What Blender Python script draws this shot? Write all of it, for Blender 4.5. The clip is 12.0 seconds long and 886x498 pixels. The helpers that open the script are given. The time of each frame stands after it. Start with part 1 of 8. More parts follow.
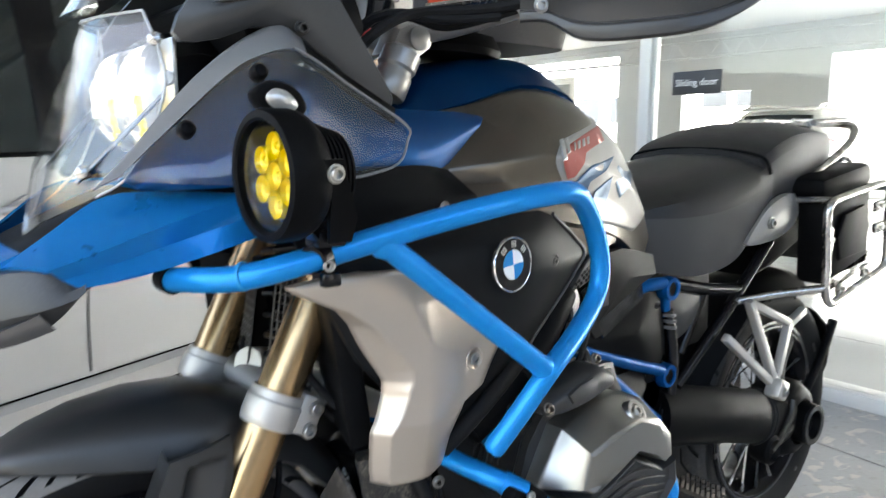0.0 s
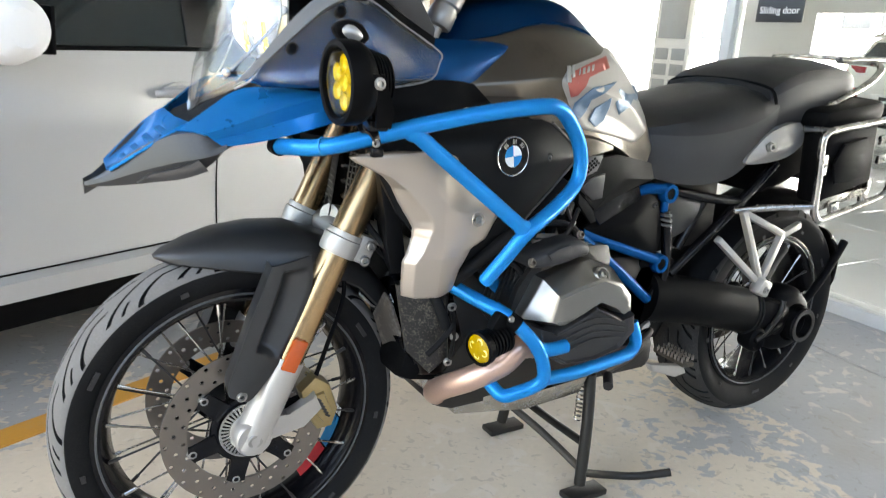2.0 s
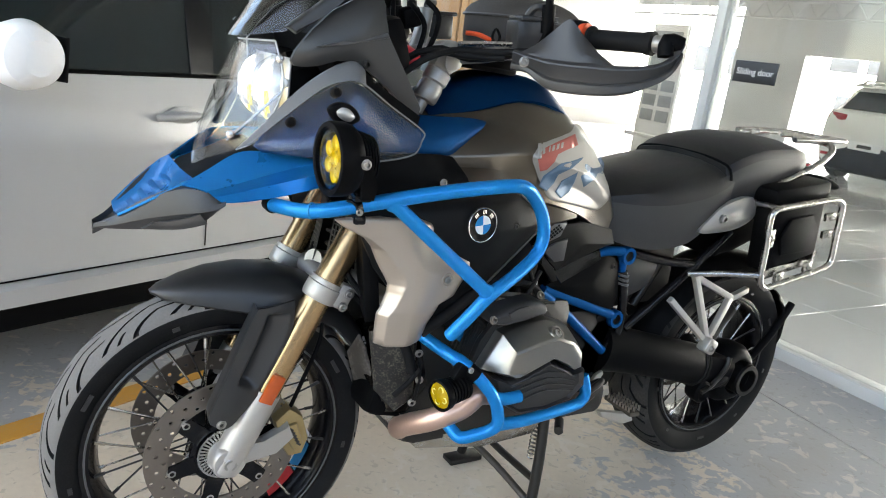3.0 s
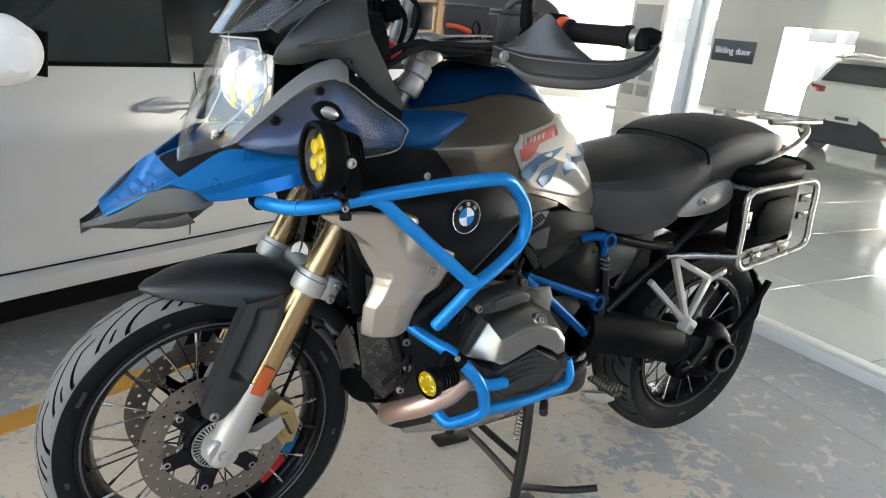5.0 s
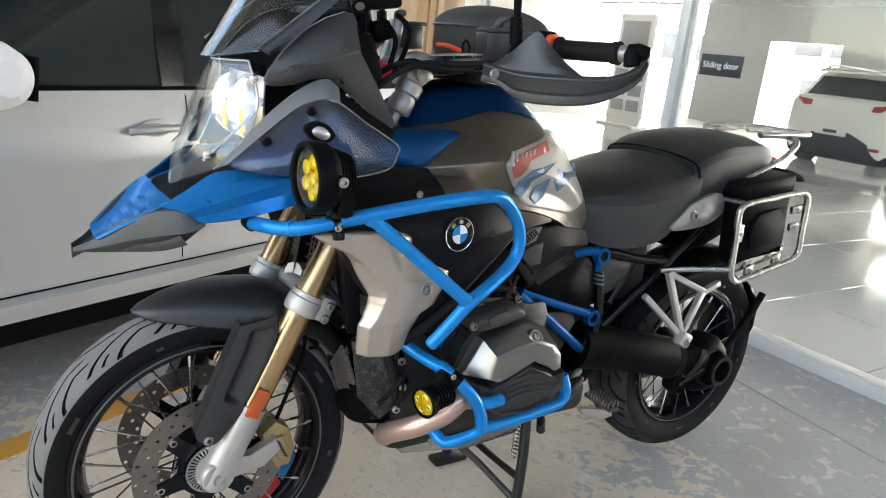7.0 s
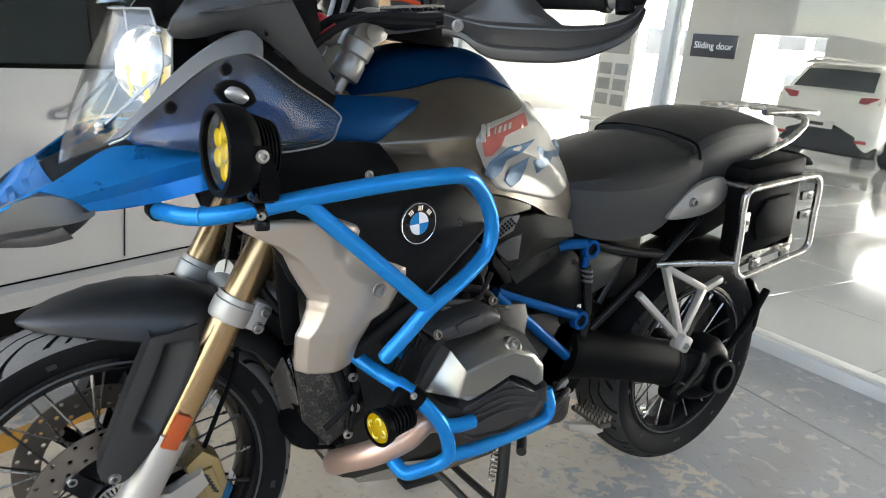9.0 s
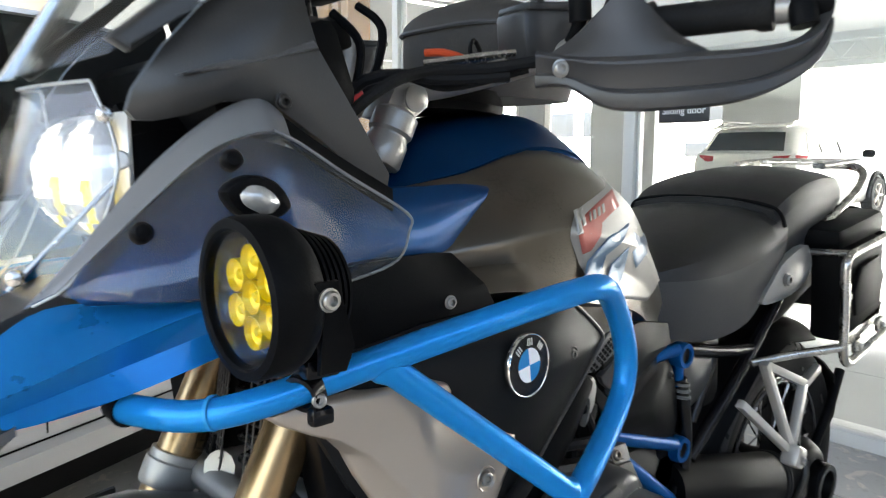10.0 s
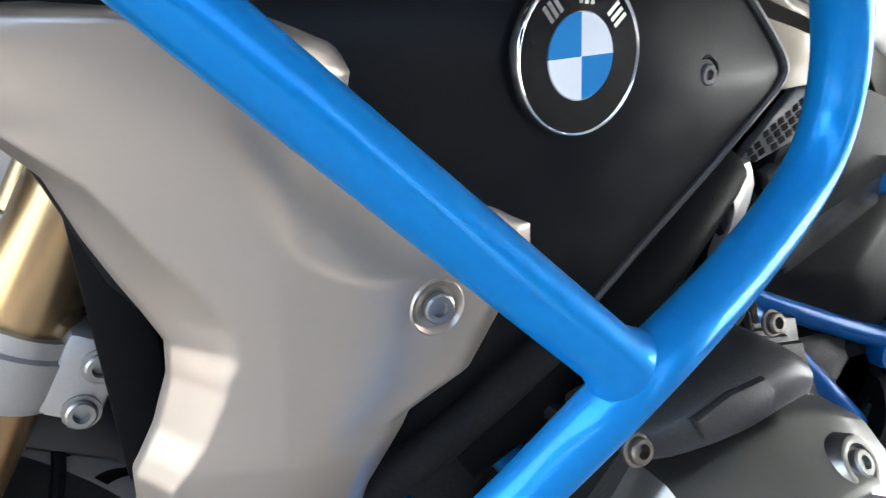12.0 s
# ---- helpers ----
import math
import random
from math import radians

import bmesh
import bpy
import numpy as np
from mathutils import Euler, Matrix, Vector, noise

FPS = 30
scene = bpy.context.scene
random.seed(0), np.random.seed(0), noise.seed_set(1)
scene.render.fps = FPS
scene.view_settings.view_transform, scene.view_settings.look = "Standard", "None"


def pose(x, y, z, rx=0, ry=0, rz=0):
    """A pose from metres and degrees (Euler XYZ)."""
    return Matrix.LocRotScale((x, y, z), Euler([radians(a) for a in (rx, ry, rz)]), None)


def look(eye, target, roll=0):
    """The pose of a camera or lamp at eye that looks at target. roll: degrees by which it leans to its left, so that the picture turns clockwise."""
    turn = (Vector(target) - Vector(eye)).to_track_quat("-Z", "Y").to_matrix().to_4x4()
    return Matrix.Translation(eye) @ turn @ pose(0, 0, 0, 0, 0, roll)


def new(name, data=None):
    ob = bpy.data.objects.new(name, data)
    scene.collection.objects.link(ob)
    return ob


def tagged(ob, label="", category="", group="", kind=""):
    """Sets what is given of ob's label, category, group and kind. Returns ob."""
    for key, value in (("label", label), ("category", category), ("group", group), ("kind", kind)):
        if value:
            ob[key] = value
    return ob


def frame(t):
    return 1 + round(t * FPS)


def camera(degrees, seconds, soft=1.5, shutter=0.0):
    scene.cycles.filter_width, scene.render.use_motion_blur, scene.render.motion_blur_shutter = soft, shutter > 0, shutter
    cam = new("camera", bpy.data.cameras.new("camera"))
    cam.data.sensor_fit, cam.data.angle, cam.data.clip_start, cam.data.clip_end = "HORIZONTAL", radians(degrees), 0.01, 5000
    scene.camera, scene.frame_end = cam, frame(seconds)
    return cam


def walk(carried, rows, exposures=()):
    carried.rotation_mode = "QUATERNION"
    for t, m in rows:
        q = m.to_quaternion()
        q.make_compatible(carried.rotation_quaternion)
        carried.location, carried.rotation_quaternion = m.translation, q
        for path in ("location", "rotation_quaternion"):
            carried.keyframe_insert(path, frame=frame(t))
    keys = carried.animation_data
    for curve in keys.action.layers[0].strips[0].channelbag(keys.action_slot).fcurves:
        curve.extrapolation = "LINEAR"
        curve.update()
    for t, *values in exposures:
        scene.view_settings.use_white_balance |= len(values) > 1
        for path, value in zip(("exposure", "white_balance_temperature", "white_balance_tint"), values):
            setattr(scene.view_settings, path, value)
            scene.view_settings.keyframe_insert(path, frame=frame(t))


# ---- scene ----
cam = camera(62.6, 12.0, 1.0, 0.4)
PATH = [
    (0, (-0.21, -0.914, 1.002), (1.033, 0.624, 0.705), 0.3),
    (0.2, (-0.214, -0.971, 0.989), (0.937, 0.633, 0.673), 0.4),
    (0.5, (-0.225, -1.056, 0.99), (0.851, 0.599, 0.671), 1.0),
    (0.7, (-0.22, -1.111, 0.997), (0.781, 0.584, 0.648), -0.2),
    (1, (-0.231, -1.154, 1.017), (0.779, 0.521, 0.601), -0.9),
    (1.2, (-0.23, -1.183, 1.0), (0.726, 0.514, 0.543), 0.7),
    (1.5, (-0.271, -1.228, 0.995), (0.714, 0.433, 0.474), 2.8),
    (1.7, (-0.291, -1.244, 0.996), (0.716, 0.384, 0.416), 3.7),
    (2, (-0.328, -1.295, 1.034), (0.664, 0.353, 0.486), 3.5),
    (2.2, (-0.332, -1.329, 1.056), (0.633, 0.341, 0.529), 4.6),
    (2.5, (-0.353, -1.365, 1.108), (0.671, 0.277, 0.603), 8.1),
    (4.5, (-0.39, -1.409, 1.2), (0.683, 0.182, 0.637), 6.4),
    (5, (-0.39, -1.404, 1.198), (0.679, 0.183, 0.617), 7.3),
    (5.5, (-0.388, -1.397, 1.197), (0.682, 0.201, 0.649), 7.7),
    (6, (-0.39, -1.406, 1.203), (0.69, 0.192, 0.675), 7.1),
    (6.5, (-0.392, -1.408, 1.202), (0.689, 0.19, 0.673), 6.6),
    (8.5, (-0.285, -1.314, 1.156), (0.817, 0.262, 0.607), 6.0),
    (9, (-0.214, -1.233, 1.127), (0.904, 0.337, 0.594), 6.1),
    (9.2, (-0.202, -1.157, 1.112), (0.963, 0.389, 0.608), 6.7),
    (9.5, (-0.207, -1.004, 1.103), (1.066, 0.493, 0.732), 6.2),
    (9.8, (-0.186, -0.87, 1.098), (1.09, 0.638, 0.781), 2.1),
    (10, (-0.15, -0.789, 1.074), (1.15, 0.708, 0.811), 0.2),
    (10.2, (-0.084, -0.73, 1.034), (1.221, 0.769, 0.818), 2.3),
    (10.5, (0.045, -0.633, 0.973), (1.278, 0.902, 0.624), 2.3),
    (10.7, (0.117, -0.587, 0.932), (1.284, 0.987, 0.53), 1.0),
    (11, (0.16, -0.558, 0.903), (1.244, 1.032, 0.356), 3.1),
    (11.2, (0.185, -0.549, 0.878), (1.284, 1.009, 0.275), 4.6),
    (11.5, (0.199, -0.547, 0.867), (1.246, 1.052, 0.276), 3.8),
    (12, (0.21, -0.545, 0.864), (1.105, 1.138, 0.257), 3.5),
]
walk(cam, [(t, look(eye, target, roll)) for t, eye, target, roll in PATH],
     exposures=[(0, 2.75, 7300, 9), (0.5, 2.57, 7400, 9), (1, 2.60, 7500, 9), (1.5, 2.80, 7600, 9), (2, 2.93, 7600, 9), (2.5, 2.77, 7600, 9), (4.5, 2.55, 7600, 9), (9.5, 2.55, 7600, 9), (10, 2.50, 7400, 9), (10.5, 2.45, 7200, 10), (11.2, 2.70, 6950, 10), (12, 2.80, 6950, 10)])


# ---- light ----
world = bpy.data.worlds.new("world")
scene.world = world
world.use_nodes = True
wn = world.node_tree.nodes
sky = wn.new("ShaderNodeTexSky")
sky.sky_type, sky.sun_disc = "NISHITA", False
sky.sun_elevation, sky.sun_rotation = radians(58), radians(270)
wn["Background"].inputs["Strength"].default_value = 0.15
world.node_tree.links.new(sky.outputs[0], wn["Background"].inputs["Color"])
sun = new("sun", bpy.data.lights.new("sun", "SUN"))
sun.data.energy, sun.data.angle, sun.data.color = 2.5, radians(0.6), (1.0, 0.95, 0.88)
sun.matrix_world = look((0, 0, 9), (3.0, 0.6, 9 - 4.9))


# ---- materials ----
def mat(name, color, rough=0.5, metal=0.0, vary=0.12, scale=8.0, bump=0.0, fine=120.0, coat=0.0, rvary=0.15, dust=0.0,
        dust_color=(0.45, 0.42, 0.38), spec=0.5, pieces=0.0):
    """A principled surface with variation at two scales, fine relief and some settled dust."""
    m = bpy.data.materials.new(name)
    m.use_nodes = True
    n, l = m.node_tree.nodes, m.node_tree.links
    b = n["Principled BSDF"]
    co = n.new("ShaderNodeTexCoord")
    n1, n2 = n.new("ShaderNodeTexNoise"), n.new("ShaderNodeTexNoise")
    n1.inputs["Scale"].default_value, n1.inputs["Detail"].default_value = scale, 5.0
    n2.inputs["Scale"].default_value, n2.inputs["Detail"].default_value = fine, 4.0
    for t in (n1, n2):
        l.new(co.outputs["Object"], t.inputs["Vector"])
    mix = n.new("ShaderNodeMix")
    mix.data_type = "RGBA"
    mix.inputs[6].default_value = (*[max(0.0, c * (1 - vary)) for c in color], 1)
    mix.inputs[7].default_value = (*[min(1.0, c * (1 + vary)) for c in color], 1)
    add = n.new("ShaderNodeMath")
    add.operation = "MULTIPLY_ADD"
    add.inputs[1].default_value = 0.5
    l.new(n2.outputs[0], add.inputs[0])
    half = n.new("ShaderNodeMath")
    half.operation = "MULTIPLY"
    half.inputs[1].default_value = 0.5
    l.new(n1.outputs[0], half.inputs[0])
    l.new(half.outputs[0], add.inputs[2])
    l.new(add.outputs[0], mix.inputs[0])
    out = mix.outputs[2]
    if dust > 0:
        ramp = n.new("ShaderNodeMapRange")
        ramp.inputs[1].default_value, ramp.inputs[2].default_value = 0.5, 0.75
        ramp.inputs[3].default_value, ramp.inputs[4].default_value = 0.0, dust
        l.new(add.outputs[0], ramp.inputs[0])
        dm = n.new("ShaderNodeMix")
        dm.data_type = "RGBA"
        dm.inputs[7].default_value = (*dust_color, 1)
        l.new(out, dm.inputs[6])
        l.new(ramp.outputs[0], dm.inputs[0])
        out = dm.outputs[2]
    l.new(out, b.inputs["Base Color"])
    rr = n.new("ShaderNodeMapRange")
    rr.inputs[3].default_value, rr.inputs[4].default_value = max(0.02, rough * (1 - rvary)), min(1, rough * (1 + rvary))
    rr.inputs[1].default_value, rr.inputs[2].default_value = 0.3, 0.7
    l.new(add.outputs[0], rr.inputs[0])
    l.new(rr.outputs[0], b.inputs["Roughness"])
    b.inputs["Metallic"].default_value = metal
    b.inputs["Coat Weight"].default_value = coat
    b.inputs["Coat Roughness"].default_value = 0.05
    b.inputs["Specular IOR Level"].default_value = spec
    if bump > 0:
        bp = n.new("ShaderNodeBump")
        bp.inputs["Strength"].default_value, bp.inputs["Distance"].default_value = bump, 0.002
        l.new(n2.outputs[0], bp.inputs["Height"])
        l.new(bp.outputs[0], b.inputs["Normal"])
    return m


def glassy(name, tint=(1, 1, 1), gloss=0.05, floor=0.04, haze=0.0, haze_color=(0.6, 0.6, 0.6), slant=0.8):
    """Thin clear sheet: lets light straight through, with more gloss at a slant and a little haze."""
    m = bpy.data.materials.new(name)
    m.use_nodes = True
    n, l = m.node_tree.nodes, m.node_tree.links
    n.remove(n["Principled BSDF"])
    tr, gl, mx, lw = (n.new("ShaderNodeBsdfTransparent"), n.new("ShaderNodeBsdfGlossy"), n.new("ShaderNodeMixShader"), n.new("ShaderNodeLayerWeight"))
    pw, sc = n.new("ShaderNodeMath"), n.new("ShaderNodeMath")
    pw.operation, sc.operation = "POWER", "MULTIPLY_ADD"
    pw.inputs[1].default_value, sc.inputs[1].default_value, sc.inputs[2].default_value = 4.0, slant, floor
    tr.inputs[0].default_value = (*tint, 1)
    gl.inputs["Roughness"].default_value = gloss
    l.new(lw.outputs["Facing"], pw.inputs[0])
    l.new(pw.outputs[0], sc.inputs[0])
    base = tr
    if haze > 0:
        df, hx = n.new("ShaderNodeBsdfDiffuse"), n.new("ShaderNodeMixShader")
        no, mr = n.new("ShaderNodeTexNoise"), n.new("ShaderNodeMapRange")
        no.inputs["Scale"].default_value, no.inputs["Detail"].default_value = 9.0, 6.0
        mr.inputs[1].default_value, mr.inputs[2].default_value, mr.inputs[3].default_value, mr.inputs[4].default_value = 0.35, 0.75, haze * 0.5, haze * 1.5
        l.new(no.outputs[0], mr.inputs[0])
        df.inputs[0].default_value = (*haze_color, 1)
        l.new(mr.outputs[0], hx.inputs[0])
        l.new(tr.outputs[0], hx.inputs[1])
        l.new(df.outputs[0], hx.inputs[2])
        base = hx
    l.new(sc.outputs[0], mx.inputs[0])
    l.new(base.outputs[0], mx.inputs[1])
    l.new(gl.outputs[0], mx.inputs[2])
    l.new(mx.outputs[0], n["Material Output"].inputs[0])
    return m


def glow(name, color, power):
    m = bpy.data.materials.new(name)
    m.use_nodes = True
    b = m.node_tree.nodes["Principled BSDF"]
    b.inputs["Base Color"].default_value = (*color, 1)
    b.inputs["Emission Color"].default_value = (*color, 1)
    b.inputs["Emission Strength"].default_value = power
    return m


M_BLUE = mat("gloss_blue_paint", (0.0, 0.155, 0.44), 0.28, 0.5, 0.05, 3, fine=20, coat=0.28, rvary=0.05, spec=0.0)
M_TUBE = mat("blue_powder_coat", (0.0, 0.2, 0.535), 0.28, 0.35, 0.03, 9, bump=0.0, fine=160, coat=0.26, rvary=0.0, spec=0.0)
M_NAVY = mat("dark_blue_metallic", (0.0, 0.028, 0.098), 0.32, 0.5, 0.06, 4, fine=40, coat=0.08, spec=0.0)
M_SHROUD = mat("matt_charcoal_plastic", (0.02, 0.0205, 0.021), 0.38, 0, 0.12, 10, bump=0.06, fine=600, dust=0.02, spec=0.5)
M_PANEL = mat("satin_black_plastic", (0.0058, 0.0063, 0.0072), 0.42, 0, 0.15, 8, bump=0.05, fine=600, dust=0.005, spec=0.1)
M_GUARD = mat("grey_black_plastic", (0.03, 0.03, 0.031), 0.36, 0, 0.12, 10, bump=0.08, fine=600, dust=0.04, spec=0.45)
M_BRONZE = mat("satin_warm_grey_metallic", (0.41, 0.357, 0.306), 0.34, 0.65, 0.03, 5, bump=0.02, fine=500, dust=0.02, spec=0.4)
M_TANK = mat("granite_grey_metallic", (0.105, 0.09, 0.072), 0.3, 0.8, 0.02, 5, bump=0.0, fine=900, coat=0.35, spec=0.3)
M_BLACK = mat("matt_black_plastic", (0.0035, 0.0036, 0.004), 0.48, 0, 0.25, 14, bump=0.1, fine=500, dust=0.004, spec=0.05)
M_DKGREY = mat("dark_grey_textured_plastic", (0.021, 0.021, 0.022), 0.4, 0, 0.15, 10, bump=0.12, fine=600, dust=0.05, spec=0.4)
M_SHROUDG = mat("satin_grey_plastic", (0.011, 0.0107, 0.01), 0.5, 0.0, 0.1, 10, bump=0.06, fine=500, dust=0.03, spec=0.1)
M_TIP = mat("dark_satin_grey_plastic", (0.036, 0.036, 0.037), 0.36, 0.1, 0.12, 10, bump=0.05, fine=500, dust=0.05, spec=0.4)
M_MIDGREY = mat("grey_plastic", (0.075, 0.075, 0.077), 0.4, 0.1, 0.1, 10, bump=0.06, fine=500, dust=0.05, spec=0.4)
M_GBLACK = mat("gloss_black", (0.004, 0.004, 0.005), 0.22, 0, 0.2, 12, coat=0.08, dust=0.01, spec=0.2)
M_RUBBER = mat("black_rubber", (0.007, 0.007, 0.0075), 0.7, 0, 0.2, 20, bump=0.15, fine=300, dust=0.02, spec=0.15)
M_TREAD = mat("dusty_tread_rubber", (0.17, 0.161, 0.15), 0.85, 0, 0.22, 10, bump=0.2, fine=260, dust=0.08, spec=0.2)
M_TREADR = mat("dark_tread_rubber", (0.035, 0.034, 0.033), 0.85, 0, 0.25, 14, bump=0.2, fine=260, dust=0.08, spec=0.15)
M_GOLD = mat("gold_anodised", (0.43, 0.29, 0.155), 0.26, 0.9, 0.04, 12, fine=300, rvary=0.0)
M_CALIPER = mat("bronze_caliper", (0.36, 0.27, 0.13), 0.42, 0.7, 0.12, 30, bump=0.1, dust=0.1)
M_SILVER = mat("cast_aluminium", (0.44, 0.42, 0.39), 0.42, 0.55, 0.12, 18, bump=0.08, fine=420, dust=0.08)
M_CASTGREY = mat("grey_cast_aluminium", (0.3, 0.29, 0.275), 0.38, 0.55, 0.12, 18, bump=0.08, fine=420, dust=0.05)
M_BOLT = mat("dull_steel_bolt", (0.34, 0.33, 0.31), 0.34, 0.9, 0.15, 60, bump=0.05)
M_STEEL = mat("brushed_stainless", (0.46, 0.45, 0.43), 0.26, 1.0, 0.08, 30, bump=0.05, fine=350)
M_CHROME = mat("chrome", (0.8, 0.8, 0.8), 0.08, 1.0, 0.03, 20)
M_ENGINE = mat("engine_grey_aluminium", (0.024, 0.023, 0.022), 0.42, 0.5, 0.25, 18, bump=0.2, fine=300, dust=0.06, dust_color=(0.16, 0.14, 0.12))
M_COVER = mat("satin_magnesium_cover", (0.27, 0.265, 0.255), 0.3, 0.95, 0.04, 10, bump=0.0, fine=200, rvary=0.0)
M_DIRTY = mat("dirty_cast_metal", (0.075, 0.066, 0.055), 0.55, 0.5, 0.3, 30, bump=0.3, fine=240, dust=0.3, dust_color=(0.2, 0.17, 0.13))
M_DISC = mat("worn_brake_steel", (0.21, 0.185, 0.16), 0.36, 0.85, 0.1, 25, bump=0.08, fine=500)
M_SEAT = mat("black_grained_vinyl", (0.012, 0.012, 0.0125), 0.46, 0, 0.15, 10, bump=0.3, fine=420, dust=0.04, spec=0.3)
M_SEATG = mat("grey_grained_vinyl", (0.032, 0.032, 0.033), 0.55, 0, 0.08, 10, bump=0.3, fine=420, dust=0.03, spec=0.35)
M_EXH = mat("heat_tinted_stainless", (0.58, 0.39, 0.31), 0.36, 0.75, 0.14, 9, bump=0.05, fine=200)
M_YELLOW = mat("yellow_lens_plastic", (0.78, 0.53, 0.0), 0.2, 0.3, 0.2, 60, bump=0.1, fine=120, coat=0.3, spec=0.3)
M_BOWL = mat("dark_mirrored_bowl", (0.16, 0.155, 0.14), 0.16, 0.9, 0.1, 30)
M_AMBER = mat("amber_lens_plastic", (0.42, 0.27, 0.0), 0.2, 0.2, 0.2, 60, bump=0.1, fine=120, coat=0.4)
M_CLEAREDGE = mat("pale_clear_plastic_edge", (0.45, 0.46, 0.46), 0.2, 0.0, 0.1, 20, coat=0.6)
M_CANOPY = mat("weathered_canopy_soffit", (0.36, 0.365, 0.36), 0.85, 0, 0.1, 2, bump=0.1)
M_YELLOW2 = mat("pale_yellow_lens", (0.75, 0.62, 0.12), 0.15, 0.2, 0.25, 90, coat=0.5)
M_ORANGE = mat("amber_reflector", (0.5, 0.08, 0.012), 0.15, 0, 0.15, 90, coat=0.5)
M_RED = mat("red_plastic", (0.6, 0.02, 0.03), 0.35, 0, 0.1, 20)
M_REDOR = mat("orange_red_plastic", (0.85, 0.1, 0.03), 0.4, 0, 0.1, 20)
M_WHITE = mat("white_enamel", (0.82, 0.82, 0.82), 0.35, 0, 0.03, 10, coat=0.0, spec=0.15)
M_EMBLUE = mat("sky_blue_enamel", (0.01, 0.22, 0.5), 0.35, 0, 0.05, 10, coat=0.0, spec=0.1)
M_BADGE = mat("silver_knee_patch", (0.31, 0.298, 0.278), 0.4, 0.55, 0.05, 10, coat=0.05)
M_BADGER = mat("red_print", (0.34, 0.075, 0.06), 0.34, 0.3, 0.2, 14, coat=0.25)
M_BADGEB = mat("deep_blue_print", (0.045, 0.1, 0.17), 0.34, 0.3, 0.2, 14, coat=0.25)
M_CLEAR = glassy("clear_polycarbonate", (0.98, 0.985, 0.985), 0.03, 0.05, 0.012, (0.7, 0.7, 0.7))
M_SMOKE = glassy("smoked_windscreen", (0.66, 0.68, 0.68), 0.03, 0.022, 0.006, (0.5, 0.5, 0.46))
M_RIMG = mat("frosted_grey_clear_edge", (0.135, 0.138, 0.143), 0.3, 0.0, 0.1, 12, fine=200, coat=0.25)
M_DEFL = glassy("clear_scratched_deflector", (0.86, 0.89, 0.9), 0.03, 0.03, 0.032, (0.5, 0.53, 0.56), 0.35)
M_LAMPGLASS = glassy("lamp_glass", (0.97, 0.98, 0.97), 0.02, 0.02, 0.0, (0.5, 0.5, 0.5), 0.2)
M_LAMPON = glow("headlight_beam_bowl", (1.0, 0.98, 0.9), 0.2)
M_LAMPYEL = glow("yellow_lit_facet", (1.0, 0.82, 0.05), 0.16)
M_FACET = mat("bright_reflector_plating", (0.75, 0.75, 0.74), 0.32, 0.9, 0.1, 40)
M_CARPAINT = mat("silver_car_paint", (0.46, 0.465, 0.47), 0.42, 0.3, 0.02, 3, fine=900, coat=0.2, dust=0.02)
M_CARGLASS = mat("dark_tinted_glass", (0.008, 0.014, 0.0155), 0.05, 0, 0.35, 2, coat=0.5, rvary=0.05, spec=0.3)
M_KIAPAINT = mat("white_car_paint", (0.84, 0.84, 0.81), 0.25, 0.0, 0.02, 3, coat=1.0)
M_TAIL = mat("red_tail_lamp", (0.35, 0.02, 0.03), 0.12, 0, 0.1, 30, coat=0.8)
M_FRAMEAL = mat("powder_coated_frame", (0.6, 0.61, 0.6), 0.4, 0.2, 0.04, 10)
M_SILL = mat("painted_kerb", (0.62, 0.62, 0.61), 0.55, 0, 0.08, 5, bump=0.1, dust=0.1)
M_SHOPGLASS = glassy("shop_glass", (0.97, 0.98, 0.98), 0.01, 0.03, 0.02, (0.75, 0.78, 0.78))
M_WALLGREY = mat("grey_cladding", (0.46, 0.48, 0.48), 0.55, 0.1, 0.05, 2, bump=0.04)
M_WALLLIGHT = mat("light_plaster", (0.68, 0.68, 0.66), 0.8, 0, 0.05, 2, bump=0.15, fine=60)
M_CEIL = mat("painted_ceiling", (0.6, 0.61, 0.6), 0.85, 0, 0.05, 2, bump=0.1)
M_WOOD = mat("orange_brown_wood", (0.42, 0.22, 0.08), 0.4, 0, 0.25, 6, bump=0.1, coat=0.3)
M_SIGN = mat("black_sign_board", (0.02, 0.022, 0.026), 0.45, 0, 0.1, 10)
M_LENS = mat("clear_signal_lens", (0.45, 0.45, 0.44), 0.15, 0.5, 0.3, 160, bump=0.3, fine=220, coat=0.8)
M_STRIP = glow("ceiling_tube_light", (1.0, 0.98, 0.94), 7.0)


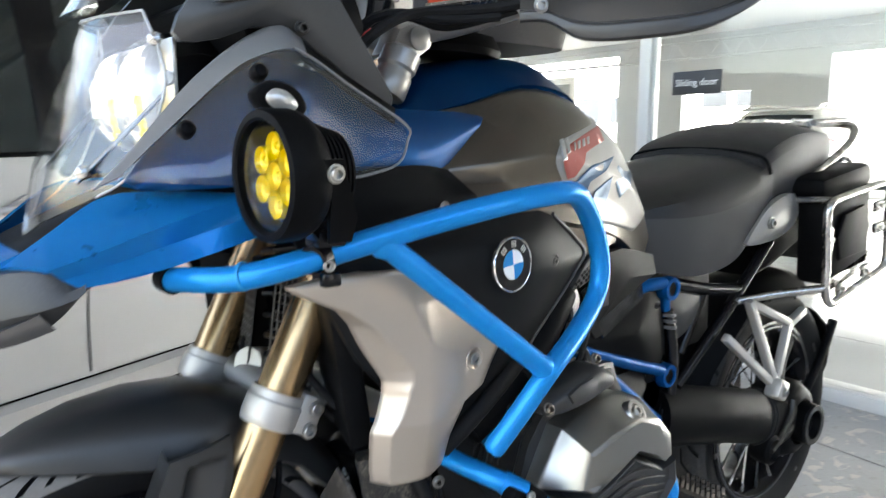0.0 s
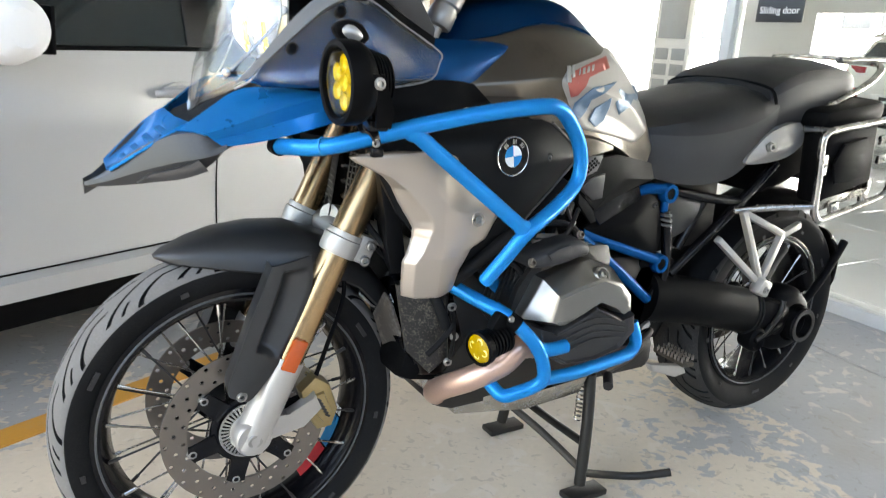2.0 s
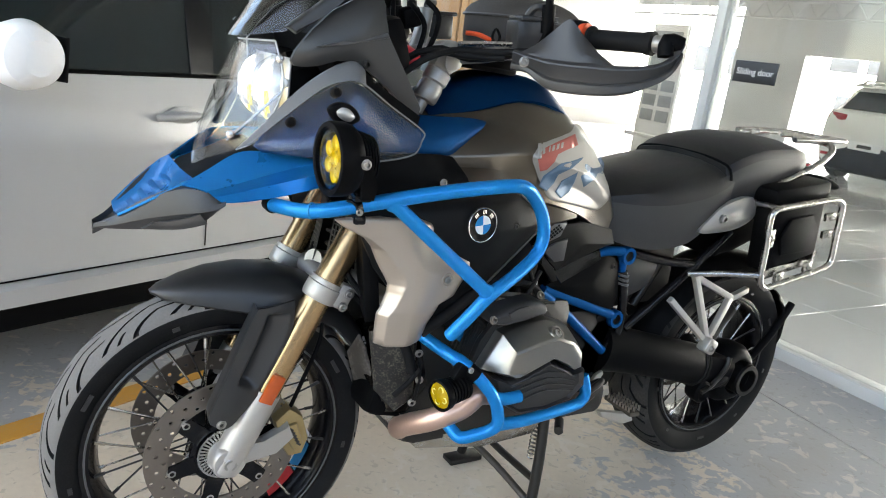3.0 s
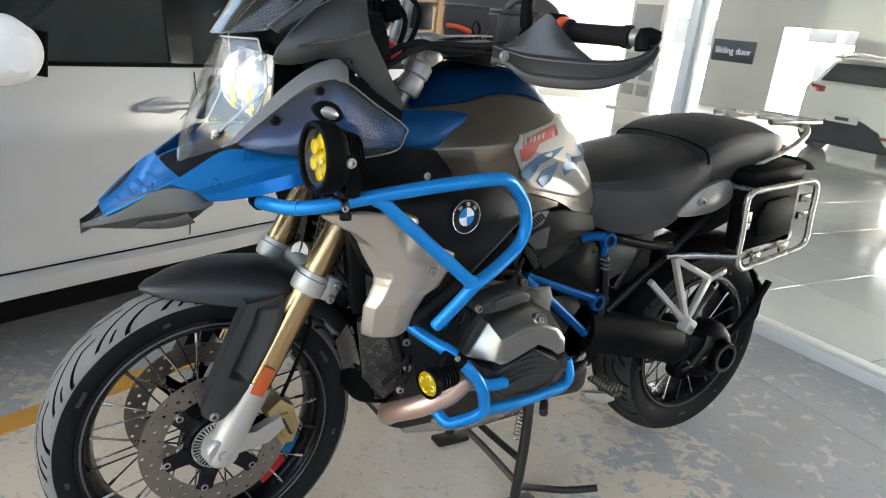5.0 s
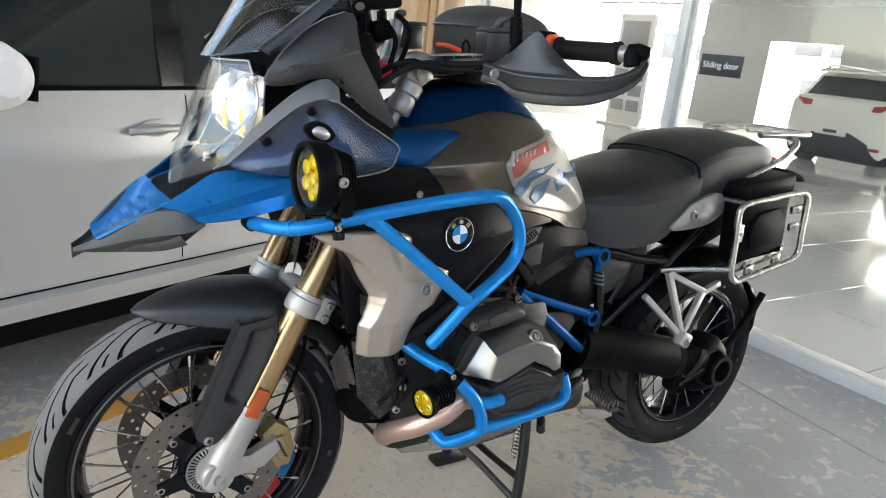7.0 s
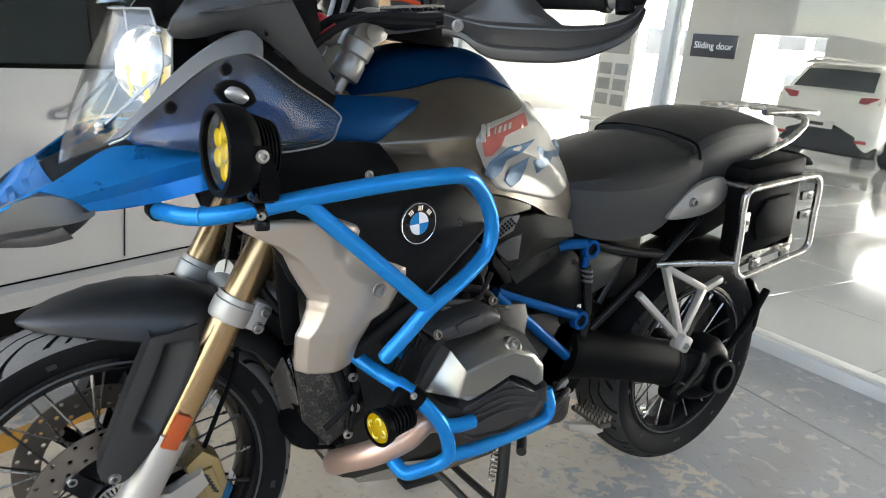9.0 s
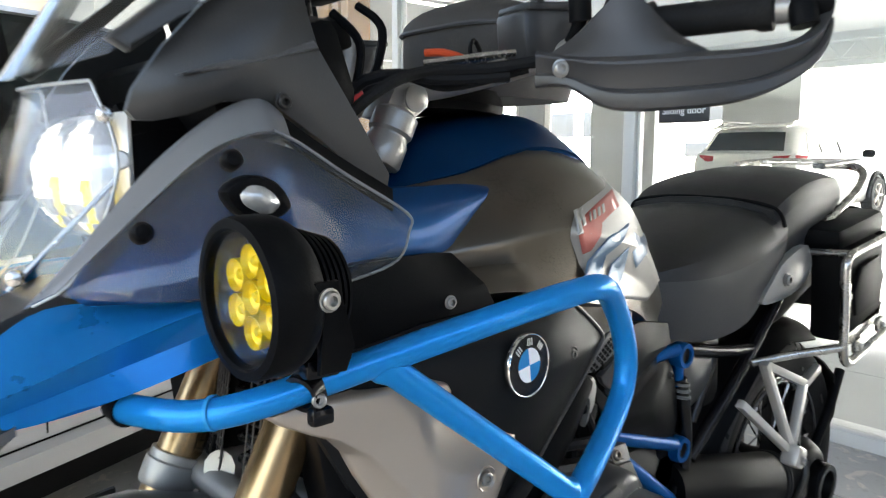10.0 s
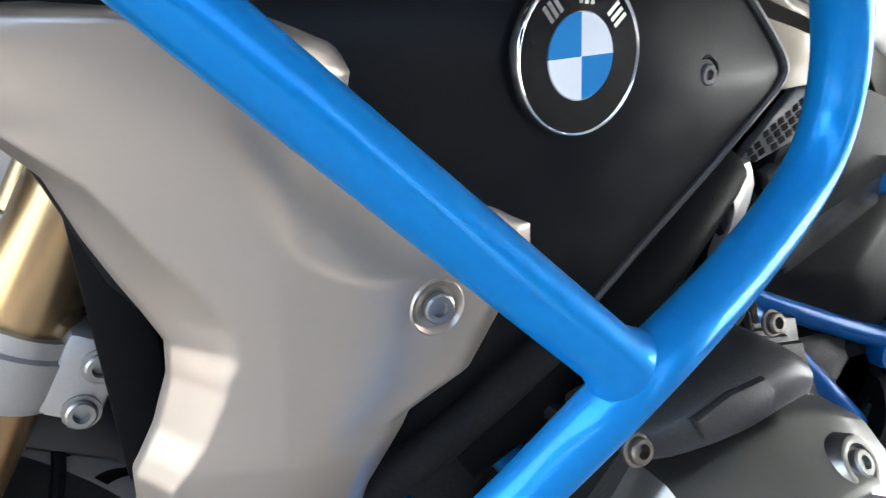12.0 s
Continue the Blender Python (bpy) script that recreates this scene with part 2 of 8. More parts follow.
def concrete(name, bare, paint, pale):
    """Bare concrete with remnants of grey floor paint in crisp flakes, pale scuffs and stains."""
    m = mat(name, bare, 0.5, 0, 0.16, 2.2, bump=0.3, fine=60, rvary=0.3, spec=0.35)
    n, l = m.node_tree.nodes, m.node_tree.links
    b = n["Principled BSDF"]
    src = b.inputs["Base Color"].links[0].from_socket
    co = n.new("ShaderNodeTexCoord")

    def noise_tex(scale, detail, distort=0.0):
        t = n.new("ShaderNodeTexNoise")
        t.inputs["Scale"].default_value, t.inputs["Detail"].default_value, t.inputs["Distortion"].default_value = scale, detail, distort
        l.new(co.outputs["Object"], t.inputs["Vector"])
        return t.outputs[0]

    def blend(a, colour, lo, hi, mask, top=1.0):
        r = n.new("ShaderNodeMapRange")
        r.inputs[1].default_value, r.inputs[2].default_value, r.inputs[4].default_value = lo, hi, top
        l.new(mask, r.inputs[0])
        x = n.new("ShaderNodeMix")
        x.data_type = "RGBA"
        x.inputs[7].default_value = (*colour, 1)
        l.new(a, x.inputs[6])
        l.new(r.outputs[0], x.inputs[0])
        return x.outputs[2]

    def add(a, k, c):
        x = n.new("ShaderNodeMath")
        x.operation, x.inputs[1].default_value = "MULTIPLY_ADD", k
        l.new(a, x.inputs[0])
        l.new(c, x.inputs[2])
        return x.outputs[0]
    big, mid, small = noise_tex(0.75, 3), noise_tex(5.0, 6, 0.4), noise_tex(22, 8, 0.8)
    far = n.new("ShaderNodeVectorMath")
    far.operation = "DISTANCE"
    far.inputs[1].default_value = (0.35, -0.4, 0)
    l.new(co.outputs["Object"], far.inputs[0])
    lim = n.new("ShaderNodeMapRange")
    lim.inputs[1].default_value, lim.inputs[2].default_value, lim.inputs[3].default_value, lim.inputs[4].default_value = 0.7, 1.8, -0.12, 0.16
    l.new(far.outputs["Value"], lim.inputs[0])
    big = add(big, 1.0, lim.outputs[0])
    out = blend(src, paint, 0.78, 0.8, add(small, 0.35, add(mid, 0.25, big)), 0.9)
    out = blend(out, pale, 0.58, 0.64, noise_tex(11, 9, 1.2), 0.6)
    out = blend(out, tuple(c * 0.4 for c in bare), 0.6, 0.64, noise_tex(34, 6, 0.8), 0.3)
    out = blend(out, tuple(c * 0.55 for c in bare), 0.58, 0.75, noise_tex(1.7, 5), 0.6)
    l.new(out, b.inputs["Base Color"])
    return m


M_FLOOR = concrete("worn_concrete_floor", (0.63, 0.545, 0.43), (0.37, 0.372, 0.37), (0.68, 0.61, 0.52))
M_LINE = mat("orange_floor_paint", (0.62, 0.3, 0.05), 0.5, 0, 0.15, 9, bump=0.15, dust=0.4, dust_color=(0.3, 0.28, 0.25))
M_TILE = mat("polished_porcelain_tile", (0.5, 0.51, 0.51), 0.09, 0, 0.06, 1.5, coat=0.3)


# ---- mesh helpers ----
def smooth_path(pts, n=6, closed=False):
    """Catmull-Rom through the points."""
    p = [Vector(q) for q in pts]
    k = len(p)
    out = []
    for i in range(k if closed else k - 1):
        a, b = p[i], p[(i + 1) % k]
        pa = p[i - 1] if (closed or i > 0) else a
        pb = p[(i + 2) % k] if (closed or i + 2 < k) else b
        for j in range(n):
            t = j / n
            out.append(0.5 * ((2 * a) + (b - pa) * t + (2 * pa - 5 * a + 4 * b - pb) * t * t + (3 * a - pa - 3 * b + pb) * t ** 3))
    if not closed:
        out.append(p[-1])
    return out


def tube(bm, pts, r, seg=12, n=6, closed=False, radii=None):
    """A round bar along a smooth path."""
    path = smooth_path(pts, n, closed) if n > 1 else [Vector(q) for q in pts]
    k = len(path)
    rings = []
    up = None
    for i, p in enumerate(path):
        d = (path[(i + 1) % k] - path[i - 1]) if closed else (path[min(i + 1, k - 1)] - path[max(i - 1, 0)])
        d = d.normalized() if d.length > 1e-9 else Vector((0, 0, 1))
        if up is None:
            up = d.orthogonal().normalized()
        up = (up - d * up.dot(d)).normalized()
        side = d.cross(up)
        rr = r if radii is None else radii[0] + (radii[1] - radii[0]) * i / (k - 1)
        rings.append([bm.verts.new(p + (up * math.cos(2 * math.pi * j / seg) + side * math.sin(2 * math.pi * j / seg)) * rr) for j in range(seg)])
    for i in range(k if closed else k - 1):
        a, b = rings[i], rings[(i + 1) % k]
        for j in range(seg):
            bm.faces.new((a[j], a[(j + 1) % seg], b[(j + 1) % seg], b[j]))
    if not closed:
        bm.faces.new(rings[0][::-1])
        bm.faces.new(rings[-1])
    return bm


def loft(bm, rings, closed=True, cap=True):
    """Skins a list of rings of equal length."""
    vs = [[bm.verts.new(p) for p in r] for r in rings]
    k = len(vs[0])
    for a, b in zip(vs, vs[1:]):
        for j in range(k if closed else k - 1):
            bm.faces.new((a[j], a[(j + 1) % k], b[(j + 1) % k], b[j]))
    if cap and closed:
        bm.faces.new(vs[0][::-1])
        bm.faces.new(vs[-1])
    return bm


def lathe(bm, prof, centre, axis, seg=32, closed=False):
    """Turns a profile of (radius, along) about an axis."""
    axis = Vector(axis).normalized()
    u = axis.orthogonal().normalized()
    w = axis.cross(u)
    c = Vector(centre)
    rings = [[c + axis * h + (u * math.cos(2 * math.pi * j / seg) + w * math.sin(2 * math.pi * j / seg)) * max(r, 1e-5) for j in range(seg)] for r, h in prof]
    if closed:
        rings.append(rings[0])
    loft(bm, rings, True, not closed)
    if closed:
        bmesh.ops.remove_doubles(bm, verts=bm.verts, dist=1e-6)
    return bm


def box(bm, c, s, rot=None, bevel=0.004, seg=2):
    """A bevelled block with centre, size and an optional turn in degrees."""
    m = Matrix.Translation(c) @ (Euler([radians(a) for a in rot]).to_matrix().to_4x4() if rot else Matrix()) @ Matrix.Diagonal((*s, 1))
    made = bmesh.ops.create_cube(bm, size=1.0, matrix=m)
    if bevel > 0:
        edges = list({e for v in made["verts"] for e in v.link_edges})
        bmesh.ops.bevel(bm, geom=edges, offset=min(bevel, min(s) * 0.45), segments=seg, affect="EDGES", profile=0.5)
    return bm


def slab(bm, pts, thick, bevel=0.003, n=0):
    """A flat or gently warped outline extruded by the vector thick, with rounded rims."""
    p = smooth_path(pts, n, True) if n else [Vector(q) for q in pts]
    t = Vector(thick)
    a = [bm.verts.new(q) for q in p]
    b = [bm.verts.new(q + t) for q in p]
    k = len(p)
    f1, f2 = bm.faces.new(a), bm.faces.new(b[::-1])
    for j in range(k):
        bm.faces.new((a[j], a[(j + 1) % k], b[(j + 1) % k], b[j]))
    if bevel > 0:
        edges = list(f1.edges) + list(f2.edges)
        bmesh.ops.bevel(bm, geom=edges, offset=bevel, segments=2, affect="EDGES", profile=0.5)
    return bm


def shell(bm, outline, centre, thick=0.004, n=5, rings=8, power=2.2, roll=0.006):
    """A domed panel over a closed outline: it rises from the rim to the centre and turns in at the rim."""
    p = smooth_path(outline, n, True) if n else [Vector(q) for q in outline]
    c = Vector(centre)
    sgn = 1 if c.y < 0 else -1
    rows = [[Vector((q.x, q.y + sgn * roll, q.z)) for q in p]]
    for i in range(rings):
        s = 1 - i / rings
        rows.append([Vector((c.x + (q.x - c.x) * s, c.y + (q.y - c.y) * s ** power, c.z + (q.z - c.z) * s)) for q in p])
    vs = [[bm.verts.new(q) for q in r] for r in rows]
    tip = bm.verts.new(c)
    k = len(p)
    for a, b in zip(vs, vs[1:]):
        for j in range(k):
            bm.faces.new((a[j], a[(j + 1) % k], b[(j + 1) % k], b[j]))
    for j in range(k):
        bm.faces.new((vs[-1][j], vs[-1][(j + 1) % k], tip))
    off = Vector((0, sgn * thick, 0))
    back = [bm.verts.new(Vector(q.co) + off + Vector((0, sgn * roll, 0))) for q in vs[1]]
    hub = bm.verts.new(c + off)
    for j in range(k):
        bm.faces.new((vs[0][(j + 1) % k], vs[0][j], back[j], back[(j + 1) % k]))
        bm.faces.new((back[(j + 1) % k], back[j], hub))
    return bm


def resample(line, n):
    """n points evenly spread along a smooth line."""
    p = smooth_path(line, 8)
    d = [0.0]
    for a, b in zip(p, p[1:]):
        d.append(d[-1] + (b - a).length)
    out, k = [], 0
    for i in range(n):
        t = d[-1] * i / (n - 1)
        while k < len(p) - 2 and d[k + 1] < t:
            k += 1
        out.append(p[k].lerp(p[k + 1], min(1.0, (t - d[k]) / max(d[k + 1] - d[k], 1e-9))))
    return out


def sheet(bm, lines, off, n=24, between=4, bulge=0.0):
    """A thin moulded panel through lines that run side by side; off is its thickness, bulge swells it away from off."""
    ln = [resample(l, n) for l in lines]
    o = Vector(off)
    out = -o.normalized()
    rows = []
    for k, (a, b) in enumerate(zip(ln, ln[1:])):
        for j in range(between):
            t = j / between
            rows.append([p.lerp(q, t) + out * bulge * 4 * t * (1 - t) for p, q in zip(a, b)])
    rows.append(ln[-1])
    loft(bm, [r + [p + o for p in r[::-1]] for r in rows])
    return bm


def dense_rings(rings, n=3):
    """More rings between the given ones, on smooth lines."""
    lines = [smooth_path([r[k] for r in rings], n) for k in range(len(rings[0]))]
    return [[l[i] for l in lines] for i in range(len(lines[0]))]


def finish(name, bm, material, sharp=38):
    bmesh.ops.recalc_face_normals(bm, faces=bm.faces)
    me = bpy.data.meshes.new(name)
    bm.to_mesh(me)
    bm.free()
    me.polygons.foreach_set("use_smooth", [True] * len(me.polygons))
    me.set_sharp_from_angle(angle=radians(sharp))
    for x in (material if isinstance(material, (list, tuple)) else [material]):
        me.materials.append(x)
    return me


def part(name, bm, material, parent, label="", sharp=38):
    """One mesh object under a thing or a part."""
    ob = new(name, finish(name, bm, material, sharp))
    ob.parent = parent
    m = Matrix()
    q = parent
    while q is not None:
        m = m @ q.matrix_basis.inverted() if q.parent is None else m
        q = q.parent
    ob.matrix_parent_inverse = Matrix() if parent.parent is not None else parent.matrix_basis.inverted()
    if label:
        ob["label"] = label
    return ob


def share(name, me, parent, at):
    """A piece that shares its mesh with its like."""
    ob = new(name, me)
    ob.parent = parent
    ob.matrix_parent_inverse = Matrix() if parent.parent is not None else parent.matrix_basis.inverted()
    ob.matrix_basis = at
    return ob


def thing(name, bm, material, label, category="", group="", kind="", sharp=38):
    return tagged(new(name, finish(name, bm, material, sharp)), label, category, group, kind)


def base(name, x, y, z, label, category, rz=0.0, group="", kind=""):
    e = new(name)
    e.matrix_basis = pose(x, y, z, 0, 0, rz)
    e.empty_display_size = 0.1
    return tagged(e, label, category, group, kind)


def B():
    return bmesh.new()
# ---- the ground and the showroom ----
GX = 2.674
bm = B()
bmesh.ops.create_grid(bm, x_segments=2, y_segments=2, size=400, matrix=Matrix.Translation((0, 0, 0)))
thing("ground", bm, M_FLOOR, "worn grey painted concrete parking floor with flaking patches", "floor", kind="structure")


def floor_strip(name, a, b, w, material, label, z=0.004):
    a, b = Vector(a), Vector(b)
    d = (b - a).normalized()
    s = Vector((-d.y, d.x, 0)) * w / 2
    bm = B()
    slab(bm, [a - s, b - s, b + s, a + s], (0, 0, z), 0)
    return thing(name, bm, material, label, "floor marking", kind="structure")


floor_strip("line", (-1.8, 0.05, 0), (1.6, 1.545, 0), 0.085, M_LINE, "worn orange painted parking line on the concrete floor")
M_JOINT = mat("joint_filler", (0.4, 0.39, 0.37), 0.7, 0, 0.2, 30, bump=0.3)
floor_strip("floor_joint", (2.29, 0.6, 0), (2.12, -1.0, 0), 0.012, M_JOINT, "thin sawn joint in the concrete floor", 0.003)

bm = B()
box(bm, (GX + 0.06, -1.4, 0.027), (0.12, 14.0, 0.056), bevel=0.004)
thing("sill", bm, M_SILL, "pale painted low kerb under the showroom glass", "sill", kind="structure")

# unseen dark asphalt added outside the bay to cut bounced light
M_DARKGROUND = mat("added_dark_asphalt", (0.09, 0.088, 0.085), 0.9, 0, 0.25, 3, bump=0.4, fine=90, spec=0.2)
for name, pts in (("road", [(-60, -60, 0), (-3.9, -60, 0), (-3.9, 60, 0), (-60, 60, 0)]), ("road", [(-3.9, -60, 0), (GX, -60, 0), (GX, -4.4, 0), (-3.9, -4.4, 0)])):
    bm = B()
    slab(bm, pts, (0, 0, 0.005), 0)
    thing(name, bm, M_DARKGROUND, "unseen dark asphalt added outside the bay to cut bounced light", "road", kind="structure")

# glazed front with posts
front = base("window_1", GX, 1.2, 0.056, "tall showroom glass front with pale metal posts", "window", kind="structure")
for y in (-5.0, -1.9, 1.185, 2.93, 4.66):
    bm = B()
    box(bm, (GX + 0.04, y, 1.78), (0.08, 0.06, 3.44), bevel=0.006)
    box(bm, (GX + 0.04, y - 0.037, 1.78), (0.03, 0.014, 3.44), bevel=0.003)
    part("window_frame", bm, M_FRAMEAL, front)
bm = B()
box(bm, (GX + 0.04, -0.15, 3.54), (0.1, 9.7, 0.08), bevel=0.006)
part("window_frame", bm, M_FRAMEAL, front)
for y0, y1 in ((-4.97, -1.93), (-1.87, 1.14), (1.215, 2.88), (2.96, 4.61)):
    bm = B()
    box(bm, (GX + 0.03, (y0 + y1) / 2, 1.78), (0.012, y1 - y0, 3.44), bevel=0)
    o = part("pane", bm, M_SHOPGLASS, front)
    o.visible_shadow = False

sign = base("door_sign", GX - 0.004, 0.907, 1.252, "small black sign with white writing on the glass", "sign")
bm = B()
box(bm, (GX - 0.006, 0.907, 1.252), (0.006, 0.236, 0.1), bevel=0.002)
part("board", bm, M_SIGN, sign)
txt = bpy.data.curves.new("writing", "FONT")
txt.body, txt.size, txt.align_x, txt.align_y, txt.extrude = "Sliding door", 0.042, "CENTER", "CENTER", 0.0006
txt.materials.append(M_WHITE)
wr = new("writing", txt)
wr.parent = sign
wr.matrix_parent_inverse = sign.matrix_basis.inverted()
wr.matrix_basis = pose(GX - 0.0105, 0.907, 1.252, 90, 0, -90)

# showroom room
bm = B()
slab(bm, [(GX + 0.12, -9, 0), (17, -9, 0), (17, 16, 0), (GX + 0.12, 16, 0)], (0, 0, 0.012), 0)
floor_in = thing("floor", bm, M_JOINT, "pale polished porcelain floor of the showroom", "floor", kind="structure")
bm = B()
box(bm, (9.8, 3.5, 3.72), (14.4, 25, 0.2), bevel=0)
thing("ceiling", bm, M_CEIL, "plain pale grey showroom ceiling", "ceiling", kind="structure")
FX = 16.5


def wall_piece(name, y0, y1, z0, z1, x=FX, material=None, label="grey clad far wall of the showroom"):
    bm = B()
    box(bm, (x + 0.1, (y0 + y1) / 2, (z0 + z1) / 2), (0.2, y1 - y0, z1 - z0), bevel=0)
    return thing(name, bm, material or M_WALLGREY, label, "wall", kind="structure")


M_FARWIN = mat("grey_far_window_glass", (0.12, 0.13, 0.14), 0.3, 0, 0.2, 1.5)
M_OUT = glow("glowing_daylight_sheet", (0.95, 0.98, 1.0), 2.2)
wall_piece("wall_east", 6.4, 8.2, 0.012, 3.62)
wall_piece("wall_east", 10.05, 12.1, 0.012, 3.62)
wall_piece("wall_east", 8.2, 10.05, 2.2, 3.62)
wall_piece("wall_east", -9, 6.4, 2.9, 3.62)
wall_piece("wall_east", 12.1, 16, 3.3, 3.62)
bm = B()
box(bm, (9.8, 16.1, 1.81), (14.4, 0.2, 3.6), bevel=0)
thing("wall_north", bm, M_WALLLIGHT, "pale side wall of the showroom", "wall", kind="structure")
bm = B()
box(bm, (9.8, -9.1, 1.81), (14.4, 0.2, 3.6), bevel=0)
thing("wall_south", bm, M_WALLLIGHT, "pale side wall of the showroom", "wall", kind="structure")
bm = B()
box(bm, (GX + 0.1, -7.0, 1.8), (0.2, 4.0, 3.6), bevel=0)
thing("wall_west", bm, M_WALLLIGHT, "pale outer wall of the showroom", "wall", kind="structure")
bm = B()
box(bm, (GX + 0.1, 10.4, 1.8), (0.2, 11.3, 3.6), bevel=0)
thing("wall_west", bm, M_WALLGREY, "grey outer wall of the showroom beside the glass", "wall", kind="structure")
# glowing sheet that stands in for bright daylight through the far openings
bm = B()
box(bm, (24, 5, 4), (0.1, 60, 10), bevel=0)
thing("backdrop", bm, M_OUT, "glowing sheet standing in for bright hazy daylight outside", "backdrop", kind="structure")
for y, z, w, h in ((12.2, 2.6, 1.0, 0.8), (13.5, 2.6, 1.0, 0.8), (12.6, 1.2, 1.8, 0.5), (11.2, 1.9, 0.5, 0.9), (17.5, 2.2, 1.2, 1.0), (19.2, 2.2, 1.2, 1.0)):
    bm = B()
    box(bm, (23.8, y, z), (0.1, w, h), bevel=0.01)
    thing("facade_window", bm, M_FARWIN, "grey window of a pale building across the street", "window", "far windows", "structure")
# strip lights under the showroom ceiling
for x, y in ((6.5, -3.2), (10.0, -3.2), (8.0, 9.0), (11.0, 9.0), (8.0, 12.5), (12.0, 12.5)):
    lampb = base("ceiling_light", x, y, 3.6, "long white tube light under the ceiling", "ceiling light", group="showroom ceiling lights")
    bm = B()
    box(bm, (x, y, 3.59), (2.4, 0.09, 0.05), bevel=0.006)
    part("housing", bm, M_WHITE, lampb)
    bm = B()
    box(bm, (x, y, 3.552), (2.3, 0.06, 0.02), bevel=0.006)
    part("tube", bm, M_STRIP, lampb)
# wooden column and white display board
bm = B()
box(bm, (2.98, 4.3, 1.8), (0.2, 0.42, 3.56), bevel=0.006)
for k in range(6):
    box(bm, (2.97 + 0.012 * (k % 2), 3.765 + 0.062 * k, 1.8), (0.2, 0.05, 3.56), bevel=0.008)
thing("wooden_column", bm, M_WOOD, "orange-brown slatted wooden column inside the showroom", "column")
board = base("display_board", 11.0, 9.3, 0.012, "white standing display board with six dark photographs", "display board")
bm = B()
box(bm, (11.0, 9.3, 1.13), (0.08, 0.9, 2.2), bevel=0.01)
box(bm, (11.0, 9.3, 0.04), (0.5, 1.0, 0.05), bevel=0.01)
part("panel", bm, M_WHITE, board)
M_PHOTO = mat("dark_photo_print", (0.34, 0.36, 0.38), 0.4, 0, 0.4, 12)
for r in range(3):
    for c in range(2):
        bm = B()
        box(bm, (10.955, 9.08 + 0.42 * c, 0.45 + 0.3 * r), (0.012, 0.33, 0.22), bevel=0.002)
        part("photo", bm, M_PHOTO, board)
bm = B()
box(bm, (10.955, 9.3, 1.72), (0.012, 0.7, 0.75), bevel=0.002)
part("poster", bm, M_PHOTO, board)
# canopy over the parking bay, open to the front
bm = B()
box(bm, (-0.45, 0.85, 3.85), (6.2, 9.9, 0.2), bevel=0)
thing("ceiling", bm, M_CANOPY, "plain grey canopy over the parking bay", "ceiling", kind="structure")
for k in range(4):
    bm = B()
    box(bm, (-0.45, -3.9 + 2.7 * k, 3.63), (6.2, 0.16, 0.24), bevel=0.01)
    thing("ceiling_beam", bm, M_WALLGREY, "grey steel beam under the canopy", "beam", "canopy beams", "structure")
bm = B()
box(bm, (-4.0, 9.1, 1.9), (14.0, 0.2, 3.8), bevel=0)
back = thing("wall_back", bm, M_WALLLIGHT, "pale wall with beige and brown panels behind the parked car", "wall", kind="structure")
M_BEIGE = mat("beige_panel", (0.5, 0.4, 0.3), 0.6, 0, 0.12, 3, bump=0.05)
M_BROWN = mat("brown_panel", (0.26, 0.17, 0.11), 0.6, 0, 0.12, 3, bump=0.05)
for k in range(24):
    bm = B()
    box(bm, (-9.5 + 0.5 * k, 8.985, 1.75), (0.3 if k % 3 else 0.4, 0.03, 2.9), bevel=0.004)
    part("panel", bm, (M_BEIGE, M_FRAMEAL, M_BROWN, M_BEIGE)[k % 4], back)
for x in (-3.3, -0.6, 2.1):
    bm = B()
    box(bm, (x, -3.95, 1.9), (0.12, 0.12, 3.7), bevel=0.012)
    box(bm, (x, -3.95, 0.02), (0.26, 0.26, 0.03), bevel=0.006)
    thing("canopy_post", bm, M_FRAMEAL, "pale square steel post holding up the canopy", "post", "canopy posts", "structure")
# unseen dark wall added to close the bay behind and darken reflections
M_DARKWALL = mat("dark_unseen_wall", (0.13, 0.135, 0.14), 0.8, 0, 0.15, 1.2, bump=0.2, fine=20)
bm = B()
box(bm, (-1.0, -8.6, 1.6), (20.0, 0.3, 3.2), bevel=0)
thing("wall_unseen", bm, M_DARKWALL, "unseen dark wall added behind the bay for darker reflections", "wall", kind="structure")
# steel truss across the showroom in front of the far wall
truss = base("roof_truss", 15.9, 0, 2.9, "grey steel lattice truss under the showroom ceiling", "truss", kind="structure")
bm = B()
for z in (2.98, 3.36):
    tube(bm, [(15.9, -8.5, z), (15.9, 15.5, z)], 0.03, 8, 1)
part("chord", bm, M_WALLGREY, truss)
bm = B()
for k in range(40):
    y = -8.4 + 0.6 * k
    tube(bm, [(15.9, y, 2.98), (15.9, y + 0.3, 3.36)], 0.016, 6, 1)
    tube(bm, [(15.9, y + 0.3, 3.36), (15.9, y + 0.6, 2.98)], 0.016, 6, 1)
part("lattice", bm, M_WALLGREY, truss)


# ---- the parked silver car ----
def car_ring(u, lo, belt, top, w, tuck):
    """Half-width profile of the lower body at one station along the car."""
    side = [(0.06, lo), (0.0, lo + 0.02), (-0.004, lo + 0.075), (0.022, lo + 0.09), (0.016, lo + 0.25), (0.0, belt - 0.22), (-0.006, belt - 0.17), (0.012, belt - 0.1), (0.045, belt)]
    side = [(v + tuck, z) for v, z in side]
    return [(u, v, z) for v, z in side] + [(u, w / 2, top)] + [(u, w - v, z) for v, z in side[::-1]]


car = base("parked_car", -0.34, 0.93, 0, "silver parked hatchback car with dark tinted windows", "car", 24.3)
CARM = car.matrix_basis.copy()


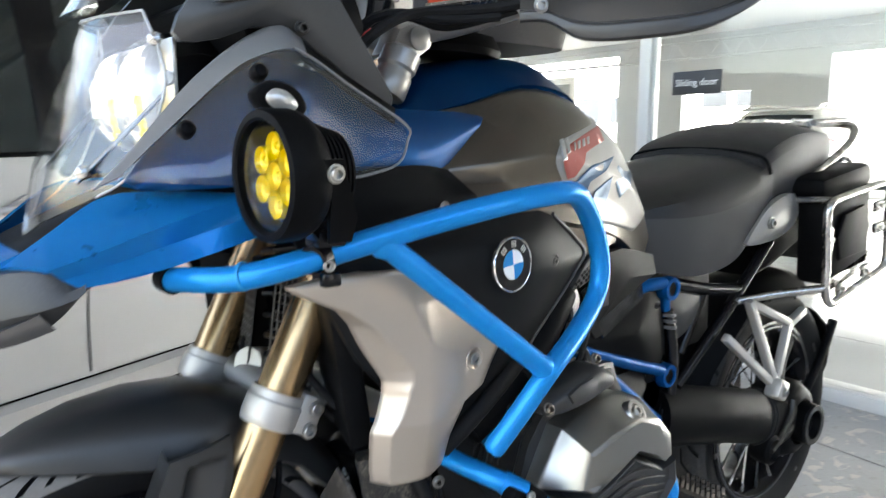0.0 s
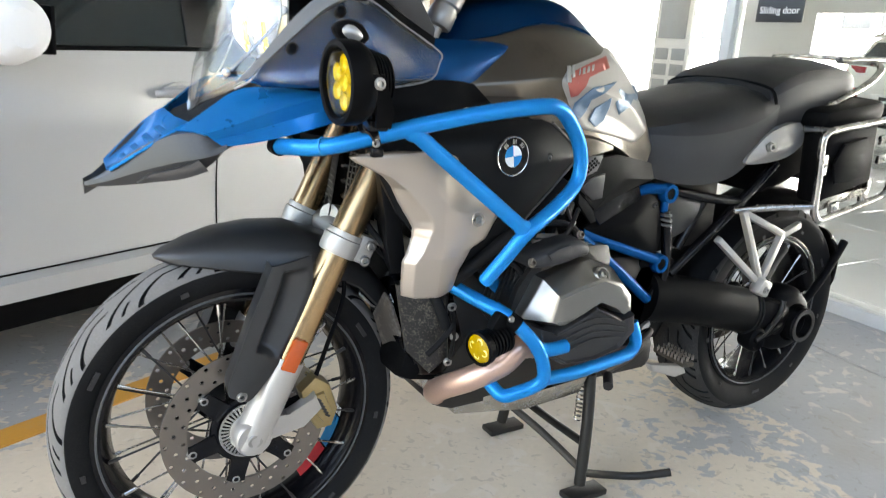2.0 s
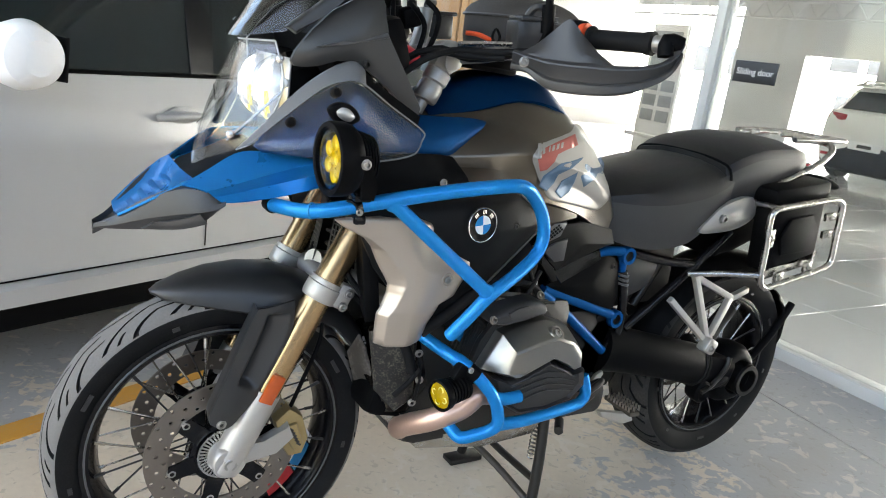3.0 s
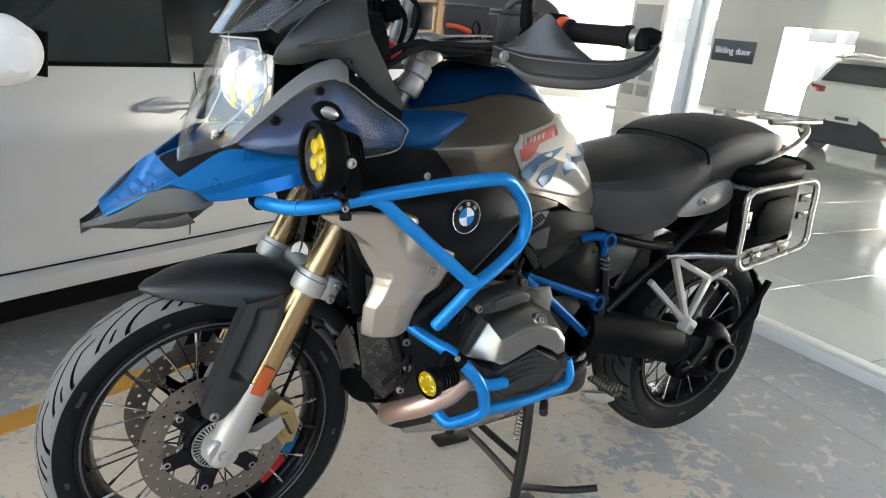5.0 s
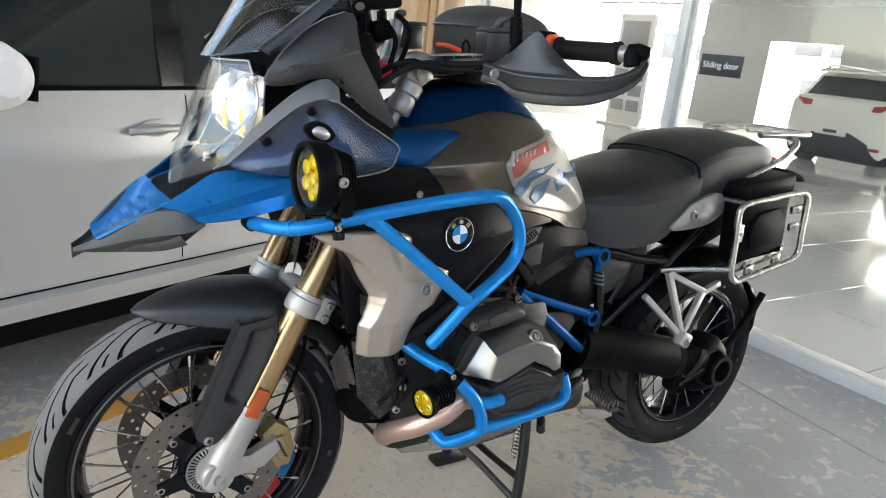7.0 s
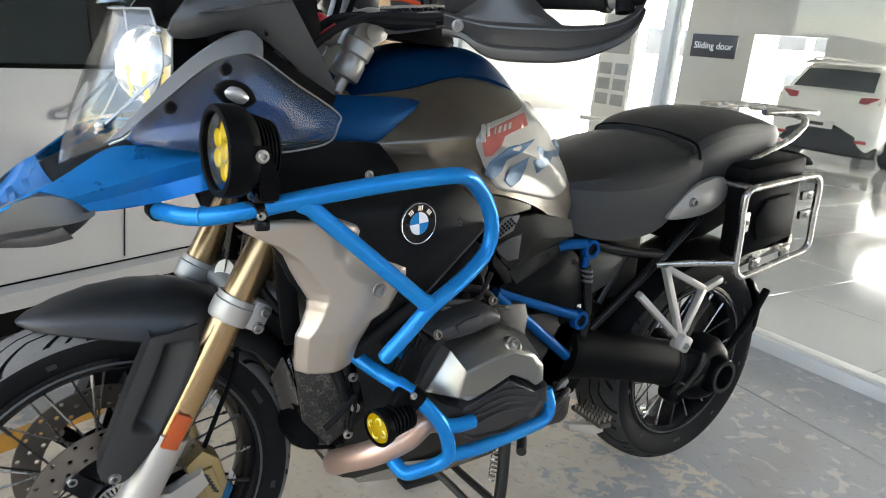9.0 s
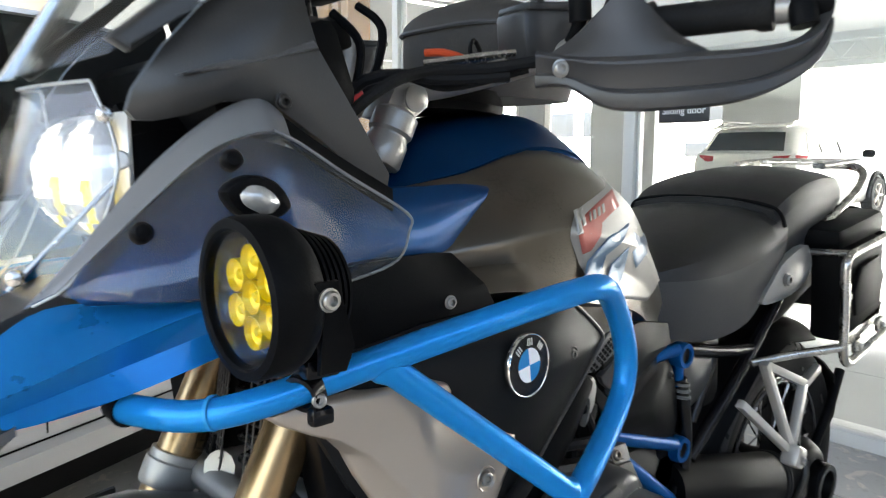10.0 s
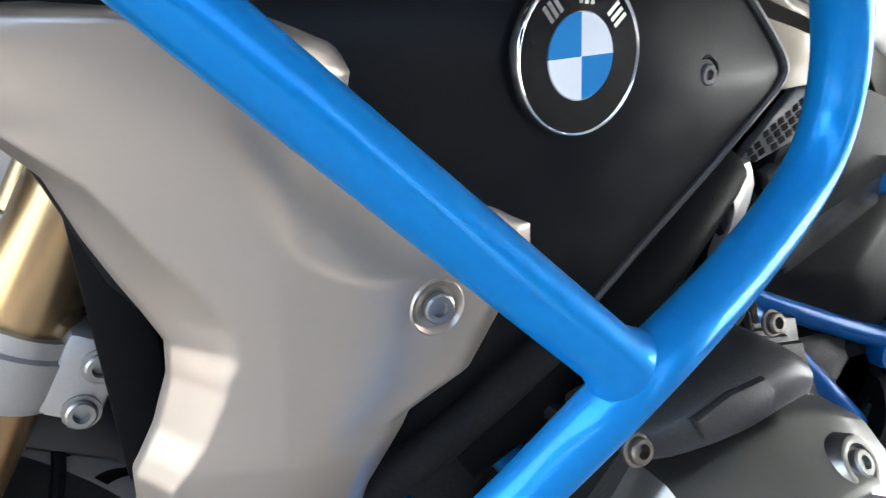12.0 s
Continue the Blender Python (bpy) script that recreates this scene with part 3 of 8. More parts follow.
def car_part(name, bm, material, label="", parent=None, sharp=38):
    bmesh.ops.transform(bm, matrix=CARM, verts=bm.verts)
    return part(name, bm, material, parent or car, label, sharp)


W = 1.76
# darker copy of the car paint, painting the shade in the handle cups
M_CUPSHADE = mat("silver_car_paint_shaded", (0.4, 0.4, 0.4), 0.4, 0.3, 0.02, 3, fine=900, coat=0.3)
bm = B()
loft(bm, [car_ring(-1.72, 0.4, 0.66, 0.62, W, 0.35), car_ring(-1.6, 0.28, 0.76, 0.74, W, 0.16), car_ring(-1.2, 0.25, 0.88, 0.88, W, 0.03),
          car_ring(-0.6, 0.25, 0.935, 0.97, W, 0.0), car_ring(0.0, 0.25, 0.945, 0.98, W, 0.0), car_ring(0.7, 0.25, 0.955, 0.99, W, 0.0),
          car_ring(1.5, 0.25, 0.97, 1.0, W, 0.01), car_ring(2.1, 0.3, 0.98, 1.0, W, 0.06), car_ring(2.3, 0.42, 0.96, 0.97, W, 0.2)])
bmesh.ops.transform(bm, matrix=Matrix(), verts=bm.verts)
car_part("body", bm, M_CARPAINT)


def cab_ring(u, z0, z1, v0, v1):
    return [(u, v0, z0), (u, v0 + (v1 - v0) * 0.5, z0 + (z1 - z0) * 0.55), (u, v1, z1), (u, W - v1, z1), (u, W - v0 - (v1 - v0) * 0.5, z0 + (z1 - z0) * 0.55), (u, W - v0, z0)]


bm = B()
loft(bm, [cab_ring(-0.62, 0.93, 0.97, 0.05, 0.1), cab_ring(-0.2, 0.94, 1.2, 0.052, 0.17), cab_ring(0.25, 0.945, 1.4, 0.054, 0.23), cab_ring(0.9, 0.955, 1.45, 0.055, 0.25),
          cab_ring(1.6, 0.965, 1.41, 0.06, 0.25), cab_ring(2.0, 0.975, 1.2, 0.08, 0.22), cab_ring(2.2, 0.97, 1.0, 0.12, 0.2)])
car_part("cabin_glass", bm, M_CARGLASS, "dark tinted window glass")
bm = B()
loft(bm, [[(u, 0.22, z), (u, 0.4, z + 0.045), (u, W / 2, z + 0.06), (u, W - 0.4, z + 0.045), (u, W - 0.22, z), (u, W - 0.4, z - 0.02), (u, W / 2, z - 0.01), (u, 0.4, z - 0.02)] for u, z in ((0.2, 1.39), (0.6, 1.43), (1.0, 1.445), (1.6, 1.41), (1.85, 1.32))])
car_part("roof", bm, M_CARPAINT)
for u0, du in ((0.60, 0.09), (1.55, 0.1)):
    bm = B()
    slab(bm, [(u0, 0.048, 0.955), (u0 + du, 0.048, 0.955), (u0 + du + 0.05, 0.146, 1.22), (u0 + du + 0.08, 0.236, 1.43), (u0 + 0.05, 0.236, 1.43), (u0 + 0.03, 0.146, 1.22)], (0, 0.01, 0), 0.002)
    car_part("pillar", bm, M_GBLACK, "gloss black door pillar")
bm = B()
tube(bm, [(-0.55, 0.044, 0.947), (0.0, 0.046, 0.952), (0.7, 0.046, 0.962), (1.6, 0.05, 0.976)], 0.007, 8, 3)
car_part("window_trim", bm, M_BLACK)
# door gaps
for u in (-0.42, 0.665, 1.6):
    bm = B()
    tube(bm, [(u, 0.018, 0.36), (u, 0.012, 0.55), (u + 0.01, -0.003, 0.76), (u + 0.012, 0.012, 0.86), (u + 0.02, 0.04, 0.94)], 0.0022, 6, 4)
    car_part("door_gap", bm, M_BLACK)
bm = B()
tube(bm, [(-0.8, 0.019, 0.345), (0.6, 0.019, 0.345), (1.6, 0.02, 0.345)], 0.003, 6, 2)
car_part("door_gap", bm, M_BLACK)
# handles
for u in (0.44, 1.38):
    bm = B()
    lathe(bm, [(0.0, -0.075), (0.016, -0.06), (0.022, 0.0), (0.016, 0.06), (0.0, 0.075)], (u + 0.09, 0.0, 0.832), (1, 0, 0.02), 16)
    bmesh.ops.scale(bm, vec=(1, 0.5, 1), verts=bm.verts, space=Matrix.Translation((0, 0, 0)))
    tube(bm, [(u, -0.004, 0.826), (u + 0.03, -0.03, 0.832), (u + 0.1, -0.034, 0.836), (u + 0.16, -0.03, 0.836), (u + 0.185, -0.002, 0.834)], 0.012, 10, 4)
    hd = car_part("door_handle", bm, M_CARPAINT)
    bm = B()
    shell(bm, [(u + 0.03, -0.001, 0.835), (u + 0.06, -0.001, 0.858), (u + 0.1, -0.001, 0.862), (u + 0.14, -0.001, 0.858), (u + 0.16, -0.001, 0.835), (u + 0.14, -0.001, 0.812), (u + 0.1, -0.001, 0.806), (u + 0.06, -0.001, 0.812)], (u + 0.1, -0.006, 0.835), 0.002, 3, 4)
    car_part("handle_cup", bm, M_CUPSHADE, "shaded round cup behind the handle")
# mirror
bm = B()
loft(bm, [[(-0.035 + sx * math.cos(q), v, 1.0 + dz + sz * math.sin(q)) for q in [2 * math.pi * j / 28 for j in range(28)]]
          for v, sx, sz, dz in ((0.06, 0.03, 0.03, -0.04), (-0.02, 0.05, 0.05, -0.02), (-0.06, 0.075, 0.08, 0.0), (-0.13, 0.085, 0.09, 0.005), (-0.19, 0.075, 0.075, 0.005), (-0.215, 0.04, 0.045, 0.005))])
car_part("wing_mirror", bm, M_WHITE, "pale silver wing mirror")
bm = B()
slab(bm, [(0.043, -0.05, 0.94), (0.043, -0.18, 0.945), (0.043, -0.19, 1.06), (0.043, -0.06, 1.065)], (0.012, 0, 0), 0.004)
car_part("mirror_rim", bm, M_BLACK)
for u in (-1.05, 1.55):
    for v in (0.12, W - 0.12):
        bm = B()
        lathe(bm, [(0.2, -0.1), (0.3, -0.1), (0.315, -0.07), (0.315, 0.07), (0.3, 0.1), (0.2, 0.1)], (u, v, 0.315), (0, 1, 0), 40)
        car_part("wheel", bm, M_RUBBER)
bm = B()
box(bm, (0.3, W / 2, 0.25), (3.4, W - 0.14, 0.18), bevel=0.02)
car_part("underbody", bm, M_BLACK)


# ---- the motorcycle ----
bike = base("motorcycle", 0.75, 0, 0, "blue and grey adventure touring motorcycle standing on its centre stand", "motorcycle")


def bp(name, bm, material, label="", parent=None, sharp=38):
    return part(name, bm, material, parent or bike, label, sharp)


def both(fn):
    for s in (-1, 1):
        fn(s)


def Y(s, pts):
    """Points given for the near side; s = 1 mirrors them."""
    return [(x, -s * y if s == 1 else y, z) for x, y, z in pts] if s == -1 else [(x, -y, z) for x, y, z in pts]


def tyre(bm, cx, cz, R, W, rim, pattern):
    """A tyre with swept grooves cut into the tread; material 0 sidewall and groove, 1 tread."""
    per, half = 36, 20
    nu = per * pattern
    tab = []
    for j in range(-half - 6, half + 7):
        s, sg = min(1.0, abs(j) / half), (1 if j >= 0 else -1)
        if abs(j) <= half:
            y = sg * W / 2 * math.sin(s * 1.2) / math.sin(1.2) * 0.98
            r = R - W * 0.2 * s ** 2.2
        else:
            q = (abs(j) - half) / 6
            y = sg * (W / 2 * (0.98 + 0.02 * math.sin(q * 3.1)) - W * 0.12 * q ** 2)
            r = R - W * 0.2 - (R - W * 0.2 - rim) * q
        sweep = -0.95 * (1 - (1 - s) ** 1.8) * 2 * math.pi / pattern
        tab.append((s, sg, y, r, sweep, abs(j) > half))

    def cut(i, s, sg):
        k = (i + (0 if sg > 0 else per // 2)) % per
        return (k in (29, 30, 31) and 0.06 < s < 0.82) or (k in (11, 12, 13) and 0.34 < s < 0.97) or (k in (21, 22) and 0.58 < s < 0.84) or (20 <= k < 31 and 0.06 < s < 0.12) or (4 <= k < 13 and 0.34 < s < 0.39)
    rows = []
    for i in range(nu):
        row = []
        for s, sg, y, r, sweep, wall in tab:
            th = 2 * math.pi * i / nu - sweep
            row.append(bm.verts.new((cx + r * math.cos(th), y, cz + r * math.sin(th))))
        rows.append(row)
    n = len(tab)
    deep = {}

    def low(i, j):
        if (i, j) not in deep:
            s, sg, y, r, sweep, wall = tab[j]
            th = 2 * math.pi * i / nu - sweep
            deep[(i, j)] = bm.verts.new((cx + (r - 0.006) * math.cos(th), y * 0.985, cz + (r - 0.006) * math.sin(th)))
        return deep[(i, j)]

    def is_cut(i, j):
        if j < 0 or j >= n - 1:
            return False
        a, b = tab[j], tab[j + 1]
        if a[5] or b[5]:
            return False
        sg = 1 if (a[1] * a[0] + b[1] * b[0]) > 0 else -1
        return cut(i % nu, (a[0] + b[0]) / 2, sg)
    for i in range(nu):
        i2 = (i + 1) % nu
        for j in range(n - 1):
            if is_cut(i, j):
                f = bm.faces.new((low(i, j), low(i, j + 1), low(i2, j + 1), low(i2, j)))
                f.material_index = 0
                for (p, q), nb in ((((i, j), (i, j + 1)), is_cut(i - 1, j)), (((i2, j), (i2, j + 1)), is_cut(i + 1, j)), (((i, j), (i2, j)), is_cut(i, j - 1)), (((i, j + 1), (i2, j + 1)), is_cut(i, j + 1))):
                    if not nb:
                        f = bm.faces.new((rows[p[0]][p[1]], rows[q[0]][q[1]], low(*q), low(*p)))
                        f.material_index = 0
            else:
                f = bm.faces.new((rows[i][j], rows[i][j + 1], rows[i2][j + 1], rows[i2][j]))
                f.material_index = 0 if (tab[j][5] or tab[j + 1][5]) else 1
    return bm


def drilled_disc(bm, c, r0, r1, t, cells=44, rows=3):
    """A brake disc with real through holes, axis along y."""
    cx, cy, cz = c
    dr = (r1 - r0) / rows
    for i in range(cells):
        for k in range(rows):
            a0, a1 = 2 * math.pi * i / cells, 2 * math.pi * (i + 1) / cells
            ra, rb = r0 + dr * k, r0 + dr * (k + 1)
            am, rm = (a0 + a1) / 2, (ra + rb) / 2
            rim8 = [(a0, ra), (am, ra), (a1, ra), (a1, rm), (a1, rb), (am, rb), (a0, rb), (a0, rm)]
            drill = (i + k) % 2 == 0
            loops = []
            for y in (cy - t / 2, cy + t / 2):
                o = [bm.verts.new((cx + r * math.cos(a), y, cz + r * math.sin(a))) for a, r in rim8]
                if not drill:
                    bm.faces.new(o)
                    continue
                h = 0.0042
                px, pz = cx + rm * math.cos(am), cz + rm * math.sin(am)
                inner = []
                for a, r in rim8:
                    dx, dz = cx + r * math.cos(a) - px, cz + r * math.sin(a) - pz
                    q = math.hypot(dx, dz)
                    inner.append(bm.verts.new((px + dx / q * h, y, pz + dz / q * h)))
                for j in range(8):
                    bm.faces.new((o[j], o[(j + 1) % 8], inner[(j + 1) % 8], inner[j]))
                loops.append(inner)
            if drill:
                for j in range(8):
                    bm.faces.new((loops[0][j], loops[0][(j + 1) % 8], loops[1][(j + 1) % 8], loops[1][j]))
    for r in (r0, r1):
        a = [[bm.verts.new((cx + r * math.cos(2 * math.pi * i / 88), y, cz + r * math.sin(2 * math.pi * i / 88))) for i in range(88)] for y in (cy - t / 2, cy + t / 2)]
        for i in range(88):
            bm.faces.new((a[0][i], a[0][(i + 1) % 88], a[1][(i + 1) % 88], a[1][i]))
    return bm


def bolt(parent, c, axis, r=0.009, h=0.006, material=None, washer=True):
    """Button-head screw with a socket."""
    bm = B()
    prof = [(r * 1.25, 0.0), (r * 1.25, h * 0.3), (r, h * 0.35), (r, h * 0.8), (r * 0.85, h), (r * 0.56, h), (r * 0.5, h * 0.15), (0, h * 0.15)] if washer else \
           [(r, 0.0), (r, h * 0.8), (r * 0.85, h), (r * 0.5, h), (r * 0.45, h * 0.4), (0, h * 0.4)]
    lathe(bm, prof, c, axis, 14)
    return part("bolt", bm, material or M_BOLT, parent, sharp=30)


def wheel(name, cx, cz, R, W, rimr, nsp, pattern, label):
    bm = B()
    rw = W * 0.38
    lathe(bm, [(rimr + 0.012, -rw), (rimr + 0.014, -rw - 0.006), (rimr - 0.004, -rw - 0.008), (rimr - 0.014, -rw + 0.006), (rimr - 0.02, -rw * 0.5), (rimr - 0.026, 0),
               (rimr - 0.02, rw * 0.5), (rimr - 0.014, rw - 0.006), (rimr - 0.004, rw + 0.008), (rimr + 0.014, rw + 0.006), (rimr + 0.012, rw), (rimr - 0.006, 0)], (cx, 0, cz), (0, 1, 0), 96, True)
    rim = bp(name, bm, M_GBLACK, label)
    for sy in (-1, 1):
        # grey ring painting the edge highlight along the rim's lip
        bm = B()
        tube(bm, [(cx + (rimr + 0.004) * math.cos(a), sy * (rw + 0.0085), cz + (rimr + 0.004) * math.sin(a)) for a in [2 * math.pi * k / 72 for k in range(72)]], 0.0022, 6, 1, True)
        bp("lip_highlight", bm, M_MIDGREY, "", rim)
        for q in range(9):
            bm = B()
            a = 0.5 + 2 * math.pi * q / 9
            r0, r1, hw = rimr + 0.028, rimr + 0.036, 0.05 if q % 3 else 0.12
            yy = sy * W / 2 * 0.985
            slab(bm, [(cx + r * math.cos(b), yy, cz + r * math.sin(b)) for r, b in ((r0, a), (r0, a + hw), (r1, a + hw), (r1, a))], (0, sy * 0.002, 0), 0)
            bp("sidewall_marking", bm, M_DKGREY, "", rim)
    bm = B()
    tyre(bm, cx, cz, R, W, rimr + 0.008, pattern)
    bp("tyre", bm, [M_RUBBER, M_TREAD if cx < 1 else M_TREADR], "black tyre with dusty grey grooved tread" if cx < 1 else "black tyre with dark grooved tread", rim, 50)
    bm = B()
    lathe(bm, [(0.0, -0.075), (0.03, -0.075), (0.05, -0.066), (0.056, -0.05), (0.045, -0.03), (0.04, 0), (0.045, 0.03), (0.056, 0.05), (0.05, 0.066), (0.03, 0.075), (0, 0.075)], (cx, 0, cz), (0, 1, 0), 32)
    bp("hub", bm, M_BLACK, "", rim)
    for i in range(nsp):
        s = -1 if i % 2 else 1
        a = 2 * math.pi * i / nsp
        lean = 0.42 if (i // 2) % 2 else -0.42
        p0 = (cx + 0.052 * math.cos(a + lean), s * 0.05, cz + 0.052 * math.sin(a + lean))
        p1 = (cx + (rimr - 0.012) * math.cos(a), s * (rw - 0.004), cz + (rimr - 0.012) * math.sin(a))
        bm = B()
        tube(bm, [p0, p1], 0.0021, 6, 1)
        v0, v1 = Vector(p0), Vector(p1)
        tube(bm, [v1 - (v1 - v0).normalized() * 0.02, v1], 0.0036, 6, 1)
        bp("spoke", bm, M_STEEL if i % 3 else M_DKGREY, "", rim, 60)
    return rim


fw = wheel("front_wheel", 0.0, 0.322, 0.325, 0.118, 0.249, 40, 14, "black wire-spoked front rim")
rw_ = wheel("rear_wheel", 1.507, 0.335, 0.32, 0.168, 0.217, 36, 14, "black wire-spoked rear rim")


def front_disc(s):
    y = s * 0.078
    bm = B()
    drilled_disc(bm, (0, y, 0.322), 0.107, 0.153, 0.0045)
    bp("brake_disc", bm, M_DISC, "drilled worn steel brake disc", fw)
    bm = B()
    lathe(bm, [(0.03, -0.004), (0.066, -0.004), (0.068, 0.0), (0.066, 0.004), (0.03, 0.004)], (0, y + s * 0.004, 0.322), (0, 1, 0), 40, True)
    bp("disc_carrier", bm, M_GBLACK, "", fw)
    for i in range(6):
        bm = B()
        a = 2 * math.pi * i / 6 + 0.3
        slab(bm, [(r * math.cos(a + b), y + s * 0.004, 0.322 + r * math.sin(a + b)) for r, b in ((0.06, -0.34), (0.088, -0.17), (0.108, -0.16), (0.112, 0.0), (0.108, 0.16), (0.088, 0.17), (0.06, 0.34))], (0, s * 0.006, 0), 0.0015)
        bp("carrier_arm", bm, M_GBLACK, "", fw)
    for i in range(6):
        a = 2 * math.pi * i / 6 + 0.3
        bolt(fw, (0.104 * math.cos(a), y + s * 0.003, 0.322 + 0.104 * math.sin(a)), (0, s, 0), 0.008, 0.008)


both(front_disc)
bm = B()
for i in range(40):
    a0, a1 = 2 * math.pi * i / 40, 2 * math.pi * (i + 0.55) / 40
    slab(bm, [(r * math.cos(a), -0.093, 0.322 + r * math.sin(a)) for r, a in ((0.036, a0), (0.05, a0), (0.05, a1), (0.036, a1))], (0, 0.003, 0), 0)
lathe(bm, [(0.026, 0), (0.036, 0), (0.036, 0.003), (0.026, 0.003)], (0, -0.093, 0.322), (0, 1, 0), 40, True)
lathe(bm, [(0.05, 0), (0.054, 0), (0.054, 0.003), (0.05, 0.003)], (0, -0.093, 0.322), (0, 1, 0), 40, True)
bp("sensor_ring", bm, M_STEEL, "slotted bright steel sensor ring", fw)
# red and blue stickers inside the rim
for a0, a1, m in ((-0.95, -0.62, M_RED), (-0.6, -0.3, M_EMBLUE), (-0.28, -0.2, M_WHITE)):
    bm = B()
    q = [a0 + (a1 - a0) * i / 8 for i in range(9)]
    slab(bm, [(0.2235 * math.cos(a), y, 0.322 + 0.2235 * math.sin(a)) for a, y in [(a, -0.012) for a in q] + [(a, 0.022) for a in q[::-1]]], (0, 0, 0.0008), 0)
    bp("rim_sticker", bm, m, "", fw)


# fork
def fx(z):
    return -0.004 + (z - 0.308) * 0.48


FA = Vector((0.48, 0, 1)).normalized()


def fork(s):
    y = s * 0.108
    bm = B()
    tube(bm, [(fx(0.44), y, 0.44), (fx(0.95), y, 0.95)], 0.0288, 28, 1)
    bp("fork_tube", bm, M_GOLD, "gold anodised fork tube")
    bm = B()
    tube(bm, [(fx(0.30), y, 0.30), (fx(0.36), y, 0.36), (fx(0.44), y, 0.44), (fx(0.462), y, 0.462)], 0.0325, 24, 3)
    lathe(bm, [(0.0, -0.026), (0.030, -0.026), (0.034, -0.02), (0.034, 0.02), (0.03, 0.026), (0, 0.026)], (0, y - s * 0.0, 0.322), (0, 1, 0), 24)
    slab(bm, [(0.0, y - 0.012, 0.30), (0.10, y - 0.012, 0.318), (0.135, y - 0.012, 0.35), (0.12, y - 0.012, 0.385), (0.07, y - 0.012, 0.345), (0.03, y - 0.012, 0.36)], (0, 0.024, 0), 0.006)
    lower = bp("fork_lower", bm, M_SILVER, "pale cast aluminium lower fork leg")
    bolt(lower, (0, y + s * 0.024, 0.322), (0, s, 0), 0.014, 0.008)
    bm = B()
    c = Vector((fx(0.672), y, 0.672))
    lathe(bm, [(0.028, -0.022), (0.034, -0.022), (0.0355, -0.018), (0.0365, -0.012), (0.0365, 0.01), (0.034, 0.012), (0.034, 0.022), (0.028, 0.022)], c, FA, 28, True)
    box(bm, c + Vector((0.036, s * 0.012, -0.012)), (0.034, 0.034, 0.052), (0, 25, 0), 0.006)
    clamp = bp("fork_clamp", bm, M_SILVER, "cast aluminium fork clamp")
    for dz in (-0.014, 0.012):
        bolt(clamp, c + Vector((0.04 + dz * 0.45, s * 0.029, dz - 0.016)), (0, s, 0), 0.0085, 0.006)
    # reflector
    bm = B()
    box(bm, (fx(0.478) - 0.006, y + s * 0.0325, 0.478), (0.03, 0.008, 0.062), (0, 25, 0), 0.004)
    bp("reflector", bm, M_ORANGE, "amber rectangular reflector", lower)
    # calliper
    bm = B()
    slab(bm, [(0.095, y, 0.385), (0.125, y, 0.412), (0.155, y, 0.39), (0.172, y, 0.335), (0.16, y, 0.30), (0.13, y, 0.298), (0.112, y, 0.33)], (0, -s * 0.05, 0), 0.008)
    slab(bm, [(0.115, y + s * 0.008, 0.375), (0.14, y + s * 0.008, 0.38), (0.158, y + s * 0.008, 0.33), (0.14, y + s * 0.008, 0.315), (0.125, y + s * 0.008, 0.335)], (0, -s * 0.02, 0), 0.005)
    cal = bp("brake_caliper", bm, M_CALIPER, "bronze painted brake calliper with pale lettering bars")
    bm = B()
    for i in range(6):
        q = i / 5
        box(bm, (0.128 + 0.018 * q, y + s * 0.009, 0.368 - 0.036 * q), (0.011, 0.002, 0.004), (0, 35, 0), 0)
    bp("lettering_bar", bm, M_DKGREY, "", cal)
    # brake hose
    bm = B()
    tube(bm, [(0.13, y - s * 0.02, 0.4), (0.15, y - s * 0.01, 0.47), (0.185, y - s * 0.02, 0.56), (0.19, y - s * 0.04, 0.64), (0.21, y - s * 0.05, 0.72)], 0.0045, 8, 6)
    bp("brake_hose", bm, M_BLACK)
    # fork guard with a hollow scooped beside the tube
    lft = resample([(0.035, 0, 0.645), (0.0, 0, 0.556), (-0.029, 0, 0.476), (-0.044, 0, 0.436), (-0.042, 0, 0.415)], 57)
    rgt = resample([(0.106, 0, 0.66), (0.106, 0, 0.595), (0.062, 0, 0.49), (0.008, 0, 0.415), (-0.012, 0, 0.4)], 57)

    def ease(q):
        q = max(0.0, min(1.0, q))
        return q * q * (3 - 2 * q)
    rows = []
    for i, (a, b) in enumerate(zip(lft, rgt)):
        u_ = i / 56
        row = [Vector((a.x + 0.004, s * 0.095, a.z)), Vector((a.x, s * 0.122, a.z))]
        for j in range(33):
            v_ = j / 32
            deep = ease((v_ - 0.3) / 0.08) * (1 - 0.9 * max(0.0, min(1.0, (v_ - 0.4) / 0.5))) * ease((u_ - 0.06) / 0.04) * (1 - ease((u_ - 0.6) / 0.06 + 1.6 * (0.5 - v_)))
            q = a.lerp(b, v_)
            row.append(Vector((q.x, s * (0.131 + 0.005 * math.sin(math.pi * v_) - 0.032 * deep), q.z)))
        rows.append(row)
    bm = B()
    loft(bm, [r + [p - Vector((0, s * 0.006, 0)) for p in r[::-1]] for r in rows])
    guard = bp("fork_guard", bm, M_SHROUD, "matt black plastic fork guard with a scooped hollow", None, 50)
    bolt(guard, (-0.022, s * 0.134, 0.414), (0, s, 0), 0.008, 0.006)


both(fork)
bm = B()
tube(bm, [(0, -0.12, 0.322), (0, 0.12, 0.322)], 0.012, 16, 1)
bp("front_axle", bm, M_STEEL)
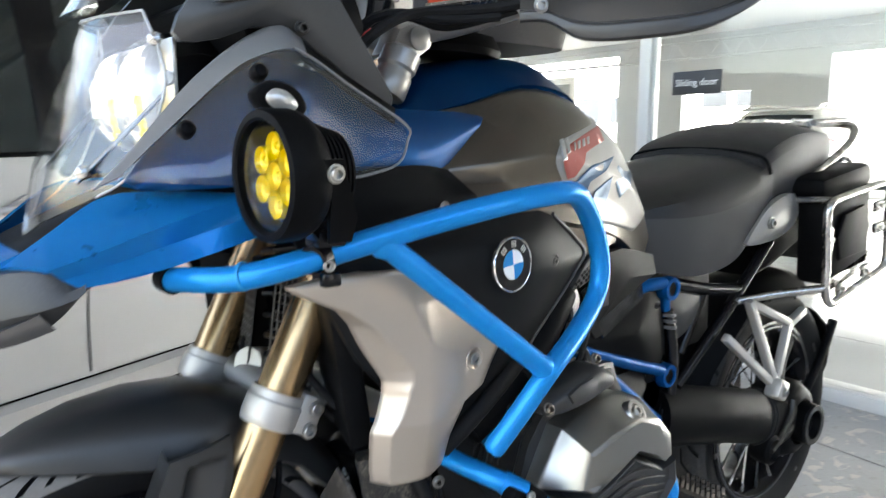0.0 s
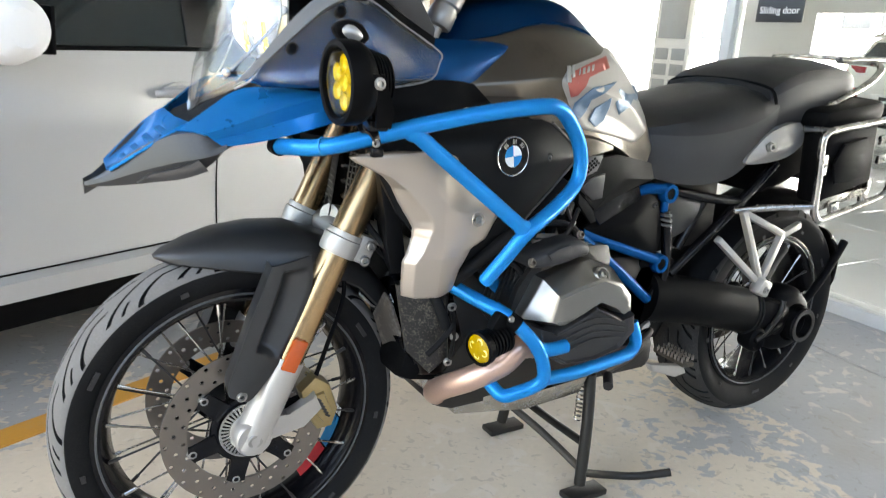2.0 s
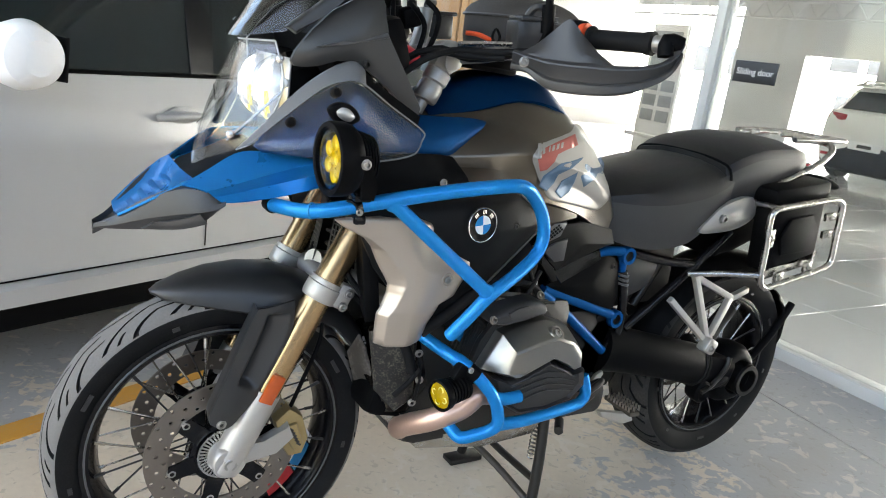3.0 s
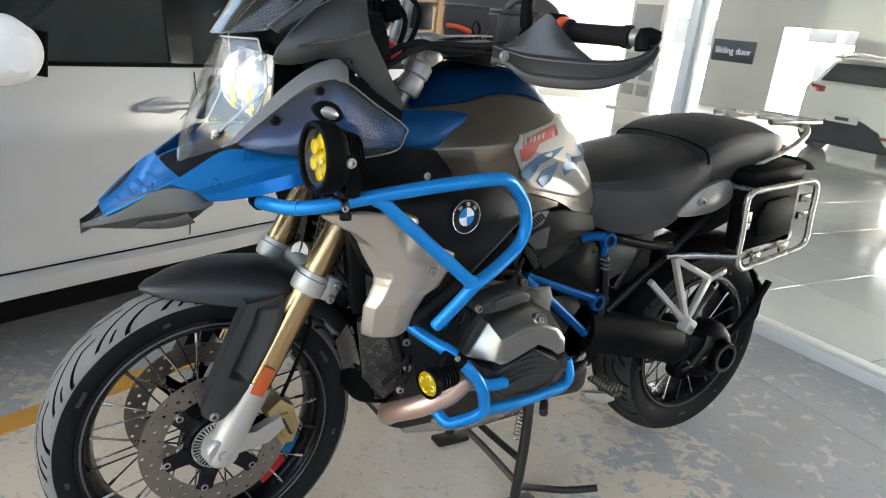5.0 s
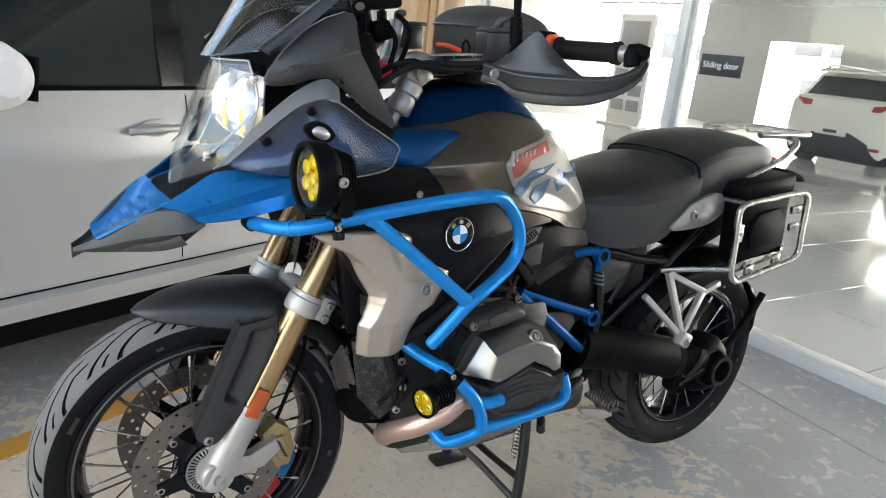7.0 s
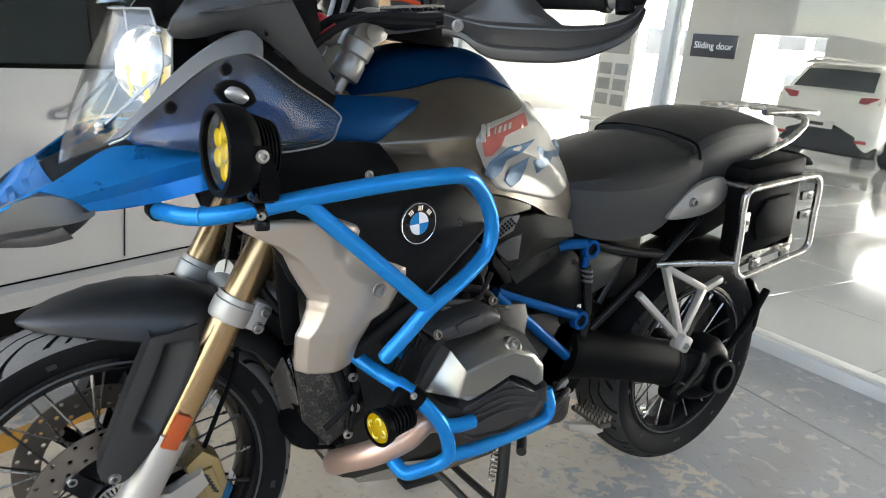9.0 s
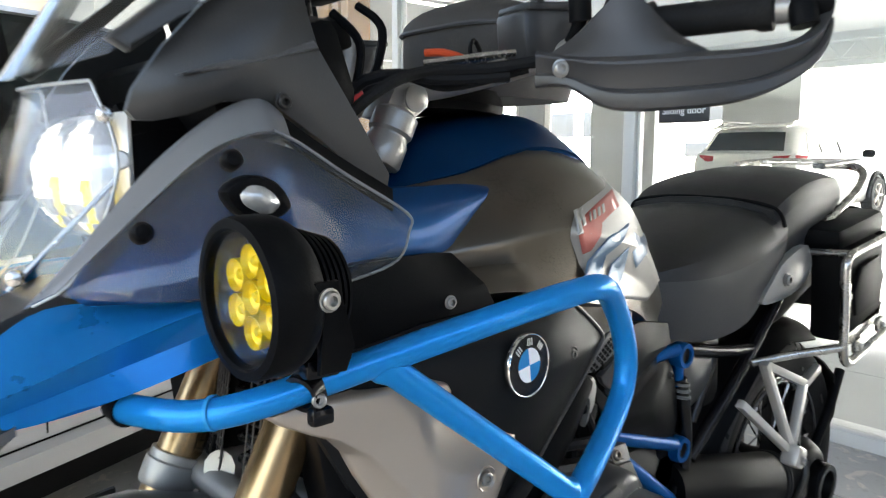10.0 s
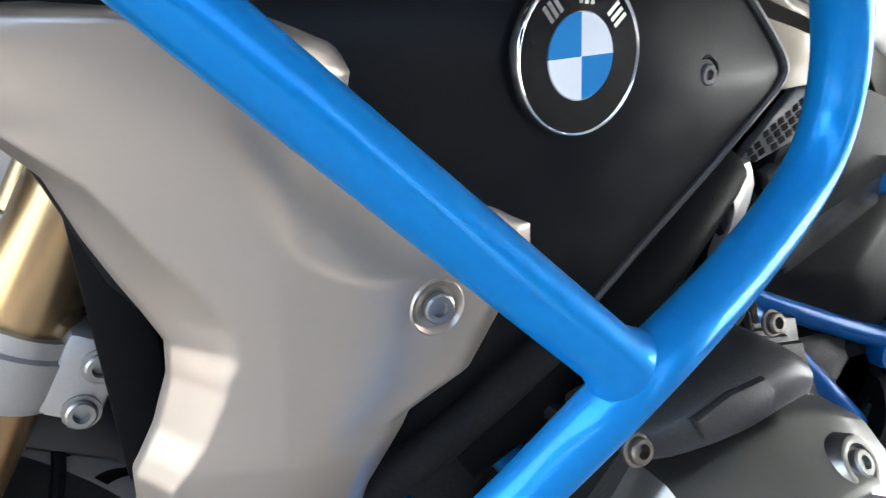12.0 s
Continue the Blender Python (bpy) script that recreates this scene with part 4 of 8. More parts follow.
# fork bridge and suspension arm
bm = B()
loft(bm, [[(fx(0.672) + 0.03 + 0.02 * math.cos(a), y, 0.668 + 0.02 * math.sin(a)) for a in [2 * math.pi * i / 12 for i in range(12)]] for y in (-0.1, -0.04, 0.04, 0.1)])
tube(bm, [(0.2, -0.03, 0.69), (0.28, -0.08, 0.66), (0.38, -0.12, 0.6), (0.46, -0.13, 0.56)], 0.022, 12, 5)
tube(bm, [(0.2, 0.03, 0.69), (0.28, 0.08, 0.66), (0.38, 0.12, 0.6), (0.46, 0.13, 0.56)], 0.022, 12, 5)
bp("suspension_arm", bm, M_SILVER, "cast aluminium front suspension arm")
# spring strut and radiators behind the fork
bm = B()
pts = [(0.25 + 0.03 * math.cos(a * 0.9), 0.03 * math.sin(a * 0.9), 0.66 + a * 0.0042) for a in range(56)]
tube(bm, pts, 0.006, 8, 1)
bp("spring", bm, M_GBLACK)
for s in (-1, 1):
    bm = B()
    box(bm, (0.245, s * 0.14, 0.735), (0.03, 0.14, 0.2), (0, -8, s * 18), 0.004)
    rad = bp("radiator", bm, M_BLACK)
    bm = B()
    for i in range(12):
        tube(bm, [(0.2 + 0.002 * i, s * 0.03, 0.69 + 0.012 * i), (0.217 + 0.002 * i, s * 0.12, 0.69 + 0.012 * i)], 0.0016, 5, 1)
    for i in range(9):
        tube(bm, [(0.2 + 0.0021 * i, s * (0.03 + 0.011 * i), 0.685), (0.22 + 0.0021 * i, s * (0.03 + 0.011 * i), 0.825)], 0.0016, 5, 1)
    bp("radiator_mesh", bm, M_DKGREY, "", rad)

# front mudguard
rings = []
for ang, hw, rr, drop in ((113, 0.008, 0.341, 0.002), (110, 0.034, 0.344, 0.016), (103, 0.058, 0.349, 0.035), (95, 0.076, 0.355, 0.051), (85, 0.092, 0.362, 0.063), (74, 0.1, 0.371, 0.06), (62, 0.092, 0.376, 0.058),
                          (48, 0.08, 0.372, 0.045), (34, 0.073, 0.364, 0.035), (20, 0.07, 0.358, 0.03), (8, 0.066, 0.352, 0.03)):
    a = radians(ang)
    row = []
    for k in range(13):
        q = (k / 12 - 0.5) * 2
        y = hw * math.sin(q * 1.45) / math.sin(1.45)
        r = rr + 0.012 - drop * abs(q) ** 2.6 * 1.1
        row.append((r * math.cos(a), y, 0.322 + r * math.sin(a)))
    for k in range(12, -1, -1):
        q = (k / 12 - 0.5) * 2
        y = (hw - 0.004) * math.sin(q * 1.45) / math.sin(1.45)
        r = rr + 0.008 - drop * abs(q) ** 2.6 * 1.1
        row.append((r * math.cos(a), y, 0.322 + r * math.sin(a)))
    rings.append(row)
bm = B()
rr2 = [[Vector(p) for p in r] for r in rings]
fine = []
for a, b in zip(rr2, rr2[1:]):
    for t in (0, 0.5):
        fine.append([p.lerp(q, t) for p, q in zip(a, b)])
fine.append(rr2[-1])
loft(bm, fine)
bp("front_mudguard", bm, M_SHROUD, "matt black plastic front mudguard", None, 50)

# beak: two creased blue cheeks, a recessed blue nose between them, over a grey tip
for s in (-1, 1):
    bm = B()
    lower = Y(s, [(-0.05, -0.16, 0.858), (-0.02, -0.168, 0.862), (0.02, -0.177, 0.87), (0.075, -0.187, 0.885), (0.14, -0.197, 0.905)])
    groove = Y(s, [(-0.062, -0.15, 0.866), (-0.025, -0.157, 0.876), (0.02, -0.166, 0.89), (0.07, -0.178, 0.906), (0.125, -0.19, 0.923)])
    crease = Y(s, [(-0.075, -0.154, 0.877), (-0.03, -0.165, 0.893), (0.02, -0.174, 0.912), (0.065, -0.183, 0.928), (0.11, -0.192, 0.942)])
    top = Y(s, [(-0.107, -0.105, 0.877), (-0.067, -0.115, 0.907), (-0.017, -0.125, 0.942), (0.035, -0.15, 0.948), (0.107, -0.183, 0.945)])
    sheet(bm, [lower, groove, crease], (0, -s * 0.004, 0.001), 20, 3)
    sheet(bm, [crease, top], (0, -s * 0.003, -0.003), 20, 5, 0.003)
    beak = bp("beak_cover", bm, M_BLUE, "glossy bright blue front beak cheek", None, 24)
bm = B()
rows = []
for x, z, hw, dip in ((-0.2, 0.806, 0.045, 0.004), (-0.185, 0.818, 0.058, 0.01), (-0.155, 0.842, 0.082, 0.014), (-0.125, 0.864, 0.1, 0.014), (-0.105, 0.879, 0.107, 0.008), (-0.09, 0.886, 0.11, 0.0)):
    rows.append([Vector((x, hw * q, z - dip * (1 - q * q) + 0.004 * abs(q))) for q in [(k / 12 - 0.5) * 2 for k in range(13)]])
loft(bm, [r + [p - Vector((0, 0, 0.005)) for p in r[::-1]] for r in rows])
nose = bp("beak_nose", bm, M_BLUE, "glossy blue beak nose with a ribbed recess", None, 40)
for k in range(4):
    bm = B()
    x = -0.178 + 0.02 * k
    slab(bm, [(x, -0.045 - 0.009 * k, 0.814 + 0.0152 * k), (x + 0.009, -0.045 - 0.009 * k, 0.8205 + 0.0152 * k), (x + 0.009, 0.045 + 0.009 * k, 0.8205 + 0.0152 * k), (x, 0.045 + 0.009 * k, 0.814 + 0.0152 * k)], (0, 0, 0.0022), 0.001)
    bp("nose_rib", bm, M_BLUE, "", nose)
bm = B()
rings = []
for x, hw, z0, z1 in ((-0.236, 0.01, 0.774, 0.781), (-0.222, 0.022, 0.776, 0.79), (-0.2, 0.04, 0.779, 0.806), (-0.16, 0.076, 0.787, 0.843), (-0.115, 0.12, 0.8, 0.872), (-0.08, 0.146, 0.814, 0.876), (-0.055, 0.157, 0.836, 0.866), (-0.045, 0.16, 0.852, 0.86)):
    zm = (z0 + z1) / 2
    half = [(x, -hw * 0.55, z0 + 0.004), (x, -hw * 0.9, z0), (x, -hw - 0.005, z0 * 0.6 + z1 * 0.4), (x, -hw - 0.003, zm + 0.006), (x, -hw * 0.95, z1 - 0.002), (x, -hw * 0.86, z1), (x, -hw * 0.7, z1 - 0.012), (x, -hw * 0.4, z1 - 0.02)]
    rings.append(half + [(a, -b, c) for a, b, c in half[::-1]])
loft(bm, [r for r in dense_rings(rings)])
bp("beak_tip", bm, M_TIP, "dark grey plastic beak tip", None, 30)
for s in (-1, 1):
    bm = B()
    sheet(bm, [Y(s, [(-0.165, -0.078, 0.79), (-0.11, -0.128, 0.803), (-0.072, -0.156, 0.82)]), Y(s, [(-0.15, -0.1, 0.807), (-0.11, -0.134, 0.822), (-0.085, -0.152, 0.836)])], (0, -s * 0.012, 0), 14, 4, 0.002)
    bp("beak_vent", bm, M_TIP)
bm = B()
box(bm, (-0.01, 0, 0.885), (0.16, 0.19, 0.07), (0, -25, 0), 0.02)
bp("headlight_base", bm, M_BLACK)

# headlight, lit
bm = B()
rings = []
for x, hw, z0, z1 in ((0.075, 0.098, 0.94, 1.118), (0.1, 0.1, 0.95, 1.125), (0.16, 0.08, 0.97, 1.12)):
    rings.append([(x - 0.03 * (1 - abs(y) / 0.1) if x < 0.05 else x, y, z) for y, z in ((-hw * 0.5, z0), (-hw, z0 + 0.05), (-hw, z1 - 0.03), (-hw * 0.6, z1), (0, z1 - 0.01), (hw * 0.6, z1), (hw, z1 - 0.03), (hw, z0 + 0.05), (hw * 0.5, z0), (0, z0 - 0.01))])
loft(bm, rings)
hl = bp("headlight", bm, M_BLACK, "lit headlight with a bright reflector")
for y in (-0.052, 0.056):
    bm = B()
    rings = []
    for k in range(9):
        a = (k / 8 - 0.5) * math.pi * 0.98
        rings.append([(0.075 - 0.062 * math.cos(b) * math.cos(a) if math.cos(b) > 0 else 0.075, y + 0.046 * math.sin(b) * math.cos(a), 1.048 + 0.066 * math.sin(a)) for b in [math.pi * (j / 12 - 0.5) for j in range(13)]])
    loft(bm, rings, False)
    o = bp("headlight_lens", bm, M_CLEAR, "clear curved headlight lens", hl, 60)
    o.visible_shadow = False
    rnd = random.Random(5)
    bm = B()
    for i in range(12):
        for j in range(14):
            qs = []
            tilt = rnd.uniform(-0.003, 0.003)
            for di, dj in ((0, 0), (1, 0), (1, 1), (0, 1)):
                a, b = ((i + di) / 12 - 0.5) * 2.7, ((j + dj) / 14 - 0.5) * 2.6
                r = 0.9 + (tilt / 0.04 if (di + dj) % 2 else 0)
                qs.append(bm.verts.new((0.07 - 0.05 * math.cos(a) * math.cos(b) * r, y + 0.04 * math.sin(a) * math.cos(b), 1.048 + 0.06 * math.sin(b))))
            f = bm.faces.new(qs)
            ringed = ((i - 6.5) / 4.6) ** 2 + ((j - 5.0) / 4.6) ** 2
            f.material_index = 2 if 0.8 < ringed < 1.3 and j < 8 and rnd.random() < 0.75 else 1 if ((i - 5.5) / 4.2) ** 2 + ((j - 8.5) / 4.4) ** 2 < 1 or (j < 4 and 3 < i < 9 and rnd.random() < 0.7) else 0
    bp("lamp_facets", bm, [M_FACET, M_LAMPON, M_LAMPYEL], "glowing faceted headlight reflector", hl, 10)
    bm = B()
    slab(bm, [(0.07, y - 0.05, 0.985), (0.07, y + 0.05, 0.985), (0.07, y + 0.05, 1.11), (0.07, y - 0.05, 1.11)], (0.004, 0, 0), 0.001)
    bp("reflector_bowl", bm, M_FACET, "bright reflector", hl)
# clear headlight guard
bm = B()
front_line = [(-0.07, 0, 0.893), (-0.055, 0, 0.97), (-0.025, 0, 1.05), (0.005, 0, 1.13)]
left_line = [(-0.012, -0.088, 0.94), (0.02, -0.115, 0.97), (0.055, -0.12, 1.06), (0.045, -0.09, 1.135)]
rows = []
for f_, l_ in zip(front_line, left_line):
    f_, l_ = Vector(f_), Vector(l_)
    r_ = Vector((l_.x, -l_.y, l_.z))
    mid = Vector((f_.x + 0.01, l_.y * 0.5, f_.z * 0.6 + l_.z * 0.4))
    row = [l_, mid, f_, Vector((mid.x, -mid.y, mid.z)), r_]
    rows.append(row + [p + Vector((0.004, 0, 0)) for p in row[::-1]])
loft(bm, rows)
o = bp("headlight_guard", bm, M_CLEAR, "clear polycarbonate headlight guard", None, 30)
o.visible_shadow = False
for s in (-1, 1):
    bm = B()
    tube(bm, [(x, -s * y, z) for x, y, z in left_line], 0.0017, 8, 5)
    bp("guard_edge", bm, M_CLEAREDGE, "pale cut edge of the clear guard")
bm = B()
tube(bm, [(0.045, -0.09, 1.136), (0.018, -0.045, 1.133), (0.006, 0, 1.131), (0.018, 0.045, 1.133), (0.045, 0.09, 1.136)], 0.0017, 8, 4)
bp("guard_edge", bm, M_CLEAREDGE, "pale cut edge of the clear guard")
bm = B()
tube(bm, [(-0.03, -0.085, 0.955), (0.06, -0.1, 1.05)], 0.0028, 8, 1)
bp("guard_rod", bm, M_STEEL)
for c, r in (((0.062, -0.104, 1.066), 0.009), ((0.051, -0.104, 1.106), 0.008), ((-0.024, -0.088, 0.966), 0.008)):
    bm = B()
    lathe(bm, [(0.0, -0.006), (r * 0.8, -0.005), (r, 0.0), (r * 0.8, 0.005), (0.0, 0.007)], c, (-0.5, -1, 0.1), 16)
    bp("guard_knob", bm, M_WHITE if r > 0.0085 else M_STEEL)

# side deflectors and blue side panels
def nose_side(s):
    bm = B()
    sheet(bm, [Y(s, [(0.0, -0.15, 0.958), (0.05, -0.162, 1.03), (0.118, -0.172, 1.085), (0.19, -0.196, 1.075), (0.275, -0.192, 1.04), (0.418, -0.167, 1.038), (0.489, -0.155, 1.031)]),
               Y(s, [(0.01, -0.165, 0.95), (0.06, -0.2, 0.952), (0.12, -0.222, 0.957), (0.189, -0.23, 0.97), (0.275, -0.213, 0.971), (0.372, -0.19, 0.966), (0.487, -0.156, 1.028)])], (0, -s * 0.005, 0), 40, 8, 0.008)
    bp("side_fairing", bm, M_NAVY, "dark blue glossy side fairing", None, 40)
    edge = Y(s, [(-0.01, -0.165, 0.965), (0.032, -0.181, 1.008), (0.091, -0.203, 1.067), (0.118, -0.222, 1.085), (0.142, -0.237, 1.091), (0.165, -0.241, 1.08), (0.205, -0.248, 1.054), (0.268, -0.255, 1.017)])
    bottom = Y(s, [(-0.007, -0.172, 0.96), (0.025, -0.212, 0.959), (0.087, -0.247, 0.957), (0.15, -0.258, 0.958), (0.21, -0.26, 0.964), (0.256, -0.256, 0.975)])
    bm = B()
    sheet(bm, [edge, bottom], (0, -s * 0.003, 0), 40, 8, 0.01)
    o = bp("wind_deflector", bm, M_DEFL, "clear scratched side wind deflector with screws", None, 50)
    o.visible_shadow = False
    # frosted grey shoulder that folds in to the fairing
    outer = Y(s, [(-0.03, -0.15, 0.952), (0.001, -0.155, 0.985), (0.064, -0.165, 1.059), (0.118, -0.175, 1.105), (0.155, -0.185, 1.121), (0.172, -0.2, 1.108)])
    inner = Y(s, [(-0.01, -0.166, 0.964), (0.032, -0.182, 1.008), (0.091, -0.204, 1.067), (0.118, -0.223, 1.085), (0.142, -0.238, 1.091), (0.158, -0.24, 1.084)])
    bm = B()
    sheet(bm, [outer, inner], (0, -s * 0.003, -0.002), 36, 6, 0.001)
    bp("deflector_rim", bm, M_RIMG, "frosted grey deflector shoulder", None, 50)
    bm = B()
    tube(bm, Y(s, [(0.142, -0.2395, 1.092), (0.165, -0.243, 1.081), (0.205, -0.25, 1.055), (0.268, -0.257, 1.018), (0.269, -0.258, 1.0), (0.257, -0.258, 0.976), (0.21, -0.262, 0.964), (0.15, -0.26, 0.957), (0.087, -0.249, 0.956)]), 0.0014, 6, 4)
    bp("deflector_edge", bm, M_RIMG)
    bm = B()
    sheet(bm, [Y(s, [(0.175, -0.2, 1.104), (0.22, -0.206, 1.074), (0.285, -0.212, 1.038)]), Y(s, [(0.16, -0.222, 1.086), (0.205, -0.23, 1.056), (0.268, -0.236, 1.02)])], (0, -s * 0.003, -0.002), 16, 3)
    bp("deflector_channel", bm, M_BLACK)
    for c in ((0.112, -0.224, 1.067), (0.045, -0.202, 1.01)):
        bm = B()
        lathe(bm, [(0.0085, -0.008), (0.0085, 0.004), (0.006, 0.008), (0, 0.009)], (c[0], -s * c[1], c[2]), (-0.15, s, 0.25), 16)
        bp("screw_cap", bm, M_BLACK)
    # turn signal
    bm = B()
    slab(bm, Y(s, [(0.085, -0.25, 1.044), (0.103, -0.254, 1.056), (0.127, -0.255, 1.05), (0.141, -0.25, 1.03), (0.12, -0.252, 1.019), (0.097, -0.25, 1.026)]), (0, s * 0.022, 0), 0.006, 3)
    sg = bp("turn_signal", bm, M_BLACK, "black turn signal with a clear lens")
    bm = B()
    shell(bm, Y(s, [(0.092, -0.27, 1.042), (0.104, -0.273, 1.05), (0.121, -0.273, 1.045), (0.132, -0.27, 1.032), (0.117, -0.272, 1.025), (0.099, -0.27, 1.031)]), (0.112, s * 0.281, 1.038), 0.004, 3, 4)
    bp("lens", bm, M_LENS, "clear ribbed signal lens", sg)
    # dark inner panels below the wing
    bm = B()
    sheet(bm, [Y(s, [(0.12, -0.2, 0.935), (0.18, -0.226, 0.963), (0.30, -0.226, 0.972), (0.374, -0.2, 0.965)]), Y(s, [(0.14, -0.215, 0.91), (0.22, -0.236, 0.925), (0.32, -0.241, 0.928), (0.388, -0.238, 0.935)]), Y(s, [(0.16, -0.21, 0.88), (0.25, -0.23, 0.885), (0.34, -0.24, 0.9), (0.402, -0.242, 0.908)])], (0, -s * 0.004, 0), 24, 4)
    bp("inner_panel", bm, M_BLACK)
    bolt(bike, (0.336, s * 0.2405, 0.922), (0, s, 0), 0.006, 0.005)


both(nose_side)

# windscreen
bm = B()
rows = []
for z, x, hw in ((1.135, -0.015, 0.135), (1.165, 0.005, 0.16), (1.25, 0.06, 0.175), (1.35, 0.125, 0.18), (1.42, 0.18, 0.15), (1.44, 0.2, 0.09)):
    row = [Vector((x + 0.062 * (q * q), q * hw, z + 0.02 * q * q)) for q in [(k / 10 - 0.5) * 2 for k in range(11)]]
    rows.append(row + [p + Vector((0.004, 0, 0.002)) for p in row[::-1]])
loft(bm, rows)
o = bp("windscreen", bm, M_SMOKE, "smoked scratched plastic windscreen", None, 40)
o.visible_shadow = False
for s in (-1, 1):
    bm = B()
    slab(bm, Y(s, [(0.036, -0.176, 1.163), (0.052, -0.18, 1.153), (0.1, -0.18, 1.19), (0.19, -0.185, 1.275), (0.23, -0.185, 1.32), (0.215, -0.18, 1.325), (0.14, -0.176, 1.25)]), (0, -s * 0.022, 0), 0.005)
    bp("screen_bracket", bm, M_SHROUD, "dark grey windscreen side bracket")
    # cockpit side shroud
    bm = B()
    shell(bm, Y(s, [(0.062, -0.15, 1.1), (0.06, -0.155, 1.126), (0.118, -0.165, 1.2), (0.19, -0.17, 1.238), (0.21, -0.175, 1.222), (0.217, -0.19, 1.168), (0.29, -0.2, 1.052), (0.265, -0.195, 1.048), (0.165, -0.185, 1.12), (0.1, -0.165, 1.105)]), (0.165, s * 0.192, 1.155), 0.004, 2, 6)
    bp("cockpit_shroud", bm, M_SHROUD, "matt dark cockpit side shroud", None, 30)
    # lighter strip that paints the reflected highlight along the shroud's ridge
    bm = B()
    slab(bm, Y(s, [(0.085, -0.186, 1.136), (0.13, -0.192, 1.145), (0.215, -0.197, 1.168), (0.213, -0.19, 1.176), (0.13, -0.188, 1.152)]), (0, -s * 0.01, 0), 0.003)
    bp("ridge_highlight", bm, M_MIDGREY)
    bolt(bike, (0.175, s * 0.195, 1.118), (0, s, 0), 0.0065, 0.008, M_ENGINE)
bm = B()
box(bm, (0.2, 0, 1.14), (0.16, 0.32, 0.1), (0, -20, 0), 0.02)
box(bm, (0.23, 0, 1.2), (0.04, 0.26, 0.1), (0, -30, 0), 0.015)
bp("dashboard", bm, M_BLACK)

# tank
def tank_ring(x, zt, hs, zs, hm, zm, hb, zb):
    half = [(0, zt), (hs * 0.5, zt - 0.003), (hs, zs), ((hs + hm) / 2 + 0.012, (zs + zm) / 2 + 0.012), (hm, zm), (hm + 0.003, zm - 0.008), (hm - 0.004, (zm + zb) / 2), (hb - 0.012, zb), (hb - 0.05, zb - 0.02), (0, zb - 0.02)]
    return [(x, -y, z) for y, z in half] + [(x, y, z) for y, z in half[-2:0:-1]]


def dense(stations, n=3):
    p = [list(s) for s in stations]
    out = []
    for i in range(len(p) - 1):
        a, b = p[i], p[i + 1]
        pa, pb = p[max(i - 1, 0)], p[min(i + 2, len(p) - 1)]
        for j in range(n):
            t = j / n
            out.append([0.5 * ((2 * w) + (x - v) * t + (2 * v - 5 * w + 4 * x - y) * t * t + (3 * w - v - 3 * x + y) * t ** 3) for v, w, x, y in zip(pa, a, b, pb)])
    out.append(p[-1])
    return out


TANK = [(0.3, 1.0, 0.06, 0.995, 0.16, 0.95, 0.22, 0.92), (0.37, 1.05, 0.08, 1.035, 0.185, 0.965, 0.235, 0.92), (0.46, 1.10, 0.11, 1.055, 0.205, 0.975, 0.238, 0.915), (0.56, 1.122, 0.125, 1.085, 0.215, 0.985, 0.24, 0.89),
        (0.66, 1.115, 0.125, 1.075, 0.21, 0.965, 0.228, 0.87), (0.75, 1.06, 0.115, 1.03, 0.19, 0.94, 0.205, 0.84), (0.83, 0.965, 0.10, 0.945, 0.163, 0.89, 0.17, 0.80), (0.885, 0.9, 0.085, 0.885, 0.14, 0.84, 0.145, 0.77)]
bm = B()
loft(bm, [tank_ring(*s) for s in dense(TANK)])
tank = bp("fuel_tank", bm, M_TANK, "satin granite-grey metallic fuel tank", None, 45)
bm = B()
rows = []
for x, zt, hs, zs, hm, zm, hb, zb in dense(TANK[1:7], 4):
    if x > 0.77:
        break
    k = 1.0 if x < 0.66 else 1.0 - 0.25 * (x - 0.66) / 0.11
    half = smooth_path([(x, 0, zt + 0.007), (x, hs * 0.5 * k, zt + 0.003), (x, hs * 0.85 * k, (zt - 0.003) * 0.3 + zs * 0.7 + 0.008), (x, (hs + 0.016) * k, zs - 0.004 + (1 - k) * 0.02)], 4)
    half.append(half[-1] + Vector((0, -0.004, -0.004)))
    row = [Vector((p.x, -p.y, p.z)) for p in half[::-1]] + half[1:]
    rows.append(row + [p + Vector((0, 0, -0.012)) for p in row[::-1]])
loft(bm, rows)
bp("tank_cover", bm, M_NAVY, "dark blue metallic tank top", None, 45)
bm = B()
lathe(bm, [(0.0, 0), (0.085, 0), (0.088, 0.01), (0.08, 0.03), (0.0, 0.032)], (0.53, 0, 1.128), (0.05, 0, 1), 28)
bp("tank_ring", bm, M_BLACK)


def tank_side(x, z):
    """Half-width of the tank at a place along it and a height."""
    st = dense(TANK)
    for a, b in zip(st, st[1:]):
        if a[0] <= x <= b[0]:
            t = (x - a[0]) / (b[0] - a[0])
            r = [p + (q - p) * t for p, q in zip(a, b)]
            break
    else:
        r = st[-1]
    x, zt, hs, zs, hm, zm, hb, zb = r
    prof = [(hs, zs), ((hs + hm) / 2 + 0.012, (zs + zm) / 2 + 0.012), (hm, zm), (hm + 0.003, zm - 0.008), (hm - 0.004, (zm + zb) / 2), (hb - 0.012, zb), (hb - 0.02, zb - 0.05)]
    for (y0, z0), (y1, z1) in zip(prof, prof[1:]):
        if z1 <= z <= z0:
            return y0 + (y1 - y0) * (z0 - z) / (z0 - z1)
    return hs if z > zs else hb


